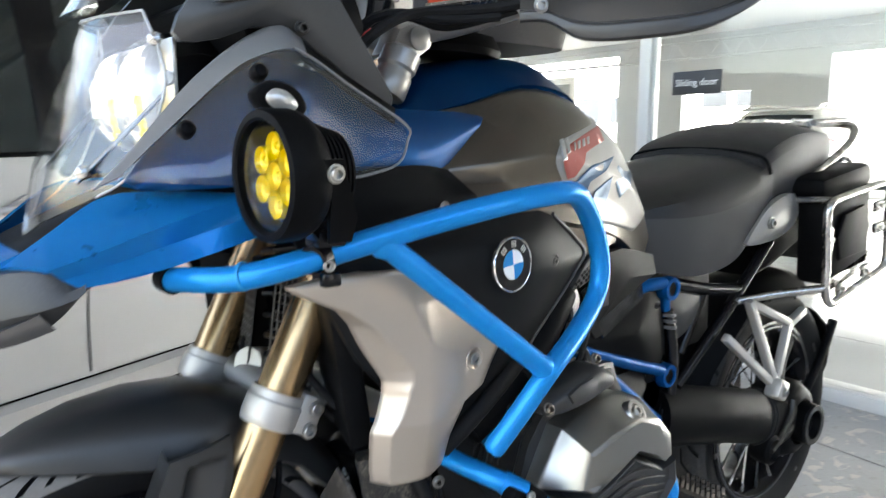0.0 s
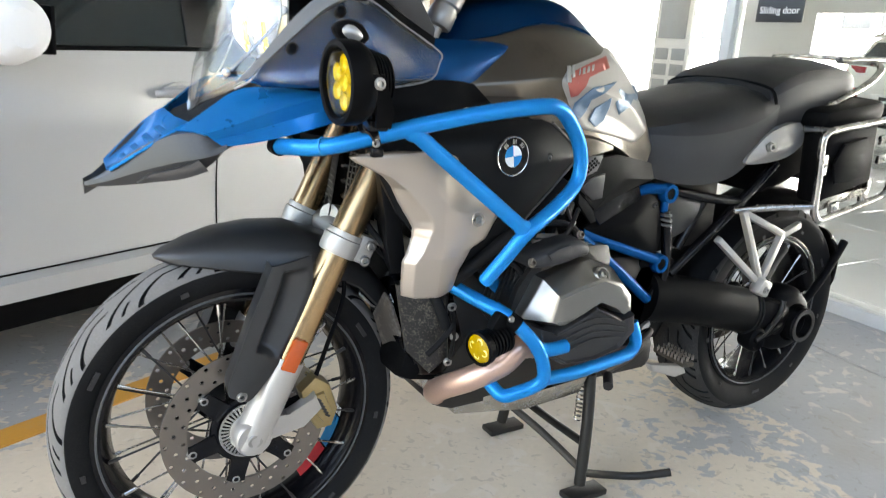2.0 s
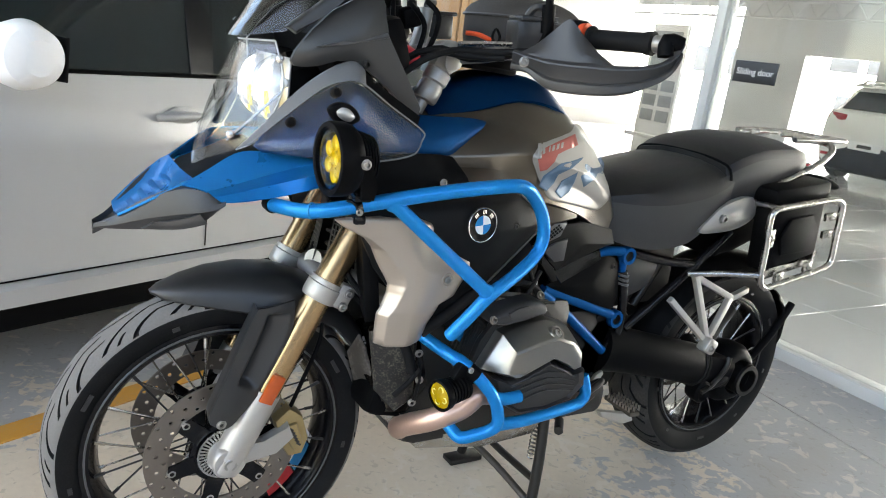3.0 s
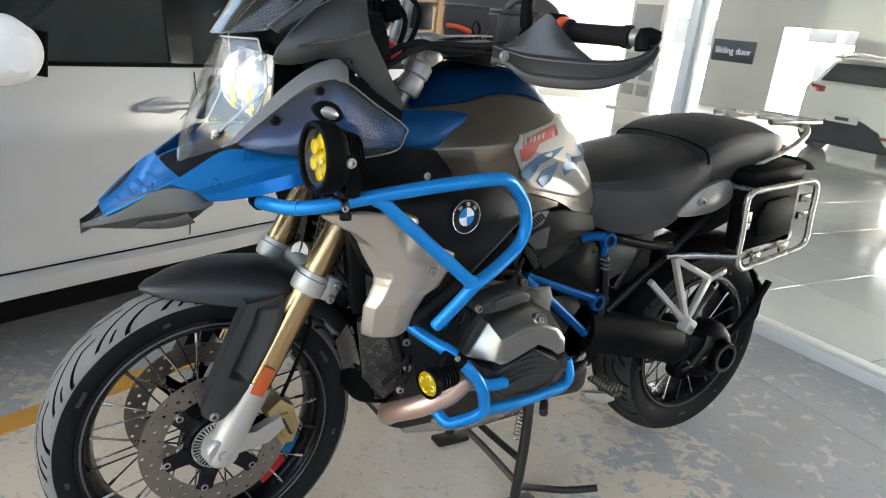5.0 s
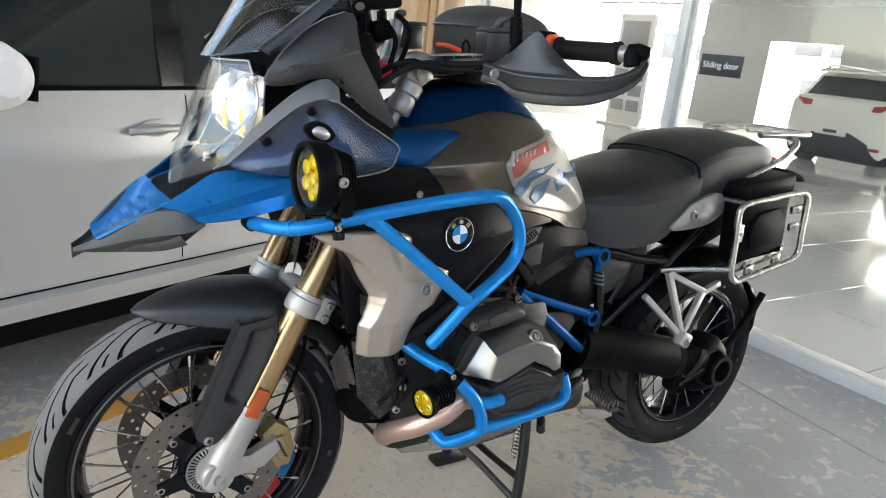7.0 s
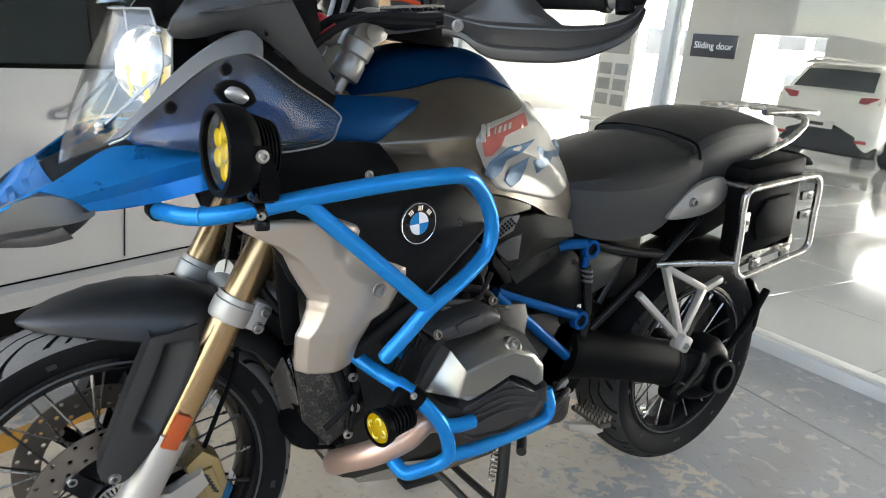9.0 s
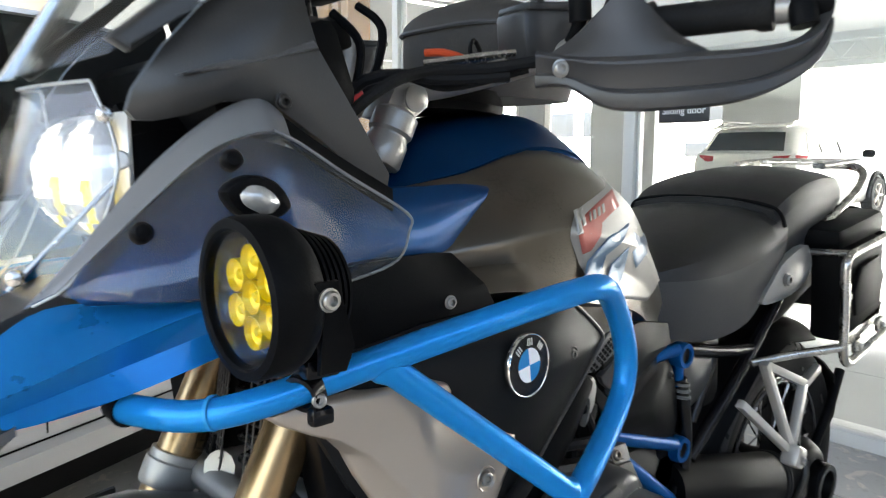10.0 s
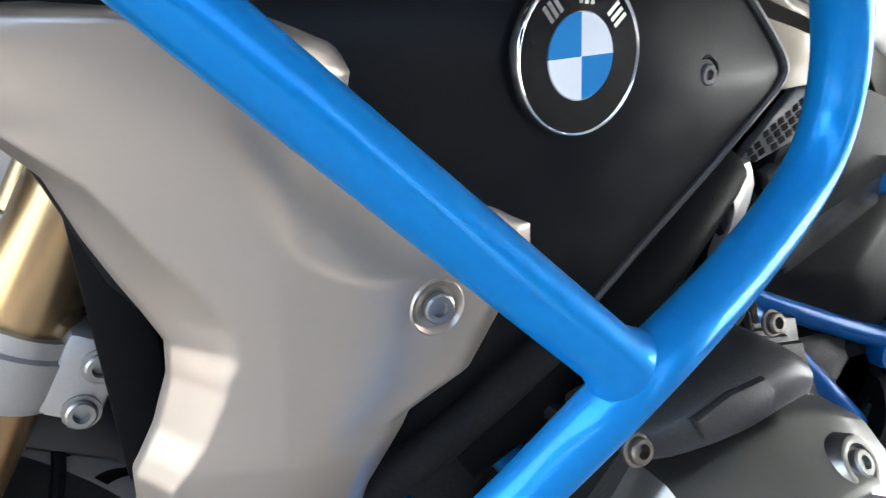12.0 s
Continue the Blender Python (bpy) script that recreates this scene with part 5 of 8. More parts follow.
def on_tank(s, outline, lift, rings=7, n=3):
    """A thin skin that lies on the tank's flank."""
    bm = B()
    p = smooth_path([(x, 0, z) for x, z in outline], n, True) if n else [Vector((x, 0, z)) for x, z in outline]
    c = sum(p, Vector()) / len(p)
    rows = []
    for i in range(rings):
        k = 1 - i / rings
        rows.append([bm.verts.new((c.x + (q.x - c.x) * k, s * (tank_side(c.x + (q.x - c.x) * k, c.z + (q.z - c.z) * k) + (lift if i else lift - 0.001 if lift > 0.005 else 0.001)), c.z + (q.z - c.z) * k)) for q in p])
    tip = bm.verts.new((c.x, s * (tank_side(c.x, c.z) + lift), c.z))
    k = len(p)
    for a, b in zip(rows, rows[1:]):
        for j in range(k):
            bm.faces.new((a[j], a[(j + 1) % k], b[(j + 1) % k], b[j]))
    for j in range(k):
        bm.faces.new((rows[-1][j], rows[-1][(j + 1) % k], tip))
    return bm


def knee(s):
    # silver knee patch with red and blue print
    edge = [(0.554, 0.971), (0.56, 0.986), (0.586, 1.004), (0.65, 1.021), (0.716, 1.038), (0.735, 1.041), (0.752, 1.038), (0.774, 1.024), (0.815, 0.99), (0.855, 0.945), (0.872, 0.91), (0.865, 0.894), (0.84, 0.876), (0.818, 0.858), (0.793, 0.853), (0.735, 0.865), (0.675, 0.877), (0.622, 0.887), (0.604, 0.897), (0.59, 0.918), (0.573, 0.944)]
    pad = bp("knee_patch", on_tank(s, edge, 0.004, 22, 3), M_BADGE, "silver knee patch with red and blue print", None, 60)
    bp("red_print", on_tank(s, [(0.563, 0.975), (0.581, 0.994), (0.63, 1.01), (0.688, 1.025), (0.694, 1.003), (0.655, 0.994), (0.621, 0.984), (0.593, 0.95), (0.578, 0.947)], 0.0062, 14, 0), M_BADGER, "faded red printed field", pad, 60)
    for pts in ([(0.578, 0.917), (0.59, 0.937), (0.627, 0.966), (0.711, 0.978), (0.675, 0.963), (0.626, 0.945), (0.622, 0.922), (0.6, 0.906)], [(0.626, 0.905), (0.644, 0.928), (0.686, 0.948), (0.685, 0.928), (0.673, 0.903), (0.645, 0.891)],
                [(0.7, 0.937), (0.716, 0.964), (0.85, 0.967), (0.87, 0.949), (0.81, 0.937), (0.758, 0.949), (0.739, 0.926), (0.72, 0.913)]):
        bp("blue_print", on_tank(s, pts, 0.0062, 14, 0), M_BADGEB, "deep blue printed shard", pad, 60)
    for x, z, w, h in ((0.566, 0.989, 0.005, 0.016), (0.578, 0.995, 0.004, 0.012), (0.594, 0.994, 0.0022, 0.0065), (0.606, 0.996, 0.004, 0.0065), (0.62, 0.999, 0.004, 0.0065), (0.634, 1.002, 0.004, 0.0065)):
        bp("lettering_bar", on_tank(s, [(x - w, z - h), (x + w, z - h + 0.002), (x + w + 0.005, z + h), (x - w + 0.005, z + h - 0.002)], 0.0078, 5, 0), M_BADGE, "", pad, 60)


both(knee)


def flank(s):
    # black panel behind the crash bar, with the roundel
    bm = B()
    shell(bm, Y(s, [(0.17, -0.215, 0.87), (0.23, -0.23, 0.89), (0.3, -0.243, 0.905), (0.4, -0.247, 0.91), (0.49, -0.25, 0.91), (0.515, -0.25, 0.902), (0.55, -0.249, 0.876), (0.572, -0.247, 0.859), (0.58, -0.247, 0.851), (0.583, -0.247, 0.845), (0.581, -0.247, 0.838), (0.574, -0.247, 0.83), (0.54, -0.249, 0.797), (0.5, -0.25, 0.759), (0.458, -0.252, 0.719), (0.40, -0.25, 0.678), (0.349, -0.248, 0.643), (0.29, -0.24, 0.67), (0.22, -0.23, 0.75), (0.19, -0.22, 0.81)]),
          (0.4, s * 0.28, 0.835), 0.004, 0, 12, 2.6)
    bp("side_panel", bm, M_PANEL, "matt black plastic side panel with a round badge", None, 40)
    # pale thin edge, smooth black intake snorkel and rubber strip along the lower rim
    bm = B()
    tube(bm, Y(s, [(0.515, -0.25, 0.904), (0.55, -0.249, 0.879), (0.574, -0.247, 0.861), (0.583, -0.247, 0.852), (0.586, -0.247, 0.845), (0.583, -0.247, 0.837), (0.575, -0.247, 0.828), (0.54, -0.249, 0.794), (0.5, -0.25, 0.756), (0.46, -0.252, 0.718)]), 0.0028, 8, 3)
    bp("panel_edge", bm, M_TIP)
    bm = B()
    tube(bm, Y(s, [(0.40, -0.205, 0.62), (0.479, -0.215, 0.68), (0.53, -0.215, 0.735), (0.577, -0.205, 0.785)]), 0.031, 20, 5)
    bp("intake_snorkel", bm, M_BLACK, "smooth black intake snorkel")
    bm = B()
    slab(bm, Y(s, [(0.566, -0.236, 0.778), (0.588, -0.234, 0.79), (0.6, -0.23, 0.774), (0.603, -0.228, 0.762), (0.599, -0.228, 0.75), (0.588, -0.23, 0.735), (0.577, -0.232, 0.724), (0.582, -0.232, 0.74), (0.586, -0.232, 0.755), (0.581, -0.234, 0.766)]), (0, -s * 0.01, 0), 0.002, 2)
    bp("snorkel_bracket", bm, M_CASTGREY, "silver cast bracket")
    bm = B()
    tube(bm, Y(s, [(0.322, -0.252, 0.625), (0.36, -0.258, 0.652), (0.41, -0.259, 0.688), (0.452, -0.256, 0.718)]), 0.012, 12, 5)
    bp("rubber_strip", bm, M_RUBBER)
    bm = B()
    tube(bm, Y(s, [(0.41, -0.19, 0.64), (0.428, -0.195, 0.62), (0.473, -0.195, 0.566)]), 0.013, 16, 4)
    bp("lower_frame_tube", bm, M_BLUE, "dark blue painted frame tube")
    bm = B()
    slab(bm, Y(s, [(0.535, -0.214, 0.885), (0.58, -0.216, 0.895), (0.66, -0.21, 0.885), (0.72, -0.2, 0.865), (0.72, -0.2, 0.84), (0.66, -0.206, 0.838), (0.6, -0.212, 0.822)]), (0, -s * 0.02, 0), 0.004)
    bp("tank_lower_trim", bm, M_TANK, "grey trim under the tank", None, 40)
    # roundel: chrome rim, black ring, blue and white quarters
    c = Vector((0.409, s * 0.2795, 0.851))
    ax = Vector((0.08, s, 0.03)).normalized()
    bm = B()
    lathe(bm, [(0.0, 0.0), (0.0345, 0), (0.0345, 0.005), (0.0338, 0.0062), (0.0328, 0.0055), (0, 0.0045)], c, ax, 48)
    em = bp("round_badge", bm, M_CHROME, "round badge with blue and white quarters")
    bm = B()
    lathe(bm, [(0.0188, 0.0046), (0.0327, 0.0046), (0.0327, 0.0056), (0.0188, 0.0056)], c, ax, 40, True)
    bp("badge_ring", bm, M_GBLACK, "", em)
    u = Vector((1, 0, 0))
    u = (u - ax * u.dot(ax)).normalized()
    w = Vector((0, 0, 1))
    w = (w - ax * w.dot(ax)).normalized()
    for k in range(4):
        a0 = math.pi / 2 * k + 0.12
        pts = [c + ax * 0.0058] + [c + ax * 0.0058 + (u * math.cos(a0 + t * math.pi / 16) + w * math.sin(a0 + t * math.pi / 16)) * 0.0182 for t in range(9)]
        bm = B()
        slab(bm, pts, -ax * 0.002, 0)
        bp("badge_quarter", bm, M_WHITE if k % 2 == 0 else M_EMBLUE, "", em)
    for k, a in enumerate((2.35, 1.57, 0.8)):
        bm = B()
        p = c + ax * 0.006 + (u * math.cos(a) + w * math.sin(a)) * 0.0255
        q0, q1 = u * math.cos(a - 1.57) + w * math.sin(a - 1.57), u * math.cos(a) + w * math.sin(a)
        for d in (-0.0032, 0.0, 0.0032):
            slab(bm, [p + q0 * (d - 0.001) - q1 * 0.004, p + q0 * (d + 0.001) - q1 * 0.004, p + q0 * (d + 0.001) + q1 * 0.004, p + q0 * (d - 0.001) + q1 * 0.004], -ax * 0.0008, 0)
        bp("badge_mark", bm, M_CHROME, "", em)
    bm = B()
    lathe(bm, [(0.006, -0.003), (0.0075, 0.0006), (0.0088, 0.001), (0.0098, 0.0), (0.0098, -0.004)], (0.498, s * 0.2715, 0.844), (0.1, s, 0), 28, True)
    bp("bolt_recess", bm, M_PANEL)
    bolt(bike, (0.498, s * 0.2715, 0.844), (0.1, s, 0), 0.0055, 0.0028, M_TIP, washer=False)
    # warm grey radiator cowl
    bm = B()
    left = [(0.861, 0.205), (0.856, 0.15), (0.85, 0.125), (0.842, 0.135), (0.82, 0.18), (0.80, 0.2), (0.775, 0.212), (0.758, 0.222), (0.744, 0.231), (0.73, 0.239), (0.714, 0.239), (0.692, 0.233), (0.671, 0.223), (0.65, 0.224), (0.62, 0.226), (0.606, 0.229)]
    folds = [(0.861, 0.0), (0.83, 0.0), (0.813, 0.006), (0.787, 0.016), (0.757, 0.026), (0.743, 0.026), (0.72, 0.015), (0.697, 0.012), (0.671, 0.009), (0.606, 0.008)]
    right = [(0.861, 0.276), (0.852, 0.302), (0.842, 0.311), (0.832, 0.312), (0.82, 0.318), (0.80, 0.343), (0.785, 0.383), (0.776, 0.402), (0.762, 0.402), (0.745, 0.395), (0.732, 0.386), (0.706, 0.372), (0.69, 0.342), (0.65, 0.324), (0.615, 0.317), (0.606, 0.305)]

    def at(tab, z):
        for (z0, x0), (z1, x1) in zip(tab, tab[1:]):
            if z1 <= z <= z0:
                return x0 + (x1 - x0) * (z0 - z) / (z0 - z1)
        return tab[-1][1]
    rows = []
    NZ = 120
    for i in range(NZ + 1):
        z = 0.861 - (0.861 - 0.606) * i / NZ
        xl, xr = at(left, z), at(right, z)
        fold = at(folds, z)
        row = []
        for k in range(59):
            if k < 8:
                x = xl + min(fold + 0.004, (xr - xl) * 0.3) * (k / 8)
            else:
                x0 = xl + min(fold + 0.004, (xr - xl) * 0.3)
                x = x0 + (xr - x0) * (k - 8) / 50
            out = 0.257 + 0.024 * min(1.0, max(0.0, (x - 0.16) / 0.12)) - 0.03 * max(0.0, (0.16 - x) / 0.04) * 0.5
            out -= 0.012 * max(0.0, (0.68 - z) / 0.07)
            out += 0.006 * math.sin(max(0, min(1, (x - xl) / (xr - xl + 1e-6))) * math.pi)
            if k < 8:
                out -= (0.003 + 0.017 * min(1.0, fold / 0.012)) * (1 - k / 8)
            e = min(xr - x, 0.02) / 0.02
            out -= 0.007 * (1 - e) ** 2
            et = min(0.861 - z, z - 0.606, 0.005) / 0.005
            out -= 0.003 * (1 - et) ** 2
            # hollow behind the brace: creased along its lower rim, deepest under the brace
            d = max(0.0, min(1.0, (0.0635 - math.hypot(x - 0.325, z - 0.822)) / 0.036))
            up = max(0.0, min(1.0, (0.85 - z) / 0.03))
            out -= 0.006 * d * (1.6 - 0.6 * d * d) * up * (1 - 0.6 * max(0.0, min(1.0, (x - 0.325) / 0.05)))
            d = ((x - 0.347) / 0.02) ** 2 + ((z - 0.744) / 0.02) ** 2
            out -= 0.002 * math.exp(-d * 2.0)
            row.append(Vector((x, s * out, z)))
        rows.append(row)
    loft(bm, [r + [p - Vector((0, s * 0.006, 0)) for p in r[::-1]] for r in rows])
    bp("radiator_cowl", bm, M_BRONZE, "satin warm grey painted radiator cowl", None, 58)
    bm = B()
    lathe(bm, [(0.008, -0.004), (0.0095, -0.001), (0.0125, 0.0012), (0.0135, 0.0), (0.0135, -0.004)], (0.347, s * 0.2855, 0.744), (0, s, 0), 24, True)
    bp("bolt_seat", bm, M_BRONZE)
    bolt(bike, (0.347, s * 0.2855, 0.744), (0, s, 0), 0.0072, 0.0035, washer=False)
    # angular side cover under the tank, with a perforated strip and a pale lower tab
    bm = B()
    top = Y(s, [(0.655, -0.208, 0.826), (0.738, -0.2, 0.832), (0.80, -0.186, 0.82), (0.864, -0.168, 0.806), (0.888, -0.16, 0.768), (0.837, -0.17, 0.760), (0.77, -0.182, 0.742), (0.699, -0.19, 0.717), (0.66, -0.2, 0.745), (0.645, -0.205, 0.775)])
    shell(bm, top, (0.75, s * 0.2035, 0.784), 0.004, 0, 3, 1.2, 0.008)
    cov = bp("side_cover", bm, M_SHROUDG, "satin grey angular side cover", None, 12)
    bm = B()
    slab(bm, Y(s, [(0.604, -0.212, 0.786), (0.624, -0.21, 0.783), (0.676, -0.207, 0.803), (0.69, -0.206, 0.835), (0.65, -0.209, 0.832), (0.63, -0.211, 0.813)]), (0, -s * 0.008, 0), 0.0015)
    bp("vent_strip", bm, M_MIDGREY, "grey strip with dark slots", cov)
    bm = B()
    for i in range(9):
        for j in range(2 if i < 2 else 3):
            p = Vector((0.6125 + 0.0065 * i + 0.0052 * j, s * (0.2115 - 0.0004 * i), 0.7905 + 0.0042 * i - 0.0044 * j + 0.0035 * (i > 1)))
            slab(bm, [p + Vector((-0.0036, 0, 0.0008)), p + Vector((0.001, 0, 0.003)), p + Vector((0.0036, 0, -0.0008)), p + Vector((-0.001, 0, -0.003))], (0, s * 0.0008, 0), 0)
    bp("vent_slot", bm, M_BLACK, "", cov)
    bm = B()
    slab(bm, Y(s, [(0.634, -0.211, 0.775), (0.668, -0.209, 0.79), (0.7, -0.207, 0.798), (0.7, -0.206, 0.745), (0.672, -0.207, 0.742), (0.645, -0.209, 0.761)]), (0, -s * 0.01, 0), 0.003)
    bp("cover_plate", bm, M_TIP, "", cov)
    bm = B()
    slab(bm, Y(s, [(0.64, -0.2, 0.76), (0.686, -0.196, 0.722), (0.706, -0.19, 0.692), (0.69, -0.19, 0.688), (0.642, -0.2, 0.736)]), (0, -s * 0.01, 0), 0.003)
    bp("cover_tab", bm, M_SHROUDG, "", cov)
    bm = B()
    slab(bm, Y(s, [(0.69, -0.186, 0.716), (0.77, -0.178, 0.74), (0.84, -0.166, 0.758), (0.87, -0.15, 0.724), (0.80, -0.16, 0.70), (0.735, -0.17, 0.676)]), (0, -s * 0.01, 0), 0.003)
    bp("cover_lower_edge", bm, M_GBLACK, "", cov)


both(flank)


# crash bars
def welded(bm, pts, r, along):
    """A straight brace whose ends spread along the bar that each is welded to."""
    a, b = Vector(pts[0]), Vector(pts[1])
    d = (b - a).normalized()
    size = (b - a).length
    rings = []
    for i in range(41):
        t = size * (0.5 - 0.5 * math.cos(math.pi * i / 40))
        f = [max(0.0, 1 - max(0.0, q - r) / 0.007) ** 2 for q in (t, size - t)]
        e1 = Vector(along[0]).normalized() * (1 - t / size) + Vector(along[1]).normalized() * (t / size)
        e1 = (e1 - d * e1.dot(d)).normalized()
        e2 = d.cross(e1)
        wide = 1 + 0.3 * max(f)
        slim = 1 - 0.1 * max(0.0, 1 - min(t, size - t) / 0.013)
        rings.append([a + d * t + (e1 * math.cos(2 * math.pi * k / 40) * wide + e2 * math.sin(2 * math.pi * k / 40) * slim) * r for k in range(40)])
    loft(bm, rings)
    return bm


def bars(s):
    bm = B()
    TR = 0.0128
    line = resample(Y(s, [(0.037, -0.155, 0.856), (0.045, -0.2, 0.862), (0.062, -0.24, 0.866), (0.09, -0.27, 0.874), (0.139, -0.295, 0.889), (0.229, -0.33, 0.915), (0.328, -0.352, 0.935), (0.40, -0.357, 0.943), (0.44, -0.353, 0.942), (0.478, -0.338, 0.92),
                   (0.514, -0.325, 0.885), (0.529, -0.322, 0.85), (0.528, -0.322, 0.816), (0.506, -0.328, 0.792), (0.453, -0.345, 0.764), (0.394, -0.361, 0.738), (0.37, -0.347, 0.697), (0.341, -0.33, 0.650)]), 420)
    for _ in range(60):
        line = [line[0]] + [(p + q * 2 + o) / 4 for p, q, o in zip(line, line[1:], line[2:])] + [line[-1]]
    tube(bm, line, TR, 56, 1)
    knot = [min(line, key=lambda p: (p - Vector(q)).length) for q in Y(s, [(0.19, -0.318, 0.902), (0.394, -0.361, 0.738)])]
    bar = bp("crash_bar", bm, M_TUBE, "bright blue tubular upper crash bar", None, 60)
    bm = B()
    welded(bm, knot, TR * 0.985, Y(s, [(0.9, -0.35, 0.26), (-0.6, -0.1, -0.55)]))
    bp("brace", bm, M_TUBE, "", bar, 60)
    bm = B()
    lathe(bm, [(0.0, -0.002), (TR * 0.98, -0.002), (TR * 0.94, 0.004), (TR * 0.65, 0.0075), (0.0, 0.009)], (0.341, s * 0.33, 0.650), (-0.031, -s * 0.017, -0.047), 28)
    bp("end_cap", bm, M_TUBE, "", bar, 60)
    bm = B()
    lathe(bm, [(0.0, -0.012), (0.014, -0.012), (0.014, 0.012), (0, 0.012)], (0.037, s * 0.155, 0.856), (0, 1, 0), 18)
    bp("bar_end", bm, M_BLACK, "", bar)
    bm = B()
    lathe(bm, [(0.0129, -0.002), (0.0144, -0.0015), (0.0144, 0.0015), (0.0129, 0.002)], (0.075, s * 0.256, 0.8705), (0.6, s * 0.8, 0.17), 18, True)
    bp("cable_tie", bm, M_EMBLUE, "pale blue cable tie", bar)
    bolt(bar, (0.037, s * 0.166, 0.856), (-0.3, s, 0), 0.0085, 0.007)
    bm = B()
    tube(bm, Y(s, [(0.336, -0.18, 0.61), (0.36, -0.24, 0.594), (0.376, -0.285, 0.586), (0.398, -0.313, 0.574), (0.427, -0.338, 0.545), (0.452, -0.348, 0.515), (0.468, -0.35, 0.48), (0.472, -0.349, 0.45), (0.462, -0.338, 0.432), (0.44, -0.325, 0.419), (0.416, -0.308, 0.408), (0.404, -0.285, 0.42), (0.39, -0.25, 0.445)]), 0.0128, 22, 8)
    tube(bm, Y(s, [(0.448, -0.346, 0.515), (0.48, -0.348, 0.506), (0.52, -0.346, 0.506)]), 0.0128, 22, 4)
    tube(bm, Y(s, [(0.472, -0.345, 0.447), (0.56, -0.335, 0.44), (0.70, -0.312, 0.438), (0.735, -0.305, 0.442), (0.75, -0.3, 0.462), (0.742, -0.29, 0.5)]), 0.0128, 22, 7)
    tube(bm, Y(s, [(0.404, -0.27, 0.45), (0.47, -0.22, 0.45), (0.56, -0.16, 0.44)]), 0.01, 12, 4)
    low = bp("lower_crash_bar", bm, M_TUBE, "bright blue tubular engine guard bar", None, 60)
    bm = B()
    tube(bm, Y(s, [(0.385, -0.298, 0.582), (0.405, -0.318, 0.568)]), 0.0145, 18, 1)
    bp("sleeve", bm, M_TUBE, "", low)


both(bars)


def lamp(s):
    # round auxiliary lamp with a yellow lens
    ax = Vector((-1, s * 0.04, -0.03)).normalized()
    c = Vector((0.104, s * 0.303, 0.969))
    bm = B()
    lathe(bm, [(0.0, -0.045), (0.028, -0.045), (0.032, -0.042), (0.034, -0.02), (0.05, -0.014), (0.057, -0.006), (0.0595, 0.0), (0.0605, 0.004), (0.0605, 0.026), (0.059, 0.03), (0.0525, 0.031), (0.0505, 0.029), (0.0495, 0.004), (0.047, -0.004), (0.0, -0.006)], c, ax, 48)
    body = bp("auxiliary_lamp", bm, M_BLACK, "round black auxiliary lamp with a yellow lens")
    bm = B()
    lathe(bm, [(0.0495, 0.022), (0.0485, 0.014), (0.044, 0.008), (0.03, 0.005), (0.001, 0.004), (0.001, 0.002), (0.046, 0.003), (0.0495, 0.008)], c, ax, 36, True)
    bp("reflector", bm, M_BOWL, "dark mirrored bowl", body)
    u, w = Vector((0, 1, 0)), Vector((0, 0, 1))
    u = (u - ax * u.dot(ax)).normalized()
    w = ax.cross(u)
    for k in range(7):
        a = 2 * math.pi * k / 6 + 0.5
        r = 0 if k == 6 else 0.0268
        p = c + ax * 0.0095 + (u * math.cos(a) + w * math.sin(a)) * r
        bm = B()
        lathe(bm, [(0.0128, -0.004), (0.0132, 0.008), (0.0126, 0.0085), (0.0105, 0.004), (0.006, 0.0005), (0.0045, 0.0), (0.0045, 0.004), (0.003, 0.0058), (0, 0.006)], p, ax, 14)
        bp("lens_cell", bm, M_YELLOW, "yellow reflector cell", body, 25)
    bm = B()
    lathe(bm, [(0.0, 0.0275), (0.051, 0.025), (0.051, 0.0265), (0.0, 0.029)], c, ax, 36)
    o = bp("lens", bm, M_LAMPGLASS, "clear front lens", body)
    o.visible_shadow = False
    for k in range(5):
        bm = B()
        lathe(bm, [(0.03, -0.0445 + 0.006 * k), (0.04 + 0.002 * k, -0.0445 + 0.006 * k), (0.04 + 0.002 * k, -0.042 + 0.006 * k), (0.03, -0.042 + 0.006 * k)], c, ax, 32, True)
        bp("cooling_fin", bm, M_BLACK, "", body)
    # bracket and clamp
    bm = B()
    q = s
    slab(bm, [(0.105, q * 0.362, 0.985), (0.125, q * 0.362, 0.985), (0.15, q * 0.345, 0.93), (0.155, q * 0.325, 0.905), (0.13, q * 0.325, 0.905), (0.118, q * 0.352, 0.945)], (0, -q * 0.006, 0), 0.002)
    tube(bm, [(0.142, q * 0.24, 0.985), (0.15, q * 0.25, 0.95), (0.145, q * 0.29, 0.91)], 0.006, 8, 4)
    br = bp("bracket", bm, M_BLACK, "", body)
    bolt(br, (0.116, q * 0.362, 0.972), (0, q, 0), 0.007, 0.006)
    bm = B()
    lathe(bm, [(0.012, -0.014), (0.0165, -0.014), (0.0165, 0.014), (0.012, 0.014)], (0.139, q * 0.295, 0.889), (0.87, -q * 0.36, 0.3), 18, True)
    box(bm, (0.139, q * 0.302, 0.908), (0.03, 0.03, 0.016), None, 0.003)
    box(bm, (0.139, q * 0.31, 0.868), (0.02, 0.012, 0.014), None, 0.003)
    bp("clamp", bm, M_GBLACK, "", body)
    bolt(body, (0.137, q * 0.311, 0.882), (-0.4, q, 0), 0.006, 0.005, washer=False)
    # small yellow fog lamp by the exhaust
    c = Vector((0.352, s * 0.328, 0.527))
    ax = Vector((-1, s * 0.25, -0.1)).normalized()
    bm = B()
    prof = [(0.0, -0.05), (0.022, -0.05)]
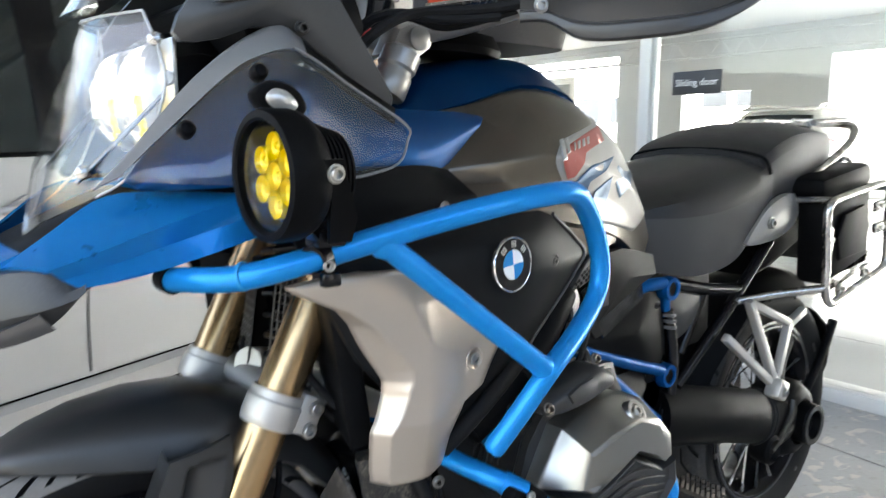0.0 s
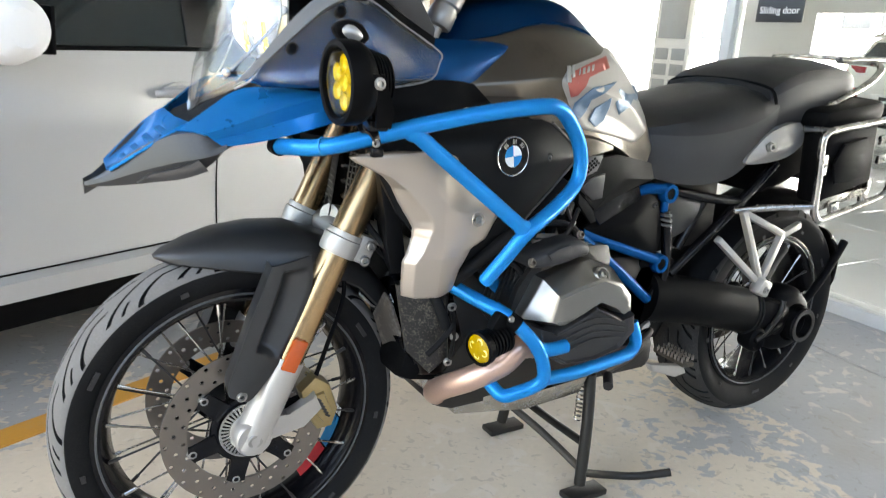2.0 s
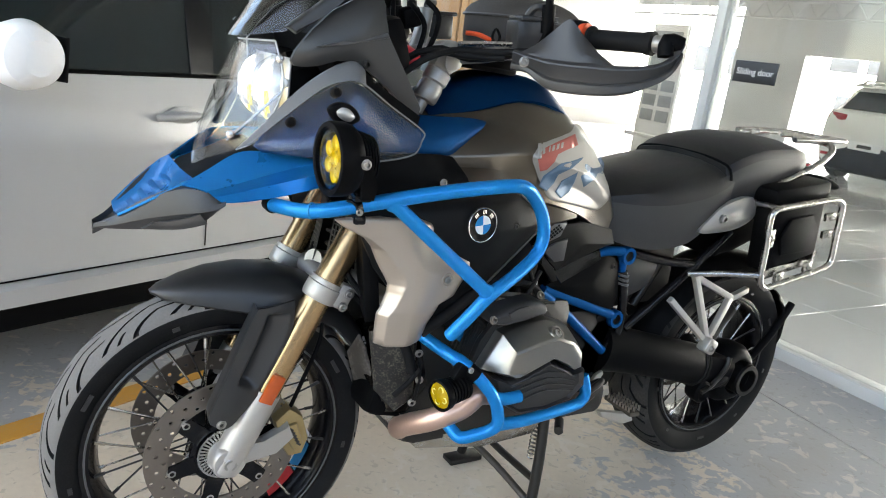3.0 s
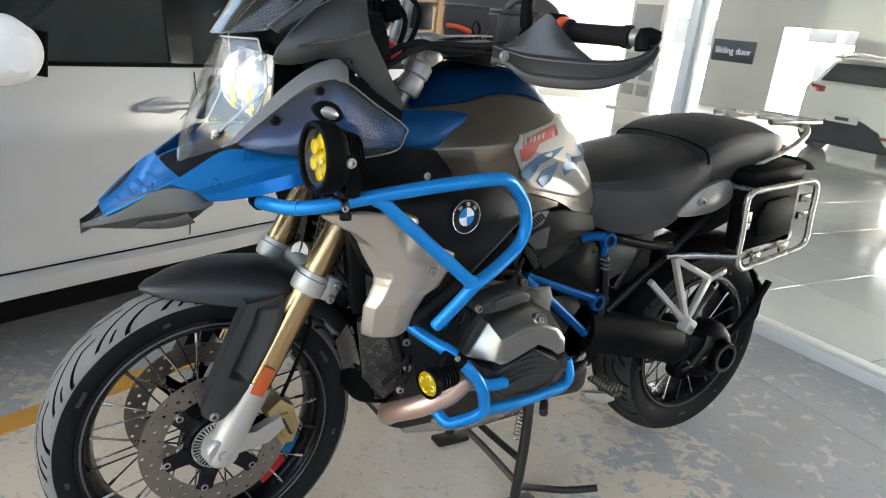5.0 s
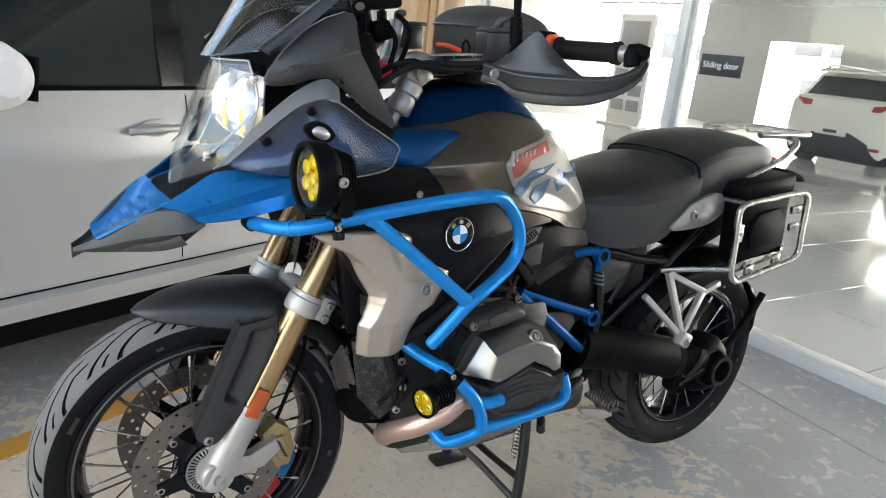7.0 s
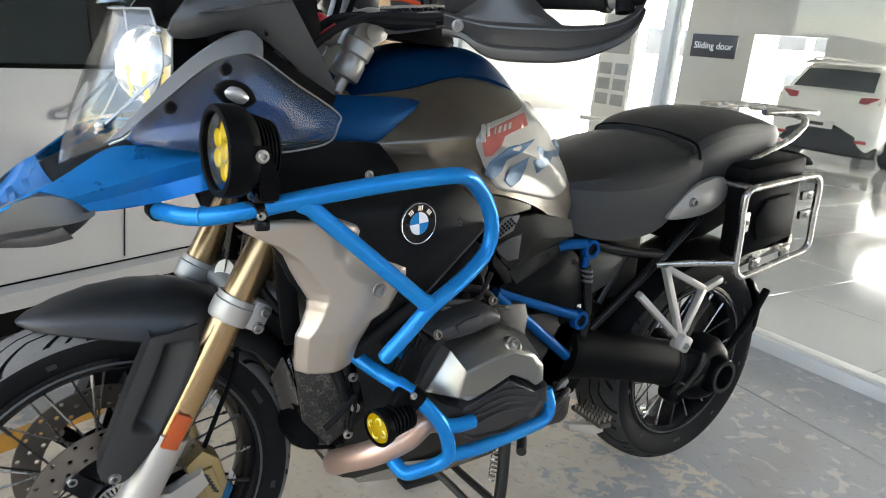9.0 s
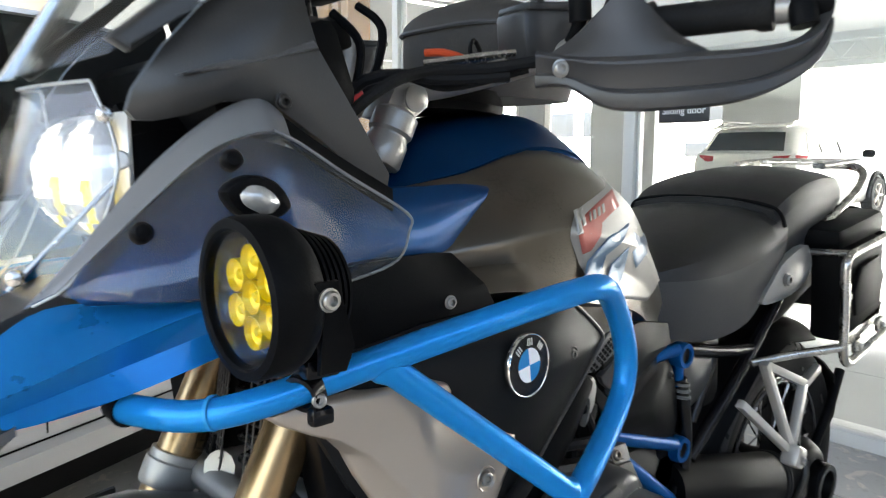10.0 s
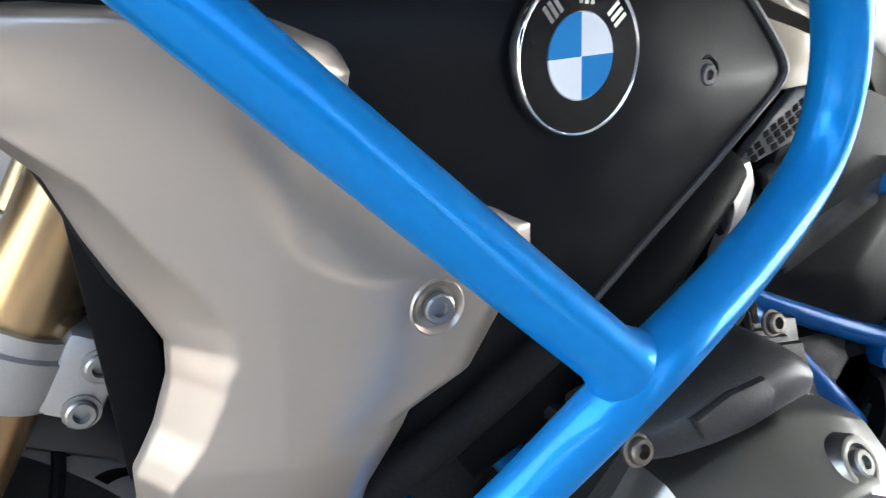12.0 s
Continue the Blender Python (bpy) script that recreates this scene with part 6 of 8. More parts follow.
    for i in range(6):
        h = -0.048 + i * 0.0085
        prof += [(0.027, h), (0.027, h + 0.004), (0.022, h + 0.0045), (0.022, h + 0.008)]
    prof += [(0.031, 0.004), (0.032, 0.018), (0.028, 0.02), (0.027, 0.012), (0, 0.01)]
    lathe(bm, prof, c, ax, 28)
    fog = bp("fog_lamp", bm, M_BLACK, "small finned black fog lamp with a yellow lens")
    bm = B()
    lathe(bm, [(0.0275, 0.012), (0.026, 0.016), (0.012, 0.019), (0, 0.0195)], c, ax, 24)
    ln = bp("lens", bm, M_AMBER, "deep yellow lens", fog)
    fu = ax.orthogonal().normalized()
    fv = ax.cross(fu)
    for k in range(5):
        a = 2 * math.pi * k / 4 + 0.5
        p = c + ax * 0.0165 + (fu * math.cos(a) + fv * math.sin(a)) * (0.0 if k == 4 else 0.014)
        bm = B()
        lathe(bm, [(0.0075, 0.0), (0.0075, 0.0015), (0.0055, 0.0025), (0.004, 0.001), (0, 0.0005)], p, ax, 12)
        bp("lens_cell", bm, M_YELLOW2, "pale centre cell", ln)
    bm = B()
    box(bm, (0.385, s * 0.318, 0.562), (0.03, 0.022, 0.035), (0, 30, 0), 0.004)
    lathe(bm, [(0.012, -0.012), (0.016, -0.012), (0.016, 0.012), (0.012, 0.012)], (0.41, s * 0.324, 0.562), (0.7, s * 0.5, -0.6), 16, True)
    bp("clamp", bm, M_BLACK, "", fog)
    bolt(fog, (0.398, s * 0.333, 0.572), (0, s, 0.3), 0.006, 0.005, washer=False)


both(lamp)


# frame blue darkened to stand in for the shade around the tubes
M_FRAMESHADE = mat("shaded_blue_frame_paint", (0.0, 0.065, 0.22), 0.33, 0.3, 0.12, 9, coat=0.12, rvary=0.0, spec=0.0)
M_MUD = mat("mud_spattered_black_plastic", (0.01, 0.01, 0.01), 0.35, 0, 0.3, 60, bump=0.3, fine=240, dust=0.45, dust_color=(0.3, 0.26, 0.2), spec=0.4)
M_FLAP = mat("dusty_rubber_flap", (0.06, 0.05, 0.042), 0.8, 0, 0.2, 20, bump=0.2, dust=0.3)
# engine
bm = B()
box(bm, (0.58, 0, 0.47), (0.44, 0.34, 0.34), None, 0.04)
engine = bp("engine_block", bm, M_ENGINE, "dark grey cast engine block")
bm = B()
box(bm, (0.36, 0, 0.5), (0.12, 0.3, 0.26), (0, 12, 0), 0.03)
bp("timing_case", bm, M_BLACK, "", engine)
bm = B()
box(bm, (0.88, 0, 0.46), (0.24, 0.26, 0.26), None, 0.04)
bp("gearbox", bm, M_ENGINE, "", engine)
bm = B()
lathe(bm, [(0.0, 0), (0.075, 0), (0.085, 0.01), (0.085, 0.03), (0, 0.03)], (0.30, -0.06, 0.5), (1, 0, 0), 28)
slab(bm, [(0.295, -0.16, 0.56), (0.285, -0.165, 0.47), (0.32, -0.15, 0.39), (0.38, -0.16, 0.385), (0.4, -0.2, 0.47), (0.37, -0.2, 0.57)], (0.0, 0.12, 0), 0.02)
bp("front_cover", bm, M_GBLACK, "black finned front engine cover")
for c in ((0.351, -0.212, 0.559), (0.36, -0.212, 0.498), (0.349, -0.212, 0.448)):
    bolt(engine, c, (-0.3, -1, 0), 0.007, 0.006)


def cylinder(s):
    # finned barrel
    for i in range(7):
        bm = B()
        y = s * (0.17 + 0.012 * i)
        slab(bm, [(0.44, y, 0.53), (0.47, y, 0.64), (0.52, y, 0.67), (0.66, y, 0.66), (0.70, y, 0.6), (0.68, y, 0.5), (0.6, y, 0.47), (0.48, y, 0.48)], (0, s * 0.005, 0), 0.001)
        bp("cylinder_fin", bm, M_ENGINE, "", engine)
    bm = B()
    ring = [(0.43, 0.545), (0.45, 0.605), (0.485, 0.65), (0.545, 0.672), (0.62, 0.66), (0.675, 0.612), (0.69, 0.56), (0.665, 0.5), (0.6, 0.468), (0.5, 0.468), (0.445, 0.5)]
    rings = []
    for y, k in ((0.16, 0.8), (0.2, 0.86), (0.255, 0.92), (0.262, 0.97), (0.275, 0.97)):
        rings.append([(0.56 + (x - 0.56) * k, s * y, 0.575 + (z - 0.575) * k) for x, z in ring])
    loft(bm, rings)
    head = bp("cylinder_head", bm, M_ENGINE, "dark grey cast cylinder head", None, 30)
    # silver valve cover with a dark lower insert
    top = [(0.447, 0.553), (0.487, 0.626), (0.54, 0.648), (0.595, 0.652), (0.652, 0.633), (0.69, 0.592), (0.694, 0.55), (0.66, 0.543), (0.628, 0.56), (0.59, 0.578), (0.53, 0.553), (0.49, 0.538)]
    inn = [(0.485, 0.556), (0.492, 0.606), (0.545, 0.622), (0.593, 0.63), (0.64, 0.615), (0.667, 0.588), (0.672, 0.556), (0.655, 0.551), (0.63, 0.566), (0.59, 0.584), (0.535, 0.562), (0.5, 0.549)]
    bm = B()
    rings = []
    for y, k in ((0.265, 0.0), (0.3, 0.0), (0.304, 0.03), (0.307, 0.08), (0.344, 0.9), (0.3475, 0.97), (0.3495, 1.04), (0.351, 1.15), (0.353, 1.8)):
        rings.append([(x + (p - x) * k, s * (y - 0.1 * max(0, 0.5 - x)), z + (q - z) * min(k, 1.2)) for (x, z), (p, q) in zip(top, inn)])
    loft(bm, rings)
    vc = bp("valve_cover", bm, M_COVER, "satin silver metal valve cover", head, 26)
    bm = B()
    low = [(0.455, 0.546), (0.49, 0.534), (0.53, 0.549), (0.59, 0.574), (0.628, 0.556), (0.66, 0.539), (0.694, 0.545), (0.7, 0.51), (0.668, 0.478), (0.6, 0.462), (0.52, 0.465), (0.47, 0.495)]
    rings = []
    for y, k in ((0.27, 1.0), (0.335, 0.985), (0.343, 0.96), (0.347, 0.93), (0.348, 0.9), (0.34, 0.86), (0.34, 0.4)):
        rings.append([(0.575 + (x - 0.575) * k, s * (y - 0.2 * max(0, 0.5 - x)), 0.515 + (z - 0.515) * k) for x, z in low])
    loft(bm, rings)
    bp("coil_cover", bm, M_DKGREY, "dark plastic coil cover", head, 26)
    for i in range(4):
        bm = B()
        tube(bm, [(0.5 + 0.012 * i, s * 0.34, 0.526 - 0.011 * i), (0.59, s * 0.342, 0.55 - 0.014 * i), (0.67, s * 0.34, 0.53 - 0.011 * i)], 0.0022, 6, 3)
        bp("cover_rib", bm, M_DKGREY, "", head)
    bm = B()
    lathe(bm, [(0.0, -0.03), (0.026, -0.03), (0.0205, -0.012), (0.0175, -0.003), (0.016, -0.0005), (0.0145, 0.0), (0.0115, -0.0005), (0.0108, -0.004), (0.0, -0.004)], (0.598, s * 0.34, 0.636), (0.1, s, 0.9), 32)
    bp("bolt_seat", bm, M_COVER, "", head)
    bolt(vc, (0.5978, s * 0.3372, 0.6334), (0.1, s, 0.9), 0.0082, 0.006, washer=False)
    # plug cover and intake stub above the head
    bm = B()
    rings = []
    for x, zc, hz, f in ((0.452, 0.66, 0.002, 0.3), (0.454, 0.6605, 0.009, 0.306), (0.46, 0.662, 0.0125, 0.311), (0.475, 0.6655, 0.0165, 0.3155), (0.5, 0.6705, 0.0195, 0.318), (0.53, 0.675, 0.021, 0.3175), (0.558, 0.6785, 0.0185, 0.315), (0.574, 0.6765, 0.0145, 0.312), (0.582, 0.6745, 0.0125, 0.31), (0.584, 0.674, 0.011, 0.308)):
        rings.append(smooth_path([(x, s * (f + o), zc + hz * k) for o, k in ((-0.05, 1.0), (-0.02, 1.02), (-0.008, 0.86), (-0.0015, 0.5), (0.0, 0.0), (-0.001, -0.5), (-0.007, -0.88), (-0.02, -1.0), (-0.05, -1.0))], 3))
    loft(bm, dense_rings(rings, 2))
    slab(bm, [(0.48, s * 0.3205, 0.6775), (0.488, s * 0.322, 0.6655), (0.536, s * 0.321, 0.672), (0.538, s * 0.3195, 0.683), (0.531, s * 0.317, 0.6905), (0.505, s * 0.318, 0.6865)], (0, -s * 0.006, 0), 0.0022)
    bp("plug_cover", bm, M_DKGREY, "dark grey satin plug cover", head, 32)
    bm = B()
    lathe(bm, [(0.043, -0.02), (0.043, 0.006), (0.046, 0.008), (0.046, 0.02), (0.04, 0.022), (0.04, 0.028), (0.046, 0.03), (0.046, 0.038), (0.036, 0.042), (0.034, 0.05), (0, 0.05)], (0.533, s * 0.24, 0.64), (0.1, -s * 0.3, 1), 28)
    bp("intake_stub", bm, M_DIRTY, "dirty cast intake flange with clamp rings", head)
    for pts, r, m in ((((0.5, -0.2, 0.7), (0.545, -0.245, 0.715), (0.6, -0.235, 0.70), (0.66, -0.2, 0.66)), 0.007, M_RUBBER), (((0.47, -0.24, 0.7), (0.5, -0.262, 0.672), (0.56, -0.262, 0.69), (0.6, -0.25, 0.74)), 0.0045, M_RUBBER),
                      (((0.42, -0.2, 0.66), (0.46, -0.25, 0.64), (0.48, -0.26, 0.6), (0.46, -0.27, 0.56)), 0.006, M_RUBBER), (((0.58, -0.22, 0.76), (0.6, -0.23, 0.71), (0.64, -0.215, 0.66), (0.7, -0.19, 0.62)), 0.0055, M_RUBBER), (((0.56, -0.2, 0.75), (0.57, -0.215, 0.7), (0.56, -0.22, 0.66)), 0.009, M_BLACK)):
        bm = B()
        tube(bm, Y(s, pts), r, 8, 5)
        bp("hose", bm, m, "", head)
    bm = B()
    box(bm, (0.607, s * 0.222, 0.7), (0.018, 0.014, 0.022), (0, 10, 0), 0.003)
    bp("plug_connector", bm, M_WALLGREY, "pale grey plug connector", head)
    bm = B()
    box(bm, (0.592, s * 0.215, 0.72), (0.03, 0.02, 0.06), (0, 15, 0), 0.004)
    box(bm, (0.57, s * 0.21, 0.69), (0.02, 0.02, 0.03), (0, -15, 0), 0.004)
    bp("connector_block", bm, M_BLACK, "", head)
    for c in ((0.449, s * 0.312, 0.664), (0.446, s * 0.27, 0.55), (0.6, s * 0.262, 0.69)):
        bolt(head, c, (0, s, 0.4), 0.007, 0.007, M_DISC)
    # exhaust header
    bm = B()
    tube(bm, [(0.5, s * 0.3, 0.49), (0.452, s * 0.3, 0.497), (0.421, s * 0.29, 0.465), (0.375, s * 0.262, 0.432), (0.352, s * 0.205, 0.392), (0.362, s * 0.15, 0.352), (0.42, s * 0.11, 0.318), (0.52, s * 0.09, 0.3), (0.7, s * 0.08, 0.29)], 0.0235, 18, 6)
    bp("exhaust_pipe", bm, M_EXH, "heat-tinted steel exhaust header pipe", None, 60)
    # blue frame tubes
    for pts, r in ((((0.71, -0.14, 0.655), (0.83, -0.14, 0.612), (0.962, -0.135, 0.567)), 0.012), (((0.70, -0.145, 0.65), (0.8, -0.145, 0.58), (0.94, -0.14, 0.474)), 0.0125), (((0.965, -0.13, 0.715), (0.966, -0.13, 0.672)), 0.0095), (((0.85, -0.12, 0.722), (0.90, -0.128, 0.738), (0.955, -0.13, 0.738)), 0.012), (((0.3, -0.1, 0.62), (0.45, -0.15, 0.63), (0.6, -0.16, 0.66)), 0.013)):
        bm = B()
        tube(bm, Y(s, pts), r, 12, 4)
        bp("frame_tube", bm, M_FRAMESHADE, "blue painted frame tube")
    for c in ((0.972, -0.13, 0.726), (0.968, -0.135, 0.558)):
        bm = B()
        lathe(bm, [(0.014, -0.012), (0.0215, -0.012), (0.0235, -0.006), (0.0235, 0.006), (0.0215, 0.012), (0.014, 0.012)], (c[0], s * -c[1], c[2]), (0, 1, 0), 20, True)
        lug = bp("frame_lug", bm, M_FRAMESHADE)
        bm = B()
        lathe(bm, [(0.0, -0.01), (0.0142, -0.01), (0.0142, 0.008), (0.011, 0.009), (0.0, 0.006)], (c[0], s * -c[1], c[2]), (0, s, 0), 18)
        bp("plug", bm, M_BLACK, "", lug)
    # black rear frame
    for pts in (((1.36, -0.12, 0.782), (1.19, -0.13, 0.655), (1.014, -0.13, 0.525)), ((0.98, -0.12, 0.735), (1.12, -0.125, 0.705), (1.25, -0.125, 0.69)), ((0.968, -0.132, 0.685), (0.975, -0.135, 0.65), (0.99, -0.135, 0.58), (0.985, -0.135, 0.5), (0.96, -0.135, 0.44)), ((0.985, -0.12, 0.78), (1.2, -0.13, 0.82), (1.45, -0.12, 0.9)),
                ((1.05, -0.11, 0.58), (1.12, -0.11, 0.7))):
        bm = B()
        tube(bm, Y(s, pts), 0.0125, 12, 4)
        bp("rear_frame_tube", bm, M_GBLACK, "black rear frame tube")
    bm = B()
    slab(bm, Y(s, [(0.93, -0.13, 0.6), (1.03, -0.13, 0.56), (1.05, -0.13, 0.45), (1.0, -0.13, 0.36), (0.9, -0.13, 0.35), (0.86, -0.13, 0.45)]), (0, -s * 0.03, 0), 0.01)
    lathe(bm, [(0.022, -0.01), (0.04, -0.01), (0.042, 0.004), (0.022, 0.006)], (0.985, s * 0.135, 0.475), (0, s, 0), 28, True)
    bp("frame_plate", bm, M_BLACK)
    bm = B()
    lathe(bm, [(0.03, 0.0), (0.036, 0.0), (0.036, 0.004), (0.03, 0.004)], (0.985, s * 0.1405, 0.475), (0, s, 0), 28, True)
    bp("pivot_ring", bm, M_DKGREY)
    for c in ((1.0, 0.55), (1.03, 0.43), (0.93, 0.4), (1.02, 0.5)):
        bolt(bike, (c[0], s * 0.131, c[1]), (0, s, 0), 0.007, 0.005, M_ENGINE)
    bm = B()
    slab(bm, Y(s, [(0.90, -0.15, 0.36), (0.925, -0.15, 0.366), (0.955, -0.152, 0.41), (0.95, -0.152, 0.42), (0.93, -0.152, 0.41)]), (0, -s * 0.012, 0), 0.003)
    bp("shift_link", bm, M_CASTGREY)
    bm = B()
    shell(bm, Y(s, [(0.736, -0.145, 0.678), (0.873, -0.138, 0.726), (0.924, -0.136, 0.722), (0.948, -0.134, 0.687), (0.966, -0.132, 0.621), (0.94, -0.132, 0.572), (0.83, -0.138, 0.61), (0.717, -0.145, 0.652)]), (0.84, s * 0.16, 0.665), 0.004, 2, 6, 1.6)
    bp("inner_side_cover", bm, M_BLACK, "glossy black inner side cover", None, 24)
    bolt(bike, (0.918, s * 0.1445, 0.703), (0, s, 0), 0.006, 0.004, M_ENGINE)
    bm = B()
    shell(bm, Y(s, [(0.985, -0.118, 0.714), (1.102, -0.118, 0.694), (1.094, -0.118, 0.648), (1.018, -0.118, 0.61), (0.985, -0.118, 0.64)]), (1.03, s * 0.128, 0.67), 0.004, 2, 4)
    bp("rear_side_cover", bm, M_SHROUD)
    # cable clips on the vertical tube
    bm = B()
    for z in (0.652, 0.664, 0.676):
        lathe(bm, [(0.0125, -0.003), (0.015, -0.002), (0.015, 0.002), (0.0125, 0.003)], (0.974 - (z - 0.65) * 0.2, s * 0.135, z), (0.1, 0, 1), 14, True)
    bp("tube_clip", bm, M_MIDGREY)


both(cylinder)
bm = B()
box(bm, (0.98, 0, 0.66), (0.5, 0.15, 0.22), (0, -3, 0), 0.03)
bp("battery_box", bm, M_BLACK)
# muddy radiator guard, lower hose and flap in front of the engine
bm = B()
slab(bm, [(0.25, -0.17, 0.60), (0.29, -0.2, 0.61), (0.345, -0.205, 0.58), (0.352, -0.205, 0.45), (0.322, -0.19, 0.415), (0.282, -0.16, 0.46)], (0.02, 0.03, 0), 0.008)
bp("front_engine_guard", bm, M_MUD, "black engine guard with dried mud specks")
bm = B()
tube(bm, [(0.302, -0.214, 0.471), (0.33, -0.22, 0.5), (0.352, -0.22, 0.527)], 0.006, 8, 3)
tube(bm, [(0.352, -0.212, 0.56), (0.358, -0.215, 0.5), (0.35, -0.213, 0.445)], 0.004, 8, 3)
tube(bm, [(0.30, -0.19, 0.62), (0.325, -0.21, 0.56), (0.34, -0.212, 0.52)], 0.011, 10, 4)
bp("lower_hose", bm, M_RUBBER)
bm = B()
slab(bm, [(0.262, -0.1, 0.56), (0.265, -0.13, 0.54), (0.296, -0.14, 0.45), (0.3, -0.11, 0.43), (0.285, -0.06, 0.43), (0.265, -0.05, 0.5)], (0.006, 0, 0.003), 0.002)
bp("mud_flap", bm, M_FLAP, "dusty brown-black rubber flap")
bm = B()
for z, y in ((0.655, -0.1), (0.66, -0.085), (0.64, -0.07)):
    tube(bm, [(0.2, y, z + 0.08), (0.235, y - 0.04, z + 0.02), (0.29, y - 0.08, z - 0.03), (0.36, y - 0.1, z - 0.05)], 0.006, 8, 4)
bp("front_hose", bm, M_RUBBER)
# skid plate
bm = B()
rings = []
for x, z, hw in ((0.285, 0.5, 0.06), (0.3, 0.44, 0.09), (0.36, 0.34, 0.12), (0.42, 0.285, 0.14), (0.6, 0.262, 0.15), (0.76, 0.265, 0.14)):
    row = [(x, -hw - 0.02, z + 0.045), (x, -hw, z), (x, 0, z - 0.006), (x, hw, z), (x, hw + 0.02, z + 0.045)]
    rings.append(row + [(a + 0.003, b, c + 0.004) for a, b, c in row[::-1]])
loft(bm, rings)
tube(bm, [(0.285, -0.082, 0.548), (0.302, -0.112, 0.486), (0.362, -0.142, 0.386), (0.4, -0.155, 0.345), (0.45, -0.162, 0.335), (0.5, -0.168, 0.36)], 0.0025, 6, 4)
bp("skid_plate", bm, M_STEEL, "bare aluminium engine skid plate", None, 30)
bm = B()
box(bm, (0.88, 0, 0.31), (0.3, 0.22, 0.1), None, 0.03)
bp("exhaust_box", bm, M_ENGINE)

# seats
def seat_ring(x, hw, zt, zl, zb):
    half = [(0, zt), (hw * 0.4, zt - 0.002), (hw * 0.75, zt - 0.012), (hw * 0.94, (zt + zl) / 2), (hw, zl), (hw * 1.0, (zl + zb) / 2), (hw * 0.9, zb), (0, zb)]
    return [(x, -y, z) for y, z in half] + [(x, y, z) for y, z in half[-2:0:-1]]


def seat_mesh(name, stations, label):
    bm = B()
    rings = [seat_ring(*s) for s in dense(stations, 4)]
    vs = [[bm.verts.new(p) for p in r] for r in rings]
    k = len(vs[0])
    for a, b in zip(vs, vs[1:]):
        for j in range(k):
            f = bm.faces.new((a[j], a[(j + 1) % k], b[(j + 1) % k], b[j]))
            f.material_index = 0 if (j < 4 or j >= k - 4) else 1
    bm.faces.new(vs[0][::-1])
    bm.faces.new(vs[-1])
    return bp(name, bm, [M_SEAT, M_SEATG], label, None, 40)


RIDER = [(0.86, 0.10, 0.878, 0.86, 0.80), (0.90, 0.13, 0.893, 0.862, 0.772), (0.97, 0.158, 0.918, 0.862, 0.752), (1.06, 0.172, 0.94, 0.868, 0.747), (1.15, 0.178, 0.96, 0.885, 0.765), (1.22, 0.176, 0.972, 0.908, 0.812), (1.262, 0.172, 0.972, 0.932, 0.85)]
seat_mesh("rider_seat", RIDER, "black vinyl rider seat with grey sides")
PILLION = [(1.235, 0.165, 0.985, 0.945, 0.86), (1.28, 0.172, 1.012, 0.97, 0.865), (1.36, 0.17, 1.036, 0.992, 0.885), (1.46, 0.162, 1.046, 1.0, 0.91), (1.56, 0.148, 1.04, 1.0, 0.94), (1.63, 0.12, 1.02, 0.995, 0.955), (1.66, 0.09, 1.0, 0.985, 0.962)]
seat_mesh("pillion_seat", PILLION, "black and grey vinyl pillion seat")
bm = B()
tube(bm, [(1.246, -0.174, 0.935), (1.242, -0.158, 0.968), (1.24, -0.09, 0.982), (1.24, 0, 0.985), (1.24, 0.09, 0.982), (1.242, 0.158, 0.968), (1.246, 0.174, 0.935)], 0.004, 8, 5)
bp("seat_seam", bm, M_BLACK)
bm = B()
box(bm, (1.3, 0, 0.86), (0.5, 0.24, 0.06), (0, -10, 0), 0.02)
box(bm, (1.6, 0, 0.93), (0.2, 0.2, 0.06), (0, -14, 0), 0.02)
bp("seat_base", bm, M_BLACK)


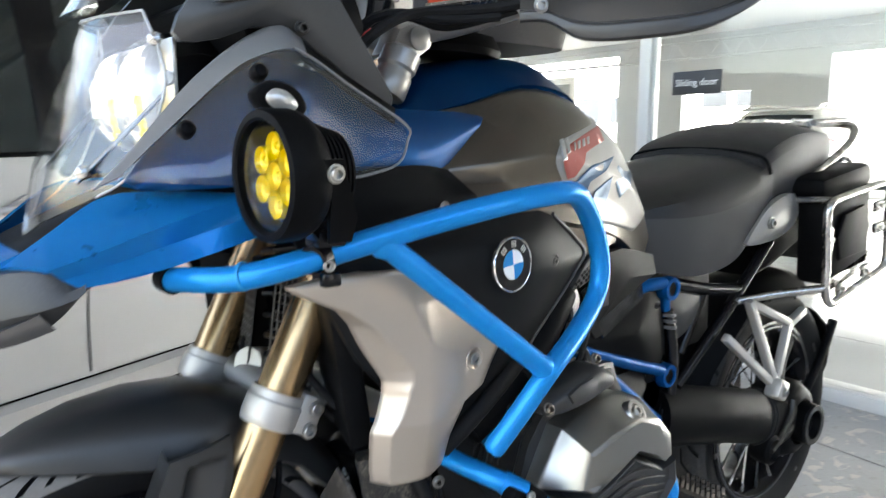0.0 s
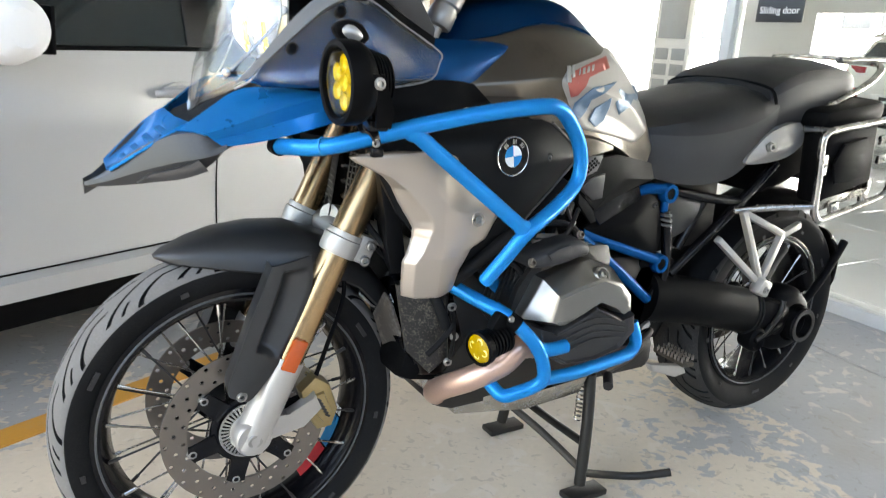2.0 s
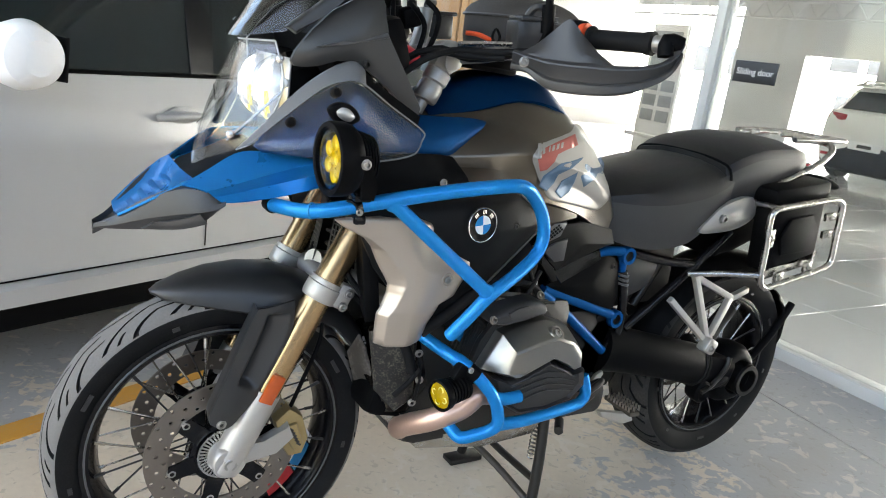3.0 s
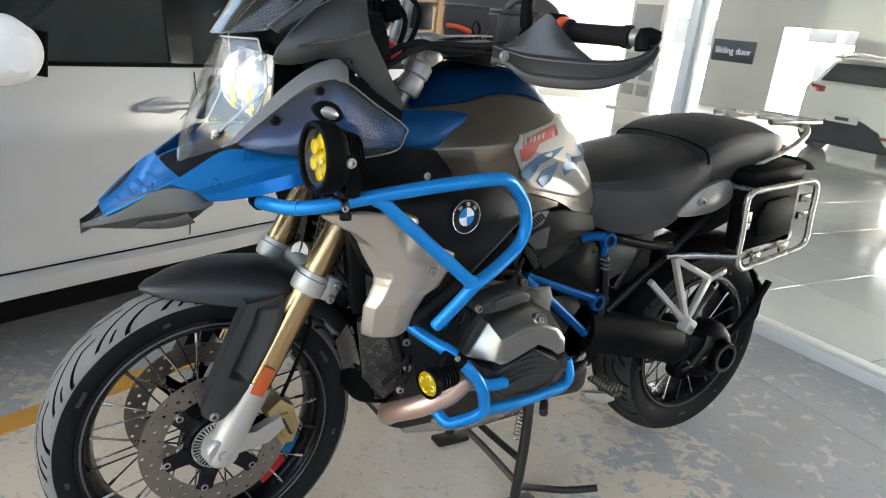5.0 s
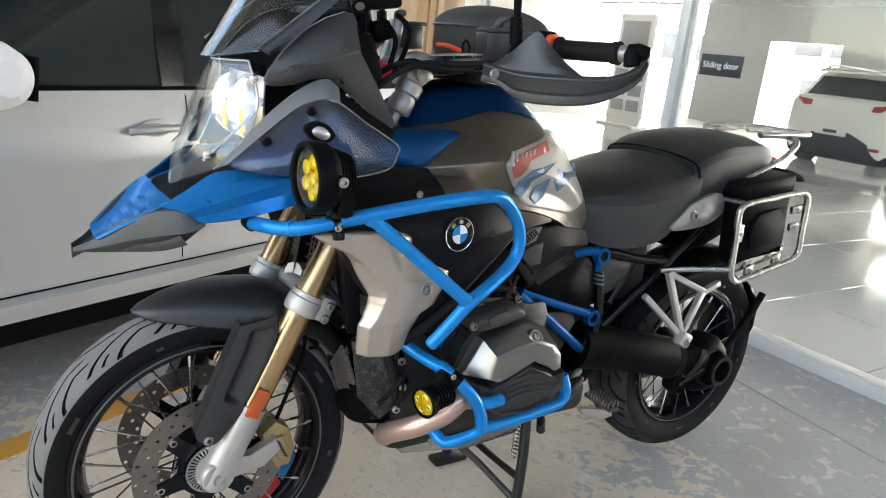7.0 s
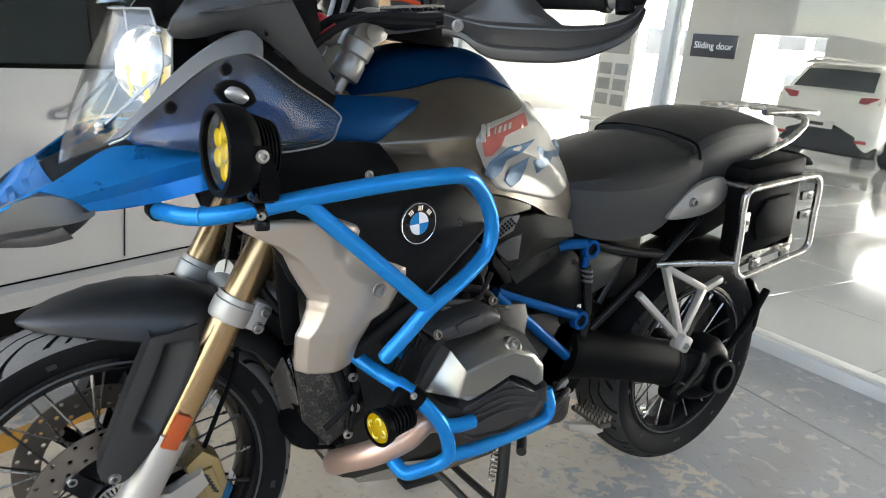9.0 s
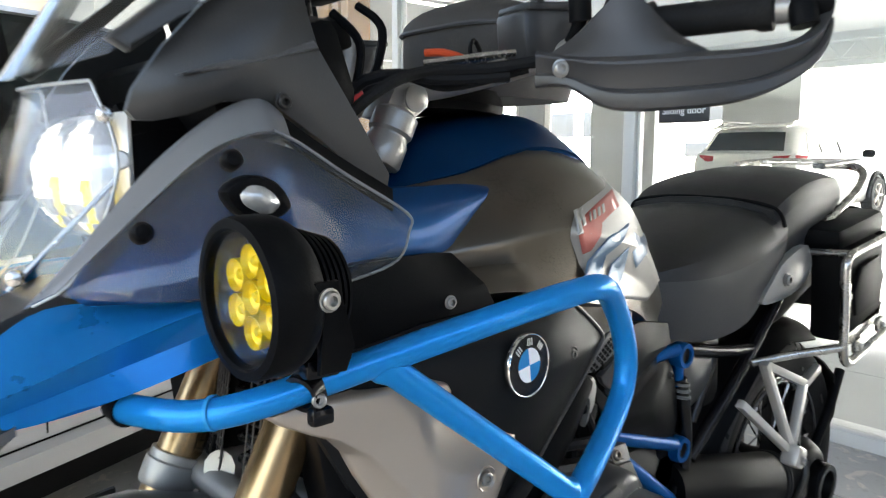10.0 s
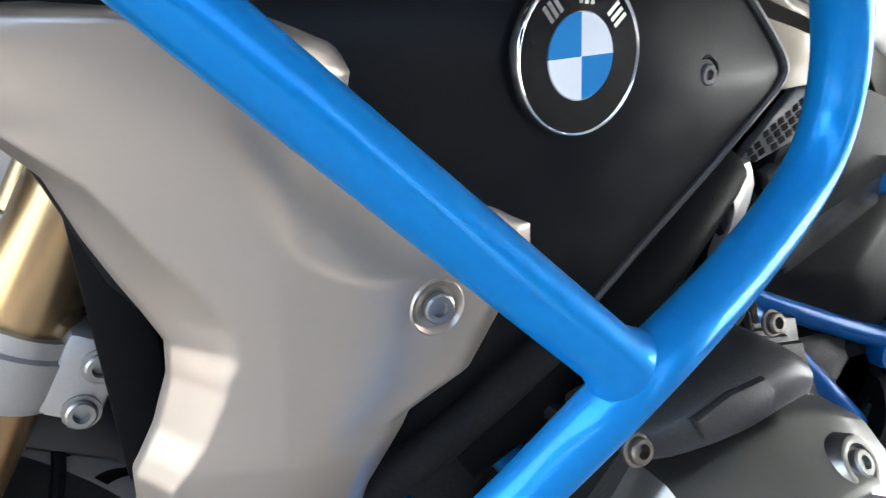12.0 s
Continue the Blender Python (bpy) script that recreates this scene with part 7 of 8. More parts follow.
# rear: grab bracket, rack, pannier frame
def rear(s):
    bm = B()
    shell(bm, Y(s, [(1.162, -0.178, 0.8), (1.19, -0.182, 0.836), (1.22, -0.184, 0.864), (1.27, -0.184, 0.884), (1.345, -0.178, 0.893), (1.384, -0.172, 0.85), (1.342, -0.178, 0.82), (1.281, -0.18, 0.802), (1.2, -0.18, 0.795)]), (1.26, s * 0.196, 0.836), 0.01, 2, 6)
    bp("grab_bracket", bm, M_CASTGREY, "cast silver grab bracket", None, 30)
    bolt(bike, (1.226, s * 0.192, 0.838), (0, s, 0), 0.011, 0.008)
    bm = B()
    slab(bm, Y(s, [(1.25, -0.16, 0.88), (1.4, -0.155, 0.91), (1.44, -0.15, 0.87), (1.38, -0.155, 0.84), (1.28, -0.165, 0.868)]), (0, -s * 0.05, 0), 0.01)
    bp("tail_bracket", bm, M_DKGREY)
    bm = B()
    tube(bm, Y(s, [(1.40, -0.16, 0.903), (1.5, -0.162, 0.942), (1.614, -0.16, 0.985), (1.68, -0.152, 1.018), (1.71, -0.135, 1.037), (1.727, -0.105, 1.045), (1.70, -0.08, 1.047), (1.62, -0.07, 1.047)]), 0.0095, 12, 5)
    bp("grab_rail", bm, M_STEEL, "polished tubular grab rail")
    bm = B()
    tube(bm, Y(s, [(1.58, -0.1, 1.046), (1.64, -0.105, 1.05), (1.75, -0.1, 1.054), (1.85, -0.085, 1.054), (1.875, -0.06, 1.053), (1.88, 0.0, 1.053)]), 0.008, 12, 5)
    tube(bm, Y(s, [(1.60, -0.04, 1.053), (1.875, -0.04, 1.053)]), 0.006, 10, 2)
    bp("rack_tube", bm, M_STEEL, "polished luggage rack tube")
    # pannier frame
    bm = B()
    y = 0.258
    hoop = [(1.335, -y, 0.875), (1.37, -y, 0.885), (1.57, -y, 0.908), (1.612, -y, 0.905), (1.632, -y, 0.882), (1.64, -y, 0.8), (1.648, -y, 0.735), (1.632, -y, 0.715), (1.598, -y, 0.705), (1.41, -y, 0.668), (1.368, -y, 0.665), (1.345, -y, 0.69), (1.338, -y, 0.76), (1.325, -y, 0.85)]
    tube(bm, Y(s, hoop), 0.0088, 12, 5, True)
    tube(bm, Y(s, [(1.345, -y, 0.70), (1.25, -0.2, 0.69), (1.19, -0.15, 0.675)]), 0.0085, 10, 3)
    tube(bm, Y(s, [(1.36, -y, 0.882), (1.36, -0.2, 0.88), (1.38, -0.15, 0.875)]), 0.008, 10, 3)
    tube(bm, Y(s, [(1.61, -y, 0.9), (1.62, -0.2, 0.9), (1.6, -0.12, 0.9)]), 0.008, 10, 3)
    pf = bp("pannier_frame", bm, M_STEEL, "stainless tubular pannier frame")
    for x, z, w, h in ((1.598, 0.86, 0.05, 0.022), (1.605, 0.81, 0.05, 0.022), (1.352, 0.80, 0.024, 0.05), (1.43, 0.69, 0.03, 0.03), (1.55, 0.715, 0.03, 0.03)):
        bm = B()
        box(bm, (x, s * 0.252, z), (w, 0.012, h), (0, -7, 0), 0.003)
        tab = bp("mounting_tab", bm, M_STEEL, "", pf)
        bolt(tab, (x, s * 0.258, z), (0, s, 0), 0.006, 0.005, washer=False)
    # black tool box inside the frame
    bm = B()
    box(bm, (1.485, s * 0.205, 0.8), (0.22, 0.07, 0.19), (0, -6, 0), 0.018)
    slab(bm, Y(s, [(1.42, -0.242, 0.75), (1.40, -0.242, 0.8), (1.43, -0.242, 0.85), (1.52, -0.242, 0.865), (1.56, -0.242, 0.82), (1.54, -0.242, 0.76)]), (0, s * 0.01, 0), 0.006)
    box(bm, (1.5, s * 0.16, 0.915), (0.24, 0.13, 0.05), (0, -8, 0), 0.015)
    tb = bp("tool_box", bm, M_BLACK, "black plastic tool box in the pannier frame")
    bm = B()
    slab(bm, Y(s, [(1.38, -0.24, 0.678), (1.6, -0.24, 0.72), (1.6, -0.24, 0.756), (1.38, -0.24, 0.705)]), (0, -s * 0.004, 0), 0.002)
    bp("lower_plate", bm, M_STEEL, "", tb)
    # rear signal
    bm = B()
    lathe(bm, [(0.0, -0.045), (0.012, -0.04), (0.014, -0.02), (0.013, -0.016), (0.014, -0.01), (0.013, -0.004), (0.014, 0.002), (0.013, 0.008), (0.013, 0.02), (0.006, 0.04), (0, 0.042)], (1.75, s * 0.13, 0.93), (0.93, s * 0.25, -0.25), 16)
    tube(bm, [(1.62, s * 0.06, 0.955), (1.71, s * 0.12, 0.943)], 0.008, 8, 1)
    bp("rear_turn_signal", bm, M_BLACK, "black ribbed rear signal stalk")
    # pillion peg hanger
    struts = []
    for a, b in (((1.19, -0.185, 0.68), (1.252, -0.215, 0.51)), ((1.125, -0.175, 0.612), (1.25, -0.215, 0.5)), ((1.195, -0.185, 0.675), (1.335, -0.2, 0.615)), ((1.335, -0.2, 0.615), (1.262, -0.215, 0.505)), ((1.335, -0.2, 0.612), (1.40, -0.2, 0.634))):
        a, b = Y(s, [a, b])
        d = (Vector(b) - Vector(a)).normalized()
        n_ = Vector((-d.z, 0, d.x)) * 0.0085
        struts.append(slab(B(), [Vector(a) - n_, Vector(b) - n_, Vector(b) + n_, Vector(a) + n_], (0, -s * 0.018, 0), 0.004))
    bm = B()
    box(bm, (1.255, s * 0.215, 0.49), (0.042, 0.036, 0.042), (0, 25, 0), 0.008)
    hang = bp("pillion_peg_hanger", bm, M_SILVER, "forked cast aluminium footrest hanger")
    for b_ in struts:
        bp("strut", b_, M_SILVER, "", hang)
    bm = B()
    tube(bm, Y(s, [(1.27, -0.2, 0.5), (1.33, -0.175, 0.53), (1.39, -0.16, 0.565)]), 0.02, 12, 4)
    bp("pillion_peg", bm, M_RUBBER, "folded black rubber footrest", hang)
    bolt(hang, (1.252, s * 0.233, 0.487), (0, s, 0), 0.008, 0.006)
    # rider footpeg with teeth
    bm = B()
    slab(bm, Y(s, [(0.955, -0.17, 0.36), (0.96, -0.26, 0.355), (0.992, -0.262, 0.353), (0.995, -0.17, 0.358)]), (0, 0, -0.014), 0.004)
    peg = bp("footpeg", bm, M_DIRTY, "worn serrated steel footpeg")
    for i in range(8):
        for x in (0.958, 0.976, 0.993):
            bm = B()
            box(bm, (x, s * (0.182 + 0.0105 * i), 0.361), (0.005, 0.005, 0.013), (0, 0, 45), 0)
            bp("tooth", bm, M_DISC, "", peg)
    bm = B()
    slab(bm, Y(s, [(0.93, -0.19, 0.325), (1.02, -0.215, 0.316), (1.03, -0.215, 0.296), (1.0, -0.21, 0.288), (0.94, -0.19, 0.306)]), (0, -s * 0.02, 0), 0.004)
    bp("peg_bracket", bm, M_SILVER)


both(rear)
# gear lever and side stand
bm = B()
tube(bm, [(0.87, -0.17, 0.39), (0.9, -0.2, 0.42), (0.85, -0.21, 0.4), (0.83, -0.21, 0.37)], 0.009, 10, 4)
tube(bm, [(0.77, -0.215, 0.34), (0.74, -0.25, 0.335)], 0.011, 10, 1)
tube(bm, [(0.77, -0.2, 0.342), (0.86, -0.18, 0.35), (0.92, -0.16, 0.36)], 0.009, 10, 3)
bp("gear_lever", bm, M_ENGINE)
# centre stand
bm = B()
for s in (-1, 1):
    tube(bm, [(0.80, s * 0.13, 0.3), (0.79, s * 0.15, 0.18), (0.775, s * 0.165, 0.03)], 0.014, 12, 3)
    box(bm, (0.785, s * 0.17, 0.008), (0.11, 0.05, 0.016), None, 0.004)
tube(bm, [(0.787, -0.155, 0.13), (0.795, 0.0, 0.12), (0.787, 0.155, 0.13)], 0.01, 10, 3)
tube(bm, [(0.78, -0.165, 0.06), (0.86, -0.17, 0.035), (0.93, -0.2, 0.03), (1.0, -0.24, 0.045)], 0.01, 10, 4)
stand = bp("centre_stand", bm, M_ENGINE, "worn dark steel centre stand")
bm = B()
tube(bm, [(0.785 + 0.008 * math.cos(a), -0.12 + 0.008 * math.sin(a), 0.33 - 0.0014 * i) for i, a in enumerate([0.8 * k for k in range(110)])], 0.0018, 6, 1)
bp("stand_spring", bm, M_STEEL, "", stand)
bm = B()
tube(bm, [(0.70, 0.1, 0.16), (0.75, -0.03, 0.11), (0.785, -0.155, 0.06)], 0.0095, 10, 3)
bp("cross_tube", bm, M_DIRTY, "rusty brown cross tube", stand)
# swing arm with shaft drive
bm = B()
rings = []
for x, y, z, ry, rz in ((0.95, -0.12, 0.47, 0.045, 0.06), (1.05, -0.125, 0.455, 0.05, 0.06), (1.2, -0.13, 0.42, 0.052, 0.058), (1.3, -0.13, 0.394, 0.052, 0.06), (1.345, -0.13, 0.382, 0.05, 0.06), (1.35, -0.13, 0.384, 0.045, 0.058)):
    rings.append([(x + 0.2 * rz * math.sin(a), y + ry * math.cos(a), z + rz * math.sin(a)) for a in [2 * math.pi * k / 24 for k in range(24)]])
loft(bm, rings)
arm = bp("swing_arm", bm, M_BLACK, "black shaft-drive swing arm", None, 40)
bm = B()
lathe(bm, [(0.0, -0.05), (0.085, -0.05), (0.095, -0.02), (0.095, 0.02), (0.08, 0.045), (0.062, 0.055), (0.055, 0.055), (0.05, 0.035), (0.03, 0.03), (0, 0.03)], (1.507, -0.105, 0.337), (0, -1, 0), 36)
box(bm, (1.42, -0.125, 0.36), (0.14, 0.08, 0.1), (0, 15, 0), 0.025)
lathe(bm, [(0.0, -0.02), (0.03, -0.02), (0.034, 0.0), (0.034, 0.02), (0.026, 0.026), (0.022, 0.016), (0, 0.014)], (1.346, -0.152, 0.314), (0, -1, 0), 28)
tube(bm, [(1.346, -0.16, 0.314), (1.42, -0.165, 0.335), (1.47, -0.15, 0.34)], 0.012, 10, 4)
lathe(bm, [(0.032, 0.0), (0.05, 0.0), (0.05, 0.045), (0.046, 0.05), (0.038, 0.05), (0.034, 0.03)], (1.53, -0.13, 0.33), (0, -1, 0), 32, True)
fd = bp("final_drive", bm, M_BLACK, "black cast final drive housing")
bm = B()
lathe(bm, [(0.036, 0.049), (0.047, 0.049), (0.0475, 0.052), (0.036, 0.052)], (1.53, -0.13, 0.33), (0, -1, 0), 32, True)
bp("hub_ring", bm, M_ENGINE, "", fd)
bm = B()
tube(bm, [(1.325 + 0.012 * math.sin(a), -0.13 + 0.051 * math.cos(a), 0.387 + 0.06 * math.sin(a)) for a in [2 * math.pi * k / 24 for k in range(24)]], 0.004, 8, 1, True)
tube(bm, [(1.342 + 0.012 * math.sin(a), -0.13 + 0.05 * math.cos(a), 0.383 + 0.059 * math.sin(a)) for a in [2 * math.pi * k / 24 for k in range(24)]], 0.004, 8, 1, True)
bp("rubber_boot", bm, M_RUBBER, "", arm)
bm = B()
tube(bm, [(1.341, -0.17, 0.314), (1.38, -0.172, 0.335), (1.426, -0.17, 0.377), (1.44, -0.165, 0.41)], 0.008, 8, 4)
bp("torque_link", bm, M_ENGINE, "", fd)
bm = B()
drilled_disc(bm, (1.507, 0.075, 0.335), 0.09, 0.138, 0.005, 36, 3)
bp("rear_brake_disc", bm, M_DISC, "drilled rear brake disc", rw_)
# rear shock
bm = B()
tube(bm, [(1.0, -0.06, 0.7), (0.98, -0.03, 0.45)], 0.02, 12, 1)
tube(bm, [(1.0 - 0.02 * k / 60 + 0.036 * math.cos(0.75 * k), -0.055 + 0.02 * k / 60 + 0.036 * math.sin(0.75 * k), 0.69 - 0.2 * k / 60) for k in range(60)], 0.006, 6, 1)
bp("rear_shock", bm, M_BLACK)
# rear hugger and tail mudguard
bm = B()
rings = []
for ang, hw, rr in ((175, 0.06, 0.355), (150, 0.085, 0.358), (120, 0.095, 0.36), (95, 0.1, 0.362), (70, 0.1, 0.365)):
    a = radians(ang)
    row = [((rr - 0.04 * abs(q) ** 3) * math.cos(a) + 1.507, hw * q, 0.335 + (rr - 0.04 * abs(q) ** 3) * math.sin(a)) for q in [(k / 8 - 0.5) * 2 for k in range(9)]]
    rings.append(row + [(x, y * 0.97, z - 0.004) for x, y, z in row[::-1]])
loft(bm, rings)
bp("rear_hugger", bm, M_BLACK)
bm = B()
rings = []
for ang, hw, rr in ((2, 0.07, 0.335), (14, 0.09, 0.34), (26, 0.1, 0.345), (36, 0.1, 0.35), (40, 0.09, 0.35)):
    a = radians(ang)
    row = [((rr - 0.05 * abs(q) ** 3) * math.cos(a) + 1.507, hw * q, 0.335 + (rr - 0.03 * abs(q) ** 3) * math.sin(a)) for q in [(k / 8 - 0.5) * 2 for k in range(9)]]
    rings.append(row + [(x - 0.006, y * 0.97, z) for x, y, z in row[::-1]])
loft(bm, rings)
for s in (-1, 1):
    tube(bm, [(1.55, s * 0.1, 0.33), (1.625, s * 0.1, 0.35), (1.72, s * 0.1, 0.44), (1.79, s * 0.095, 0.53)], 0.012, 10, 3)
bp("spray_guard", bm, M_BLACK, "black spray guard behind the rear wheel")
bm = B()
slab(bm, [(1.42, -0.1, 0.88), (1.62, -0.1, 0.93), (1.72, -0.1, 0.92), (1.78, -0.1, 0.7), (1.76, -0.1, 0.69), (1.6, -0.1, 0.8), (1.42, -0.1, 0.72), (1.35, -0.1, 0.7)], (0, 0.2, 0), 0.01)
bp("tail_mudguard", bm, M_BLACK)
bm = B()
box(bm, (1.72, 0, 0.96), (0.06, 0.14, 0.04), None, 0.012)
bp("tail_lamp", bm, M_TAIL, "red tail lamp")

# handlebar
bm = B()
tube(bm, [(0.62, -0.45, 1.22), (0.567, -0.3, 1.216), (0.53, -0.22, 1.19), (0.45, -0.1, 1.155), (0.42, 0, 1.15), (0.45, 0.1, 1.155), (0.53, 0.22, 1.19), (0.567, 0.3, 1.216), (0.62, 0.45, 1.22)], 0.015, 16, 6)
hb = bp("handlebar", bm, M_CASTGREY, "silver tubular handlebar")
for s in (-1, 1):
    bm = B()
    lathe(bm, [(0.014, 0.0), (0.023, 0.002), (0.024, 0.008), (0.018, 0.012), (0.0178, 0.11), (0.021, 0.118), (0.021, 0.13), (0.014, 0.132)], (0.57, s * 0.305, 1.216), (0.33, s, 0.03), 20)
    bp("grip", bm, M_RUBBER, "black ribbed rubber grip", hb)
    bm = B()
    lathe(bm, [(0.0, -0.06), (0.012, -0.06), (0.012, -0.036), (0.024, -0.034), (0.026, -0.03), (0.026, -0.004), (0.0235, 0.0), (0.0235, 0.004), (0.027, 0.008), (0.027, 0.03), (0.02, 0.036), (0.0, 0.036)], (0.37, s * 0.09, 1.09), FA, 24)
    slab(bm, Y(s, [(0.355, -0.1, 1.115), (0.375, -0.1, 1.15), (0.42, -0.085, 1.168), (0.45, -0.08, 1.15), (0.44, -0.085, 1.128), (0.40, -0.095, 1.105)]), (0, -s * 0.05, 0), 0.01)
    lathe(bm, [(0.0, 0.0), (0.017, 0.0), (0.017, 0.003), (0.013, 0.005), (0, 0.005)], (0.405, s * 0.099, 1.138), (0, s, 0), 20)
    tube(bm, [(0.43, s * 0.06, 1.148), (0.45, s * 0.03, 1.16), (0.45, 0, 1.162)], 0.02, 14, 3)
    bp("bar_riser", bm, M_CASTGREY, "cast silver handlebar riser", hb)
    # hand guard: a curved band with a raised spoiler
    bm = B()
    band = dense([(0.437, -0.262, 1.176, 1.142, 0.008), (0.455, -0.292, 1.17, 1.14, 0.01), (0.476, -0.33, 1.166, 1.118, 0.012), (0.515, -0.39, 1.168, 1.118, 0.013), (0.555, -0.432, 1.172, 1.127, 0.013), (0.592, -0.455, 1.182, 1.147, 0.012), (0.62, -0.464, 1.2, 1.17, 0.011), (0.634, -0.464, 1.226, 1.2, 0.011)], 4)
    rings = []
    for k, (x, y, z1, z0, t) in enumerate(band):
        a, b = band[max(k - 1, 0)], band[min(k + 1, len(band) - 1)]
        d = Vector((b[0] - a[0], b[1] - a[1], 0)).normalized()
        n_ = Vector((d.y, -d.x, 0))
        c0 = Vector((x, y, 0))
        zh = z1 - z0
        prof = [(q_, z0 + f_ * zh) for q_, f_ in ((0.0, 0.02), (0.6, -0.02), (1.2, 0.03), (1.3, 0.1), (1.25, 0.32), (1.1, 0.38), (0.72, 0.43), (1.15, 0.84), (1.3, 0.9), (1.25, 0.96), (0.6, 1.08), (0.1, 1.05), (0.0, 0.9))]
        rings.append([((c0 + n_ * t * q).x, (c0 + n_ * t * q).y * -s, z) for q, z in prof])
    loft(bm, rings)
    hg = bp("hand_guard", bm, M_GUARD, "dark grey plastic hand guard", hb, 25)
    bm = B()
    foot = Y(s, [(0.444, -0.268, 1.166), (0.472, -0.316, 1.162), (0.505, -0.36, 1.162), (0.53, -0.392, 1.166), (0.556, -0.41, 1.17)])
    waist = Y(s, [(0.444, -0.268, 1.17), (0.474, -0.31, 1.182), (0.5, -0.347, 1.19), (0.526, -0.378, 1.182), (0.554, -0.405, 1.172)])
    crest = Y(s, [(0.444, -0.264, 1.173), (0.472, -0.285, 1.197), (0.493, -0.322, 1.238), (0.501, -0.334, 1.24), (0.515, -0.346, 1.222), (0.538, -0.364, 1.196), (0.553, -0.4, 1.174)])
    sheet(bm, [foot, waist, crest], (0.004, -s * 0.004, 0), 28, 3)
    bp("hand_guard_spoiler", bm, M_GUARD, "", hb, 18)
    bm = B()
    tube(bm, Y(s, [(0.637, -0.468, 1.222), (0.615, -0.455, 1.226), (0.612, -0.46, 1.2)]), 0.014, 12, 3)
    bp("bar_end", bm, M_BLACK, "", hb)
    bolt(hb, (0.4385, s * 0.2925, 1.159), (-0.4, s, 0), 0.0075, 0.005)
    # mirror stem
    bm = B()
    tube(bm, Y(s, [(0.5, -0.255, 1.195), (0.498, -0.268, 1.215), (0.494, -0.27, 1.25), (0.487, -0.272, 1.31), (0.47, -0.3, 1.4)]), 0.0078, 10, 4)
    tube(bm, Y(s, [(0.497, -0.27, 1.215), (0.492, -0.27, 1.265)]), 0.0125, 10, 1)
    bp("mirror_stem", bm, M_BLACK, "", hb)
    bm = B()
    lathe(bm, [(0, -0.012), (0.03, -0.012), (0.055, 0.0), (0.055, 0.008), (0, 0.01)], (0.46, s * 0.33, 1.44), (1, 0, 0.1), 24)
    bp("mirror", bm, M_BLACK, "", hb)
    # controls: reservoir box and switch
    bm = B()
    box(bm, (0.515, s * 0.19, 1.21), (0.075, 0.06, 0.055), (0, -5, s * 12), 0.006)
    box(bm, (0.52, s * 0.192, 1.241), (0.08, 0.066, 0.01), (0, -5, s * 12), 0.004)
    tube(bm, Y(s, [(0.5, -0.2, 1.245), (0.505, -0.215, 1.262), (0.53, -0.225, 1.265)]), 0.008, 8, 3)
    bp("fluid_reservoir", bm, M_GUARD, "black fluid reservoir", hb)
    bm = B()
    box(bm, (0.56, s * 0.28, 1.225), (0.04, 0.03, 0.045), (0, 0, s * 18), 0.008)
    bp("switch_block", bm, M_BLACK, "", hb)
    bm = B()
    lathe(bm, [(0.014, -0.008), (0.026, -0.006), (0.026, 0.006), (0.014, 0.008)], (0.566, s * 0.296, 1.217), (0.33, s, 0.03), 20, True)
    bp("grip_collar", bm, M_REDOR, "orange-red grip collar", hb)
for pts in (((0.26, -0.09, 1.06), (0.28, -0.14, 1.11), (0.32, -0.16, 1.145), (0.38, -0.155, 1.163), (0.44, -0.19, 1.168), (0.5, -0.24, 1.18)), ((0.27, -0.05, 1.07), (0.31, -0.13, 1.15), (0.4, -0.16, 1.155), (0.46, -0.2, 1.16)), ((0.3, -0.02, 1.09), (0.36, -0.1, 1.16), (0.42, -0.14, 1.15), (0.48, -0.21, 1.17))):
    bm = B()
    tube(bm, pts, 0.0068, 8, 5)
    bp("control_cable", bm, M_RUBBER)
bm = B()
tube(bm, [(0.4, -0.12, 1.175), (0.44, -0.15, 1.182), (0.49, -0.2, 1.19)], 0.005, 8, 3)
bp("clutch_pipe", bm, M_STEEL)
# ignition, red knob and steering damper
bm = B()
lathe(bm, [(0.0, -0.05), (0.02, -0.05), (0.02, 0.0), (0.016, 0.004), (0.0, 0.002)], (0.3, 0.0, 1.255), (-0.5, -0.7, 0.5), 20)
box(bm, (0.345, 0.02, 1.275), (0.075, 0.1, 0.035), (0, -10, 0), 0.01)
box(bm, (0.325, 0.02, 1.19), (0.03, 0.05, 0.09), (0, -10, 0), 0.008)
for pts in (((0.3, -0.02, 1.24), (0.29, -0.05, 1.2), (0.31, -0.06, 1.15)), ((0.34, -0.02, 1.24), (0.36, -0.05, 1.2), (0.34, -0.06, 1.13)), ((0.37, -0.03, 1.25), (0.385, -0.06, 1.22), (0.37, -0.06, 1.16), (0.34, -0.05, 1.12)), ((0.28, 0.02, 1.22), (0.3, -0.03, 1.17), (0.34, -0.02, 1.16))):
    tube(bm, pts, 0.0055, 8, 5)
box(bm, (0.4, 0.05, 1.29), (0.04, 0.04, 0.022), (0, -20, 10), 0.006)
box(bm, (0.345, -0.01, 1.215), (0.04, 0.03, 0.04), (10, -20, 0), 0.006)
bp("ignition_lock", bm, M_BLACK, "black ignition lock and instrument mount")
bm = B()
lathe(bm, [(0.0, 0.002), (0.0095, 0.002), (0.0095, 0.005), (0, 0.005)], (0.3, 0.0, 1.255), (-0.5, -0.7, 0.5), 18)
bp("lock_face", bm, M_BOLT)
bm = B()
tube(bm, [(0.44, 0.1, 1.24), (0.43, 0.09, 1.19), (0.41, 0.08, 1.13)], 0.018, 12, 4)
bp("upright_tube", bm, M_CASTGREY)
bm = B()
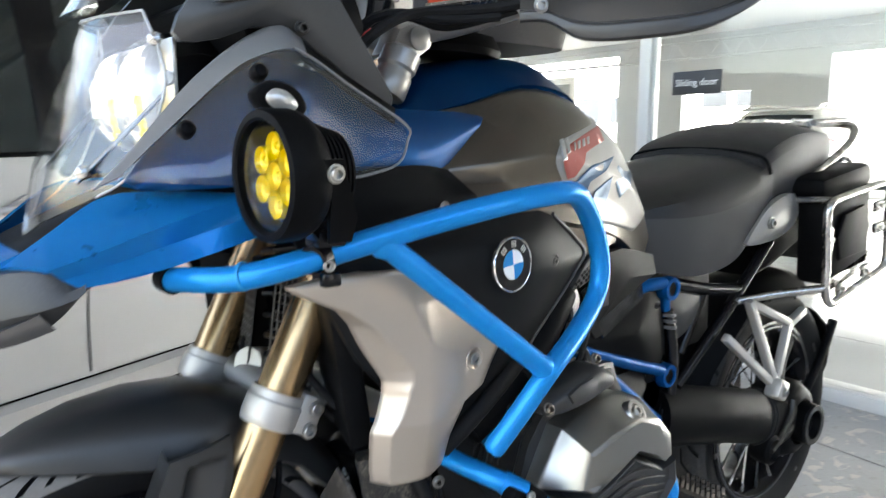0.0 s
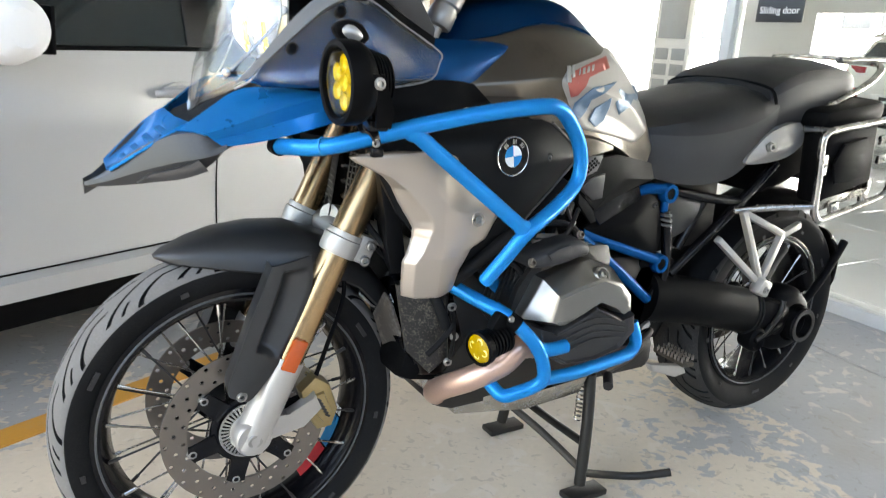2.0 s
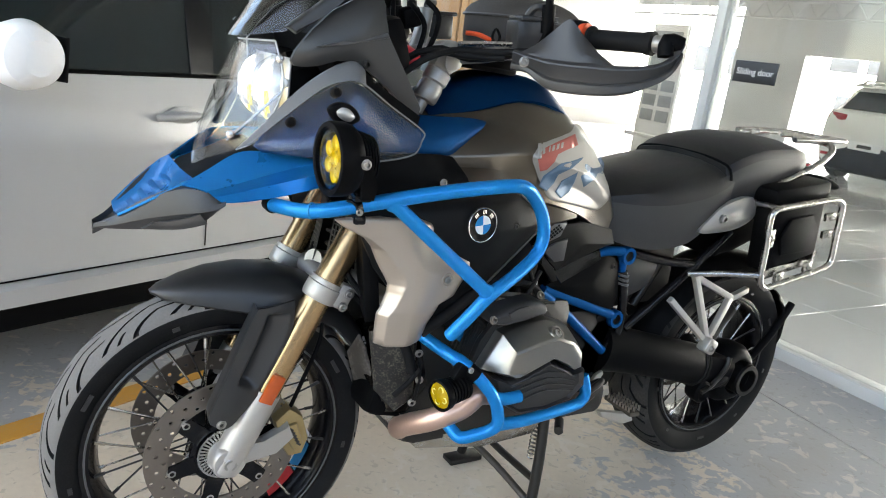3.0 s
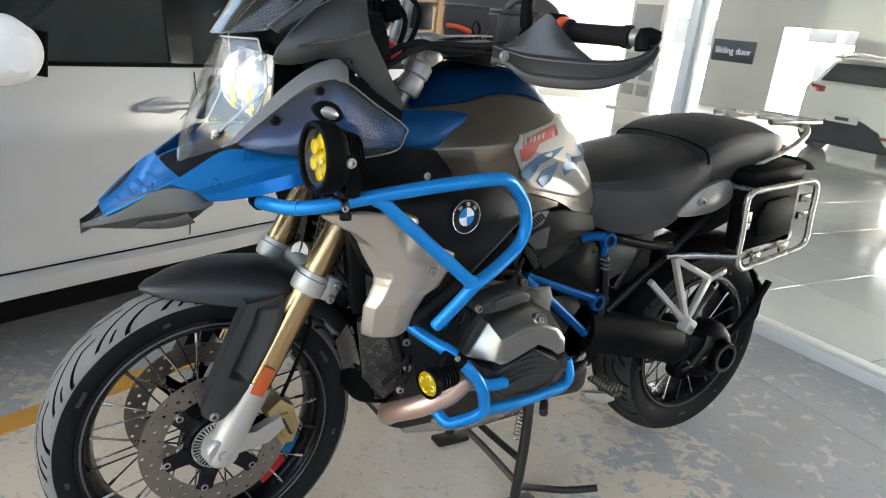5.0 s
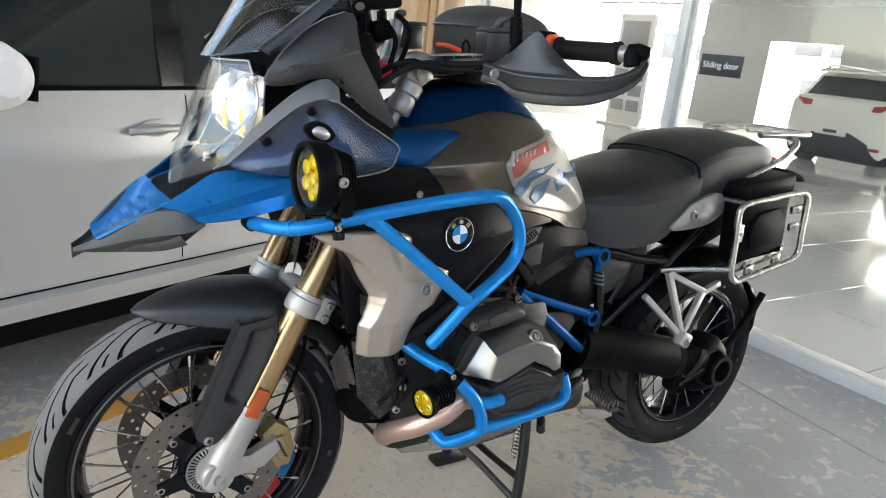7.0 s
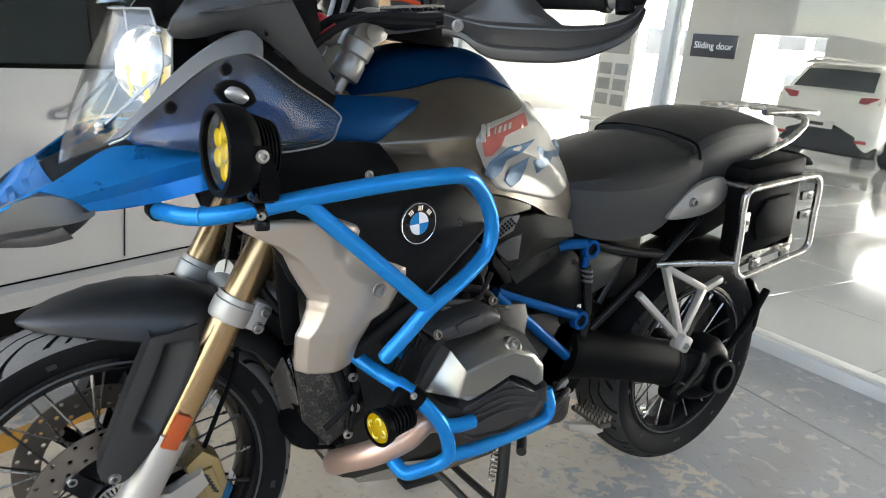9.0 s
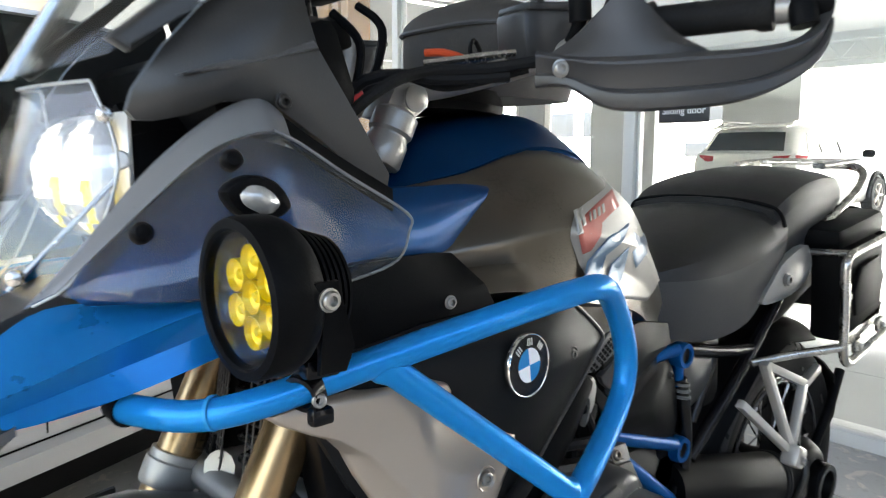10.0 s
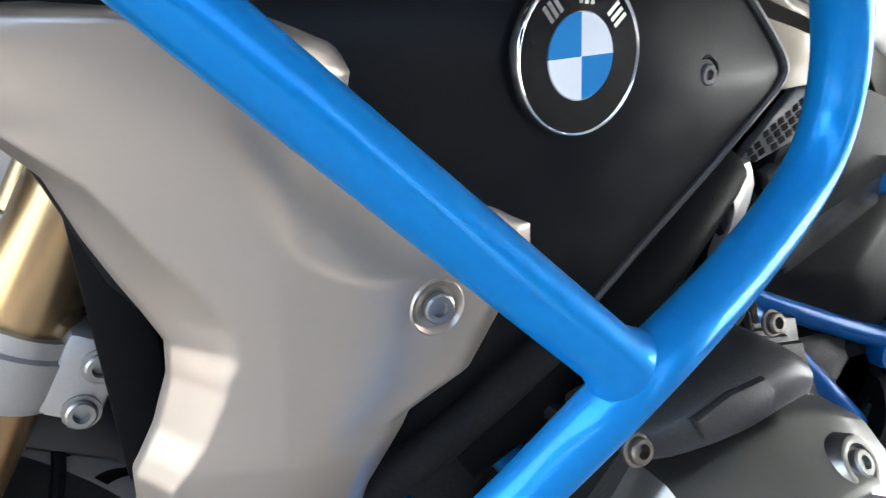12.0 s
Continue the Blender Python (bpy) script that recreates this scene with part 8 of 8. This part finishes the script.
box(bm, (0.322, -0.07, 1.138), (0.036, 0.03, 0.036), (20, 25, 0), 0.008)
bp("red_cap", bm, M_RED, "red anodised cap")
# tank bag
bag = base("tank_bag", 0.6, 0.02, 1.14, "dark brown-black domed tank bag with pale piping", "bag")
bm = B()
rings = []
for z, k in ((1.15, 0.9), (1.2, 1.0), (1.245, 1.0)):
    rings.append([(0.646 + 0.112 * k * (abs(math.cos(a)) ** 0.5) * (1 if math.cos(a) > 0 else -1), 0.02 + 0.11 * k * (abs(math.sin(a)) ** 0.5) * (1 if math.sin(a) > 0 else -1), z) for a in [2 * math.pi * j / 28 for j in range(28)]])
loft(bm, rings)
M_BAG = mat("brown_black_nylon", (0.042, 0.037, 0.034), 0.7, 0, 0.2, 30, bump=0.4, fine=500, dust=0.1)
part("body", bm, M_BAG, bag, "", 50)
bm = B()
rings = []
for q in range(8):
    a = q / 7 * 1.5
    k, z = math.cos(a), 1.248 + 0.05 * math.sin(a)
    rings.append([(0.646 + 0.114 * k * (abs(math.cos(b)) ** 0.5) * (1 if math.cos(b) > 0 else -1), 0.02 + 0.112 * k * (abs(math.sin(b)) ** 0.5) * (1 if math.sin(b) > 0 else -1), z) for b in [2 * math.pi * j / 28 for j in range(28)]])
loft(bm, rings)
part("lid", bm, M_BAG, bag, "", 50)
bm = B()
tube(bm, [(0.646 + 0.115 * (abs(math.cos(b)) ** 0.5) * (1 if math.cos(b) > 0 else -1), 0.02 + 0.113 * (abs(math.sin(b)) ** 0.5) * (1 if math.sin(b) > 0 else -1), 1.247) for b in [2 * math.pi * j / 28 for j in range(28)]], 0.0032, 6, 1, True)
part("piping", bm, M_MIDGREY, bag, "pale grey piping")
bm = B()
tube(bm, [(0.5, -0.098, 1.215), (0.49, -0.103, 1.2), (0.5, -0.103, 1.185), (0.51, -0.1, 1.2)], 0.003, 6, 4, True)
part("ring", bm, M_BLACK, bag)
bm = B()
tube(bm, [(0.46, -0.05, 1.2), (0.475, -0.07, 1.2), (0.5, -0.085, 1.192)], 0.005, 8, 3)
part("strap_clip", bm, M_REDOR, bag, "orange-red strap clip")


# ---- the white car in the showroom ----
suv = base("showroom_car", 12.9, 4.82, 0.012, "white small suv with red tail lamps in the showroom", "car")
SX, SY = 10.85, 4.82


def suv_ring(x, hw, zb, zt, crown):
    """Lower body section: tucked sill, full flank, shoulder and crowned deck."""
    half = [(hw * 0.86, zb), (hw * 0.97, zb + 0.1), (hw, zb + 0.3), (hw * 0.995, (zb + zt) / 2 + 0.1), (hw * 0.985, zt - 0.08), (hw * 0.93, zt), (hw * 0.5, zt + crown)]
    return [(SX + x, SY - a, b) for a, b in half] + [(SX + x, SY + a, b) for a, b in half[::-1]]


bm = B()
loft(bm, dense_rings([suv_ring(*q) for q in ((0.02, 0.66, 0.42, 0.9, 0.0), (0.05, 0.8, 0.3, 1.0, 0.01), (0.16, 0.85, 0.25, 1.08, 0.01), (0.6, 0.865, 0.22, 1.07, 0.02), (2.0, 0.865, 0.22, 1.03, 0.02), (2.9, 0.86, 0.22, 0.99, 0.03), (3.6, 0.83, 0.25, 0.93, 0.03), (4.0, 0.74, 0.32, 0.8, 0.01), (4.1, 0.6, 0.42, 0.66, 0.0))], 3))
part("body", bm, M_KIAPAINT, suv, "", 50)


def cabin_ring(x, h0, h1, z0, z1):
    half = [(h0, z0), ((h0 * 0.45 + h1 * 0.55), z0 + (z1 - z0) * 0.6), (h1 + 0.02, z1 - 0.04), (h1 - 0.06, z1), (h1 * 0.4, z1 + 0.015)]
    return [(SX + x, SY - a, b) for a, b in half] + [(SX + x, SY + a, b) for a, b in half[::-1]]


bm = B()
loft(bm, dense_rings([cabin_ring(*q) for q in ((0.12, 0.76, 0.7, 1.04, 1.1), (0.28, 0.78, 0.64, 1.05, 1.33), (0.4, 0.79, 0.62, 1.05, 1.46), (0.75, 0.8, 0.63, 1.05, 1.52), (1.8, 0.8, 0.63, 1.02, 1.52), (2.35, 0.79, 0.62, 1.0, 1.4), (2.95, 0.78, 0.66, 0.97, 1.02))], 3))
part("cabin", bm, M_KIAPAINT, suv, "", 50)
bm = B()
sheet(bm, [[(SX + 0.1, SY + 0.62 * q, 1.115 + 0.012 * (1 - q * q)) for q in (-1, -0.5, 0, 0.5, 1)], [(SX + 0.31, SY + 0.54 * q, 1.4 + 0.012 * (1 - q * q)) for q in (-1, -0.5, 0, 0.5, 1)]], (0.012, 0, -0.004), 12, 4, 0.006)
part("rear_window", bm, M_CARGLASS, suv, "dark tinted rear window")
bm = B()
slab(bm, [(SX + 0.2, SY - 0.6, 1.46), (SX + 0.2, SY + 0.6, 1.46), (SX + 0.5, SY + 0.62, 1.525), (SX + 0.5, SY - 0.62, 1.525)], (0, 0, 0.025), 0.01)
part("roof_spoiler", bm, M_KIAPAINT, suv)
for s in (-1, 1):
    for x0, x1, x2, x3 in ((0.55, 1.0, 0.95, 0.72), (1.06, 1.75, 1.7, 1.02), (1.81, 2.72, 2.3, 1.77)):
        bm = B()
        sheet(bm, [[(SX + x0, SY + s * 0.803, 1.09), (SX + x1, SY + s * 0.8, 1.07)], [(SX + x3, SY + s * 0.66, 1.44), (SX + x2, SY + s * 0.66, 1.44 if x2 < 2.0 else 1.37)]], (0, -s * 0.01, 0), 6, 3, 0.006)
        part("side_window", bm, M_CARGLASS, suv, "dark tinted side window")
    bm = B()
    tube(bm, [(SX + 0.45, SY + s * 0.57, 1.51), (SX + 0.55, SY + s * 0.58, 1.575), (SX + 1.3, SY + s * 0.6, 1.59), (SX + 2.0, SY + s * 0.58, 1.57), (SX + 2.1, SY + s * 0.57, 1.5)], 0.016, 8, 4)
    part("roof_rail", bm, M_STEEL, suv, "pale metal roof rail")
    bm = B()
    sheet(bm, [[(SX + 0.028, SY + s * 0.46, 0.93), (SX + 0.03, SY + s * 0.65, 0.92), (SX + 0.08, SY + s * 0.81, 0.93), (SX + 0.34, SY + s * 0.872, 0.98)], [(SX + 0.06, SY + s * 0.48, 1.03), (SX + 0.07, SY + s * 0.66, 1.045), (SX + 0.12, SY + s * 0.805, 1.05), (SX + 0.4, SY + s * 0.865, 1.04)]], (0.03, -s * 0.02, 0), 14, 3, 0.012)
    part("tail_lamp", bm, M_TAIL, suv, "dark red wrap-around tail lamp", 40)
    bm = B()
    box(bm, (SX + 0.025, SY + s * 0.62, 0.4), (0.03, 0.22, 0.05), (0, 0, s * 8), 0.01)
    part("reflector", bm, M_TAIL, suv, "red bumper reflector")
    for x in (0.75, 3.3):
        bm = B()
        lathe(bm, [(0.0, 0.0), (0.2, 0.0), (0.22, -0.02), (0.32, -0.02), (0.335, 0.02), (0.335, 0.16), (0.0, 0.18)], (SX + x, SY + s * 0.885, 0.347), (0, -s, 0), 28)
        wl = part("wheel", bm, M_RUBBER, suv)
        bm = B()
        for k in range(5):
            a = 2 * math.pi * k / 5
            tube(bm, [(SX + x, SY + s * 0.89, 0.347), (SX + x + 0.2 * math.cos(a), SY + s * 0.895, 0.347 + 0.2 * math.sin(a))], 0.025, 8, 1)
        lathe(bm, [(0.2, 0.0), (0.225, 0.0), (0.225, 0.02), (0.2, 0.02)], (SX + x, SY + s * 0.9, 0.347), (0, -s, 0), 28, True)
        part("rim", bm, M_SILVER, wl)
        bm = B()
        tube(bm, [(SX + x + 0.39 * math.cos(a), SY + s * 0.868, 0.36 + 0.39 * math.sin(a)) for a in [math.pi * k / 14 - 0.1 for k in range(16)]], 0.035, 8, 1)
        part("arch_trim", bm, M_BLACK, suv, "black plastic wheel arch trim")
    bm = B()
    box(bm, (SX + 2.5, SY + s * 0.97, 1.08), (0.13, 0.2, 0.14), None, 0.05, 3)
    part("wing_mirror", bm, M_BLACK, suv, "black wing mirror")
bm = B()
rows = []
for z, x, hw in ((0.16, 0.1, 0.74), (0.2, 0.03, 0.78), (0.3, 0.0, 0.81), (0.45, 0.0, 0.83), (0.53, 0.02, 0.835)):
    rows.append([Vector((SX + x + 0.14 * abs(q) ** 5, SY + hw * q, z + (0.09 * max(0.0, 1 - (q / 0.5) ** 2) if z > 0.5 else 0))) for q in [(k / 16 - 0.5) * 2 for k in range(17)]])
loft(bm, [r + [p + Vector((0.08, 0, 0)) for p in r[::-1]] for r in rows])
part("bumper", bm, M_BLACK, suv, "black plastic rear bumper", 40)
bm = B()
box(bm, (SX - 0.012, SY + 0.05, 0.59), (0.02, 0.5, 0.12), None, 0.004)
plate = part("number_plate", bm, M_WHITE, suv, "white plate with a dark bar")
bm = B()
box(bm, (SX - 0.024, SY + 0.05, 0.59), (0.004, 0.22, 0.05), None, 0)
part("plate_bar", bm, M_DKGREY, plate)
bm = B()
box(bm, (SX + 0.04, SY, 0.93), (0.02, 0.16, 0.03), (0, 20, 0), 0.008)
part("tailgate_badge", bm, M_STEEL, suv)

# showroom floor tiles
tile_mesh = None
for ix in range(13):
    for iy in range(19):
        x, y = GX + 0.14 + 0.4 + 0.8 * ix, -3.6 + 0.8 * iy
        if tile_mesh is None:
            bm = B()
            box(bm, (0, 0, 0.004), (0.796, 0.796, 0.012), None, 0.0015, 1)
            tile_mesh = finish("tile", bm, M_TILE)
        share("tile", tile_mesh, floor_in, Matrix.Translation((x, y, 0.012)))
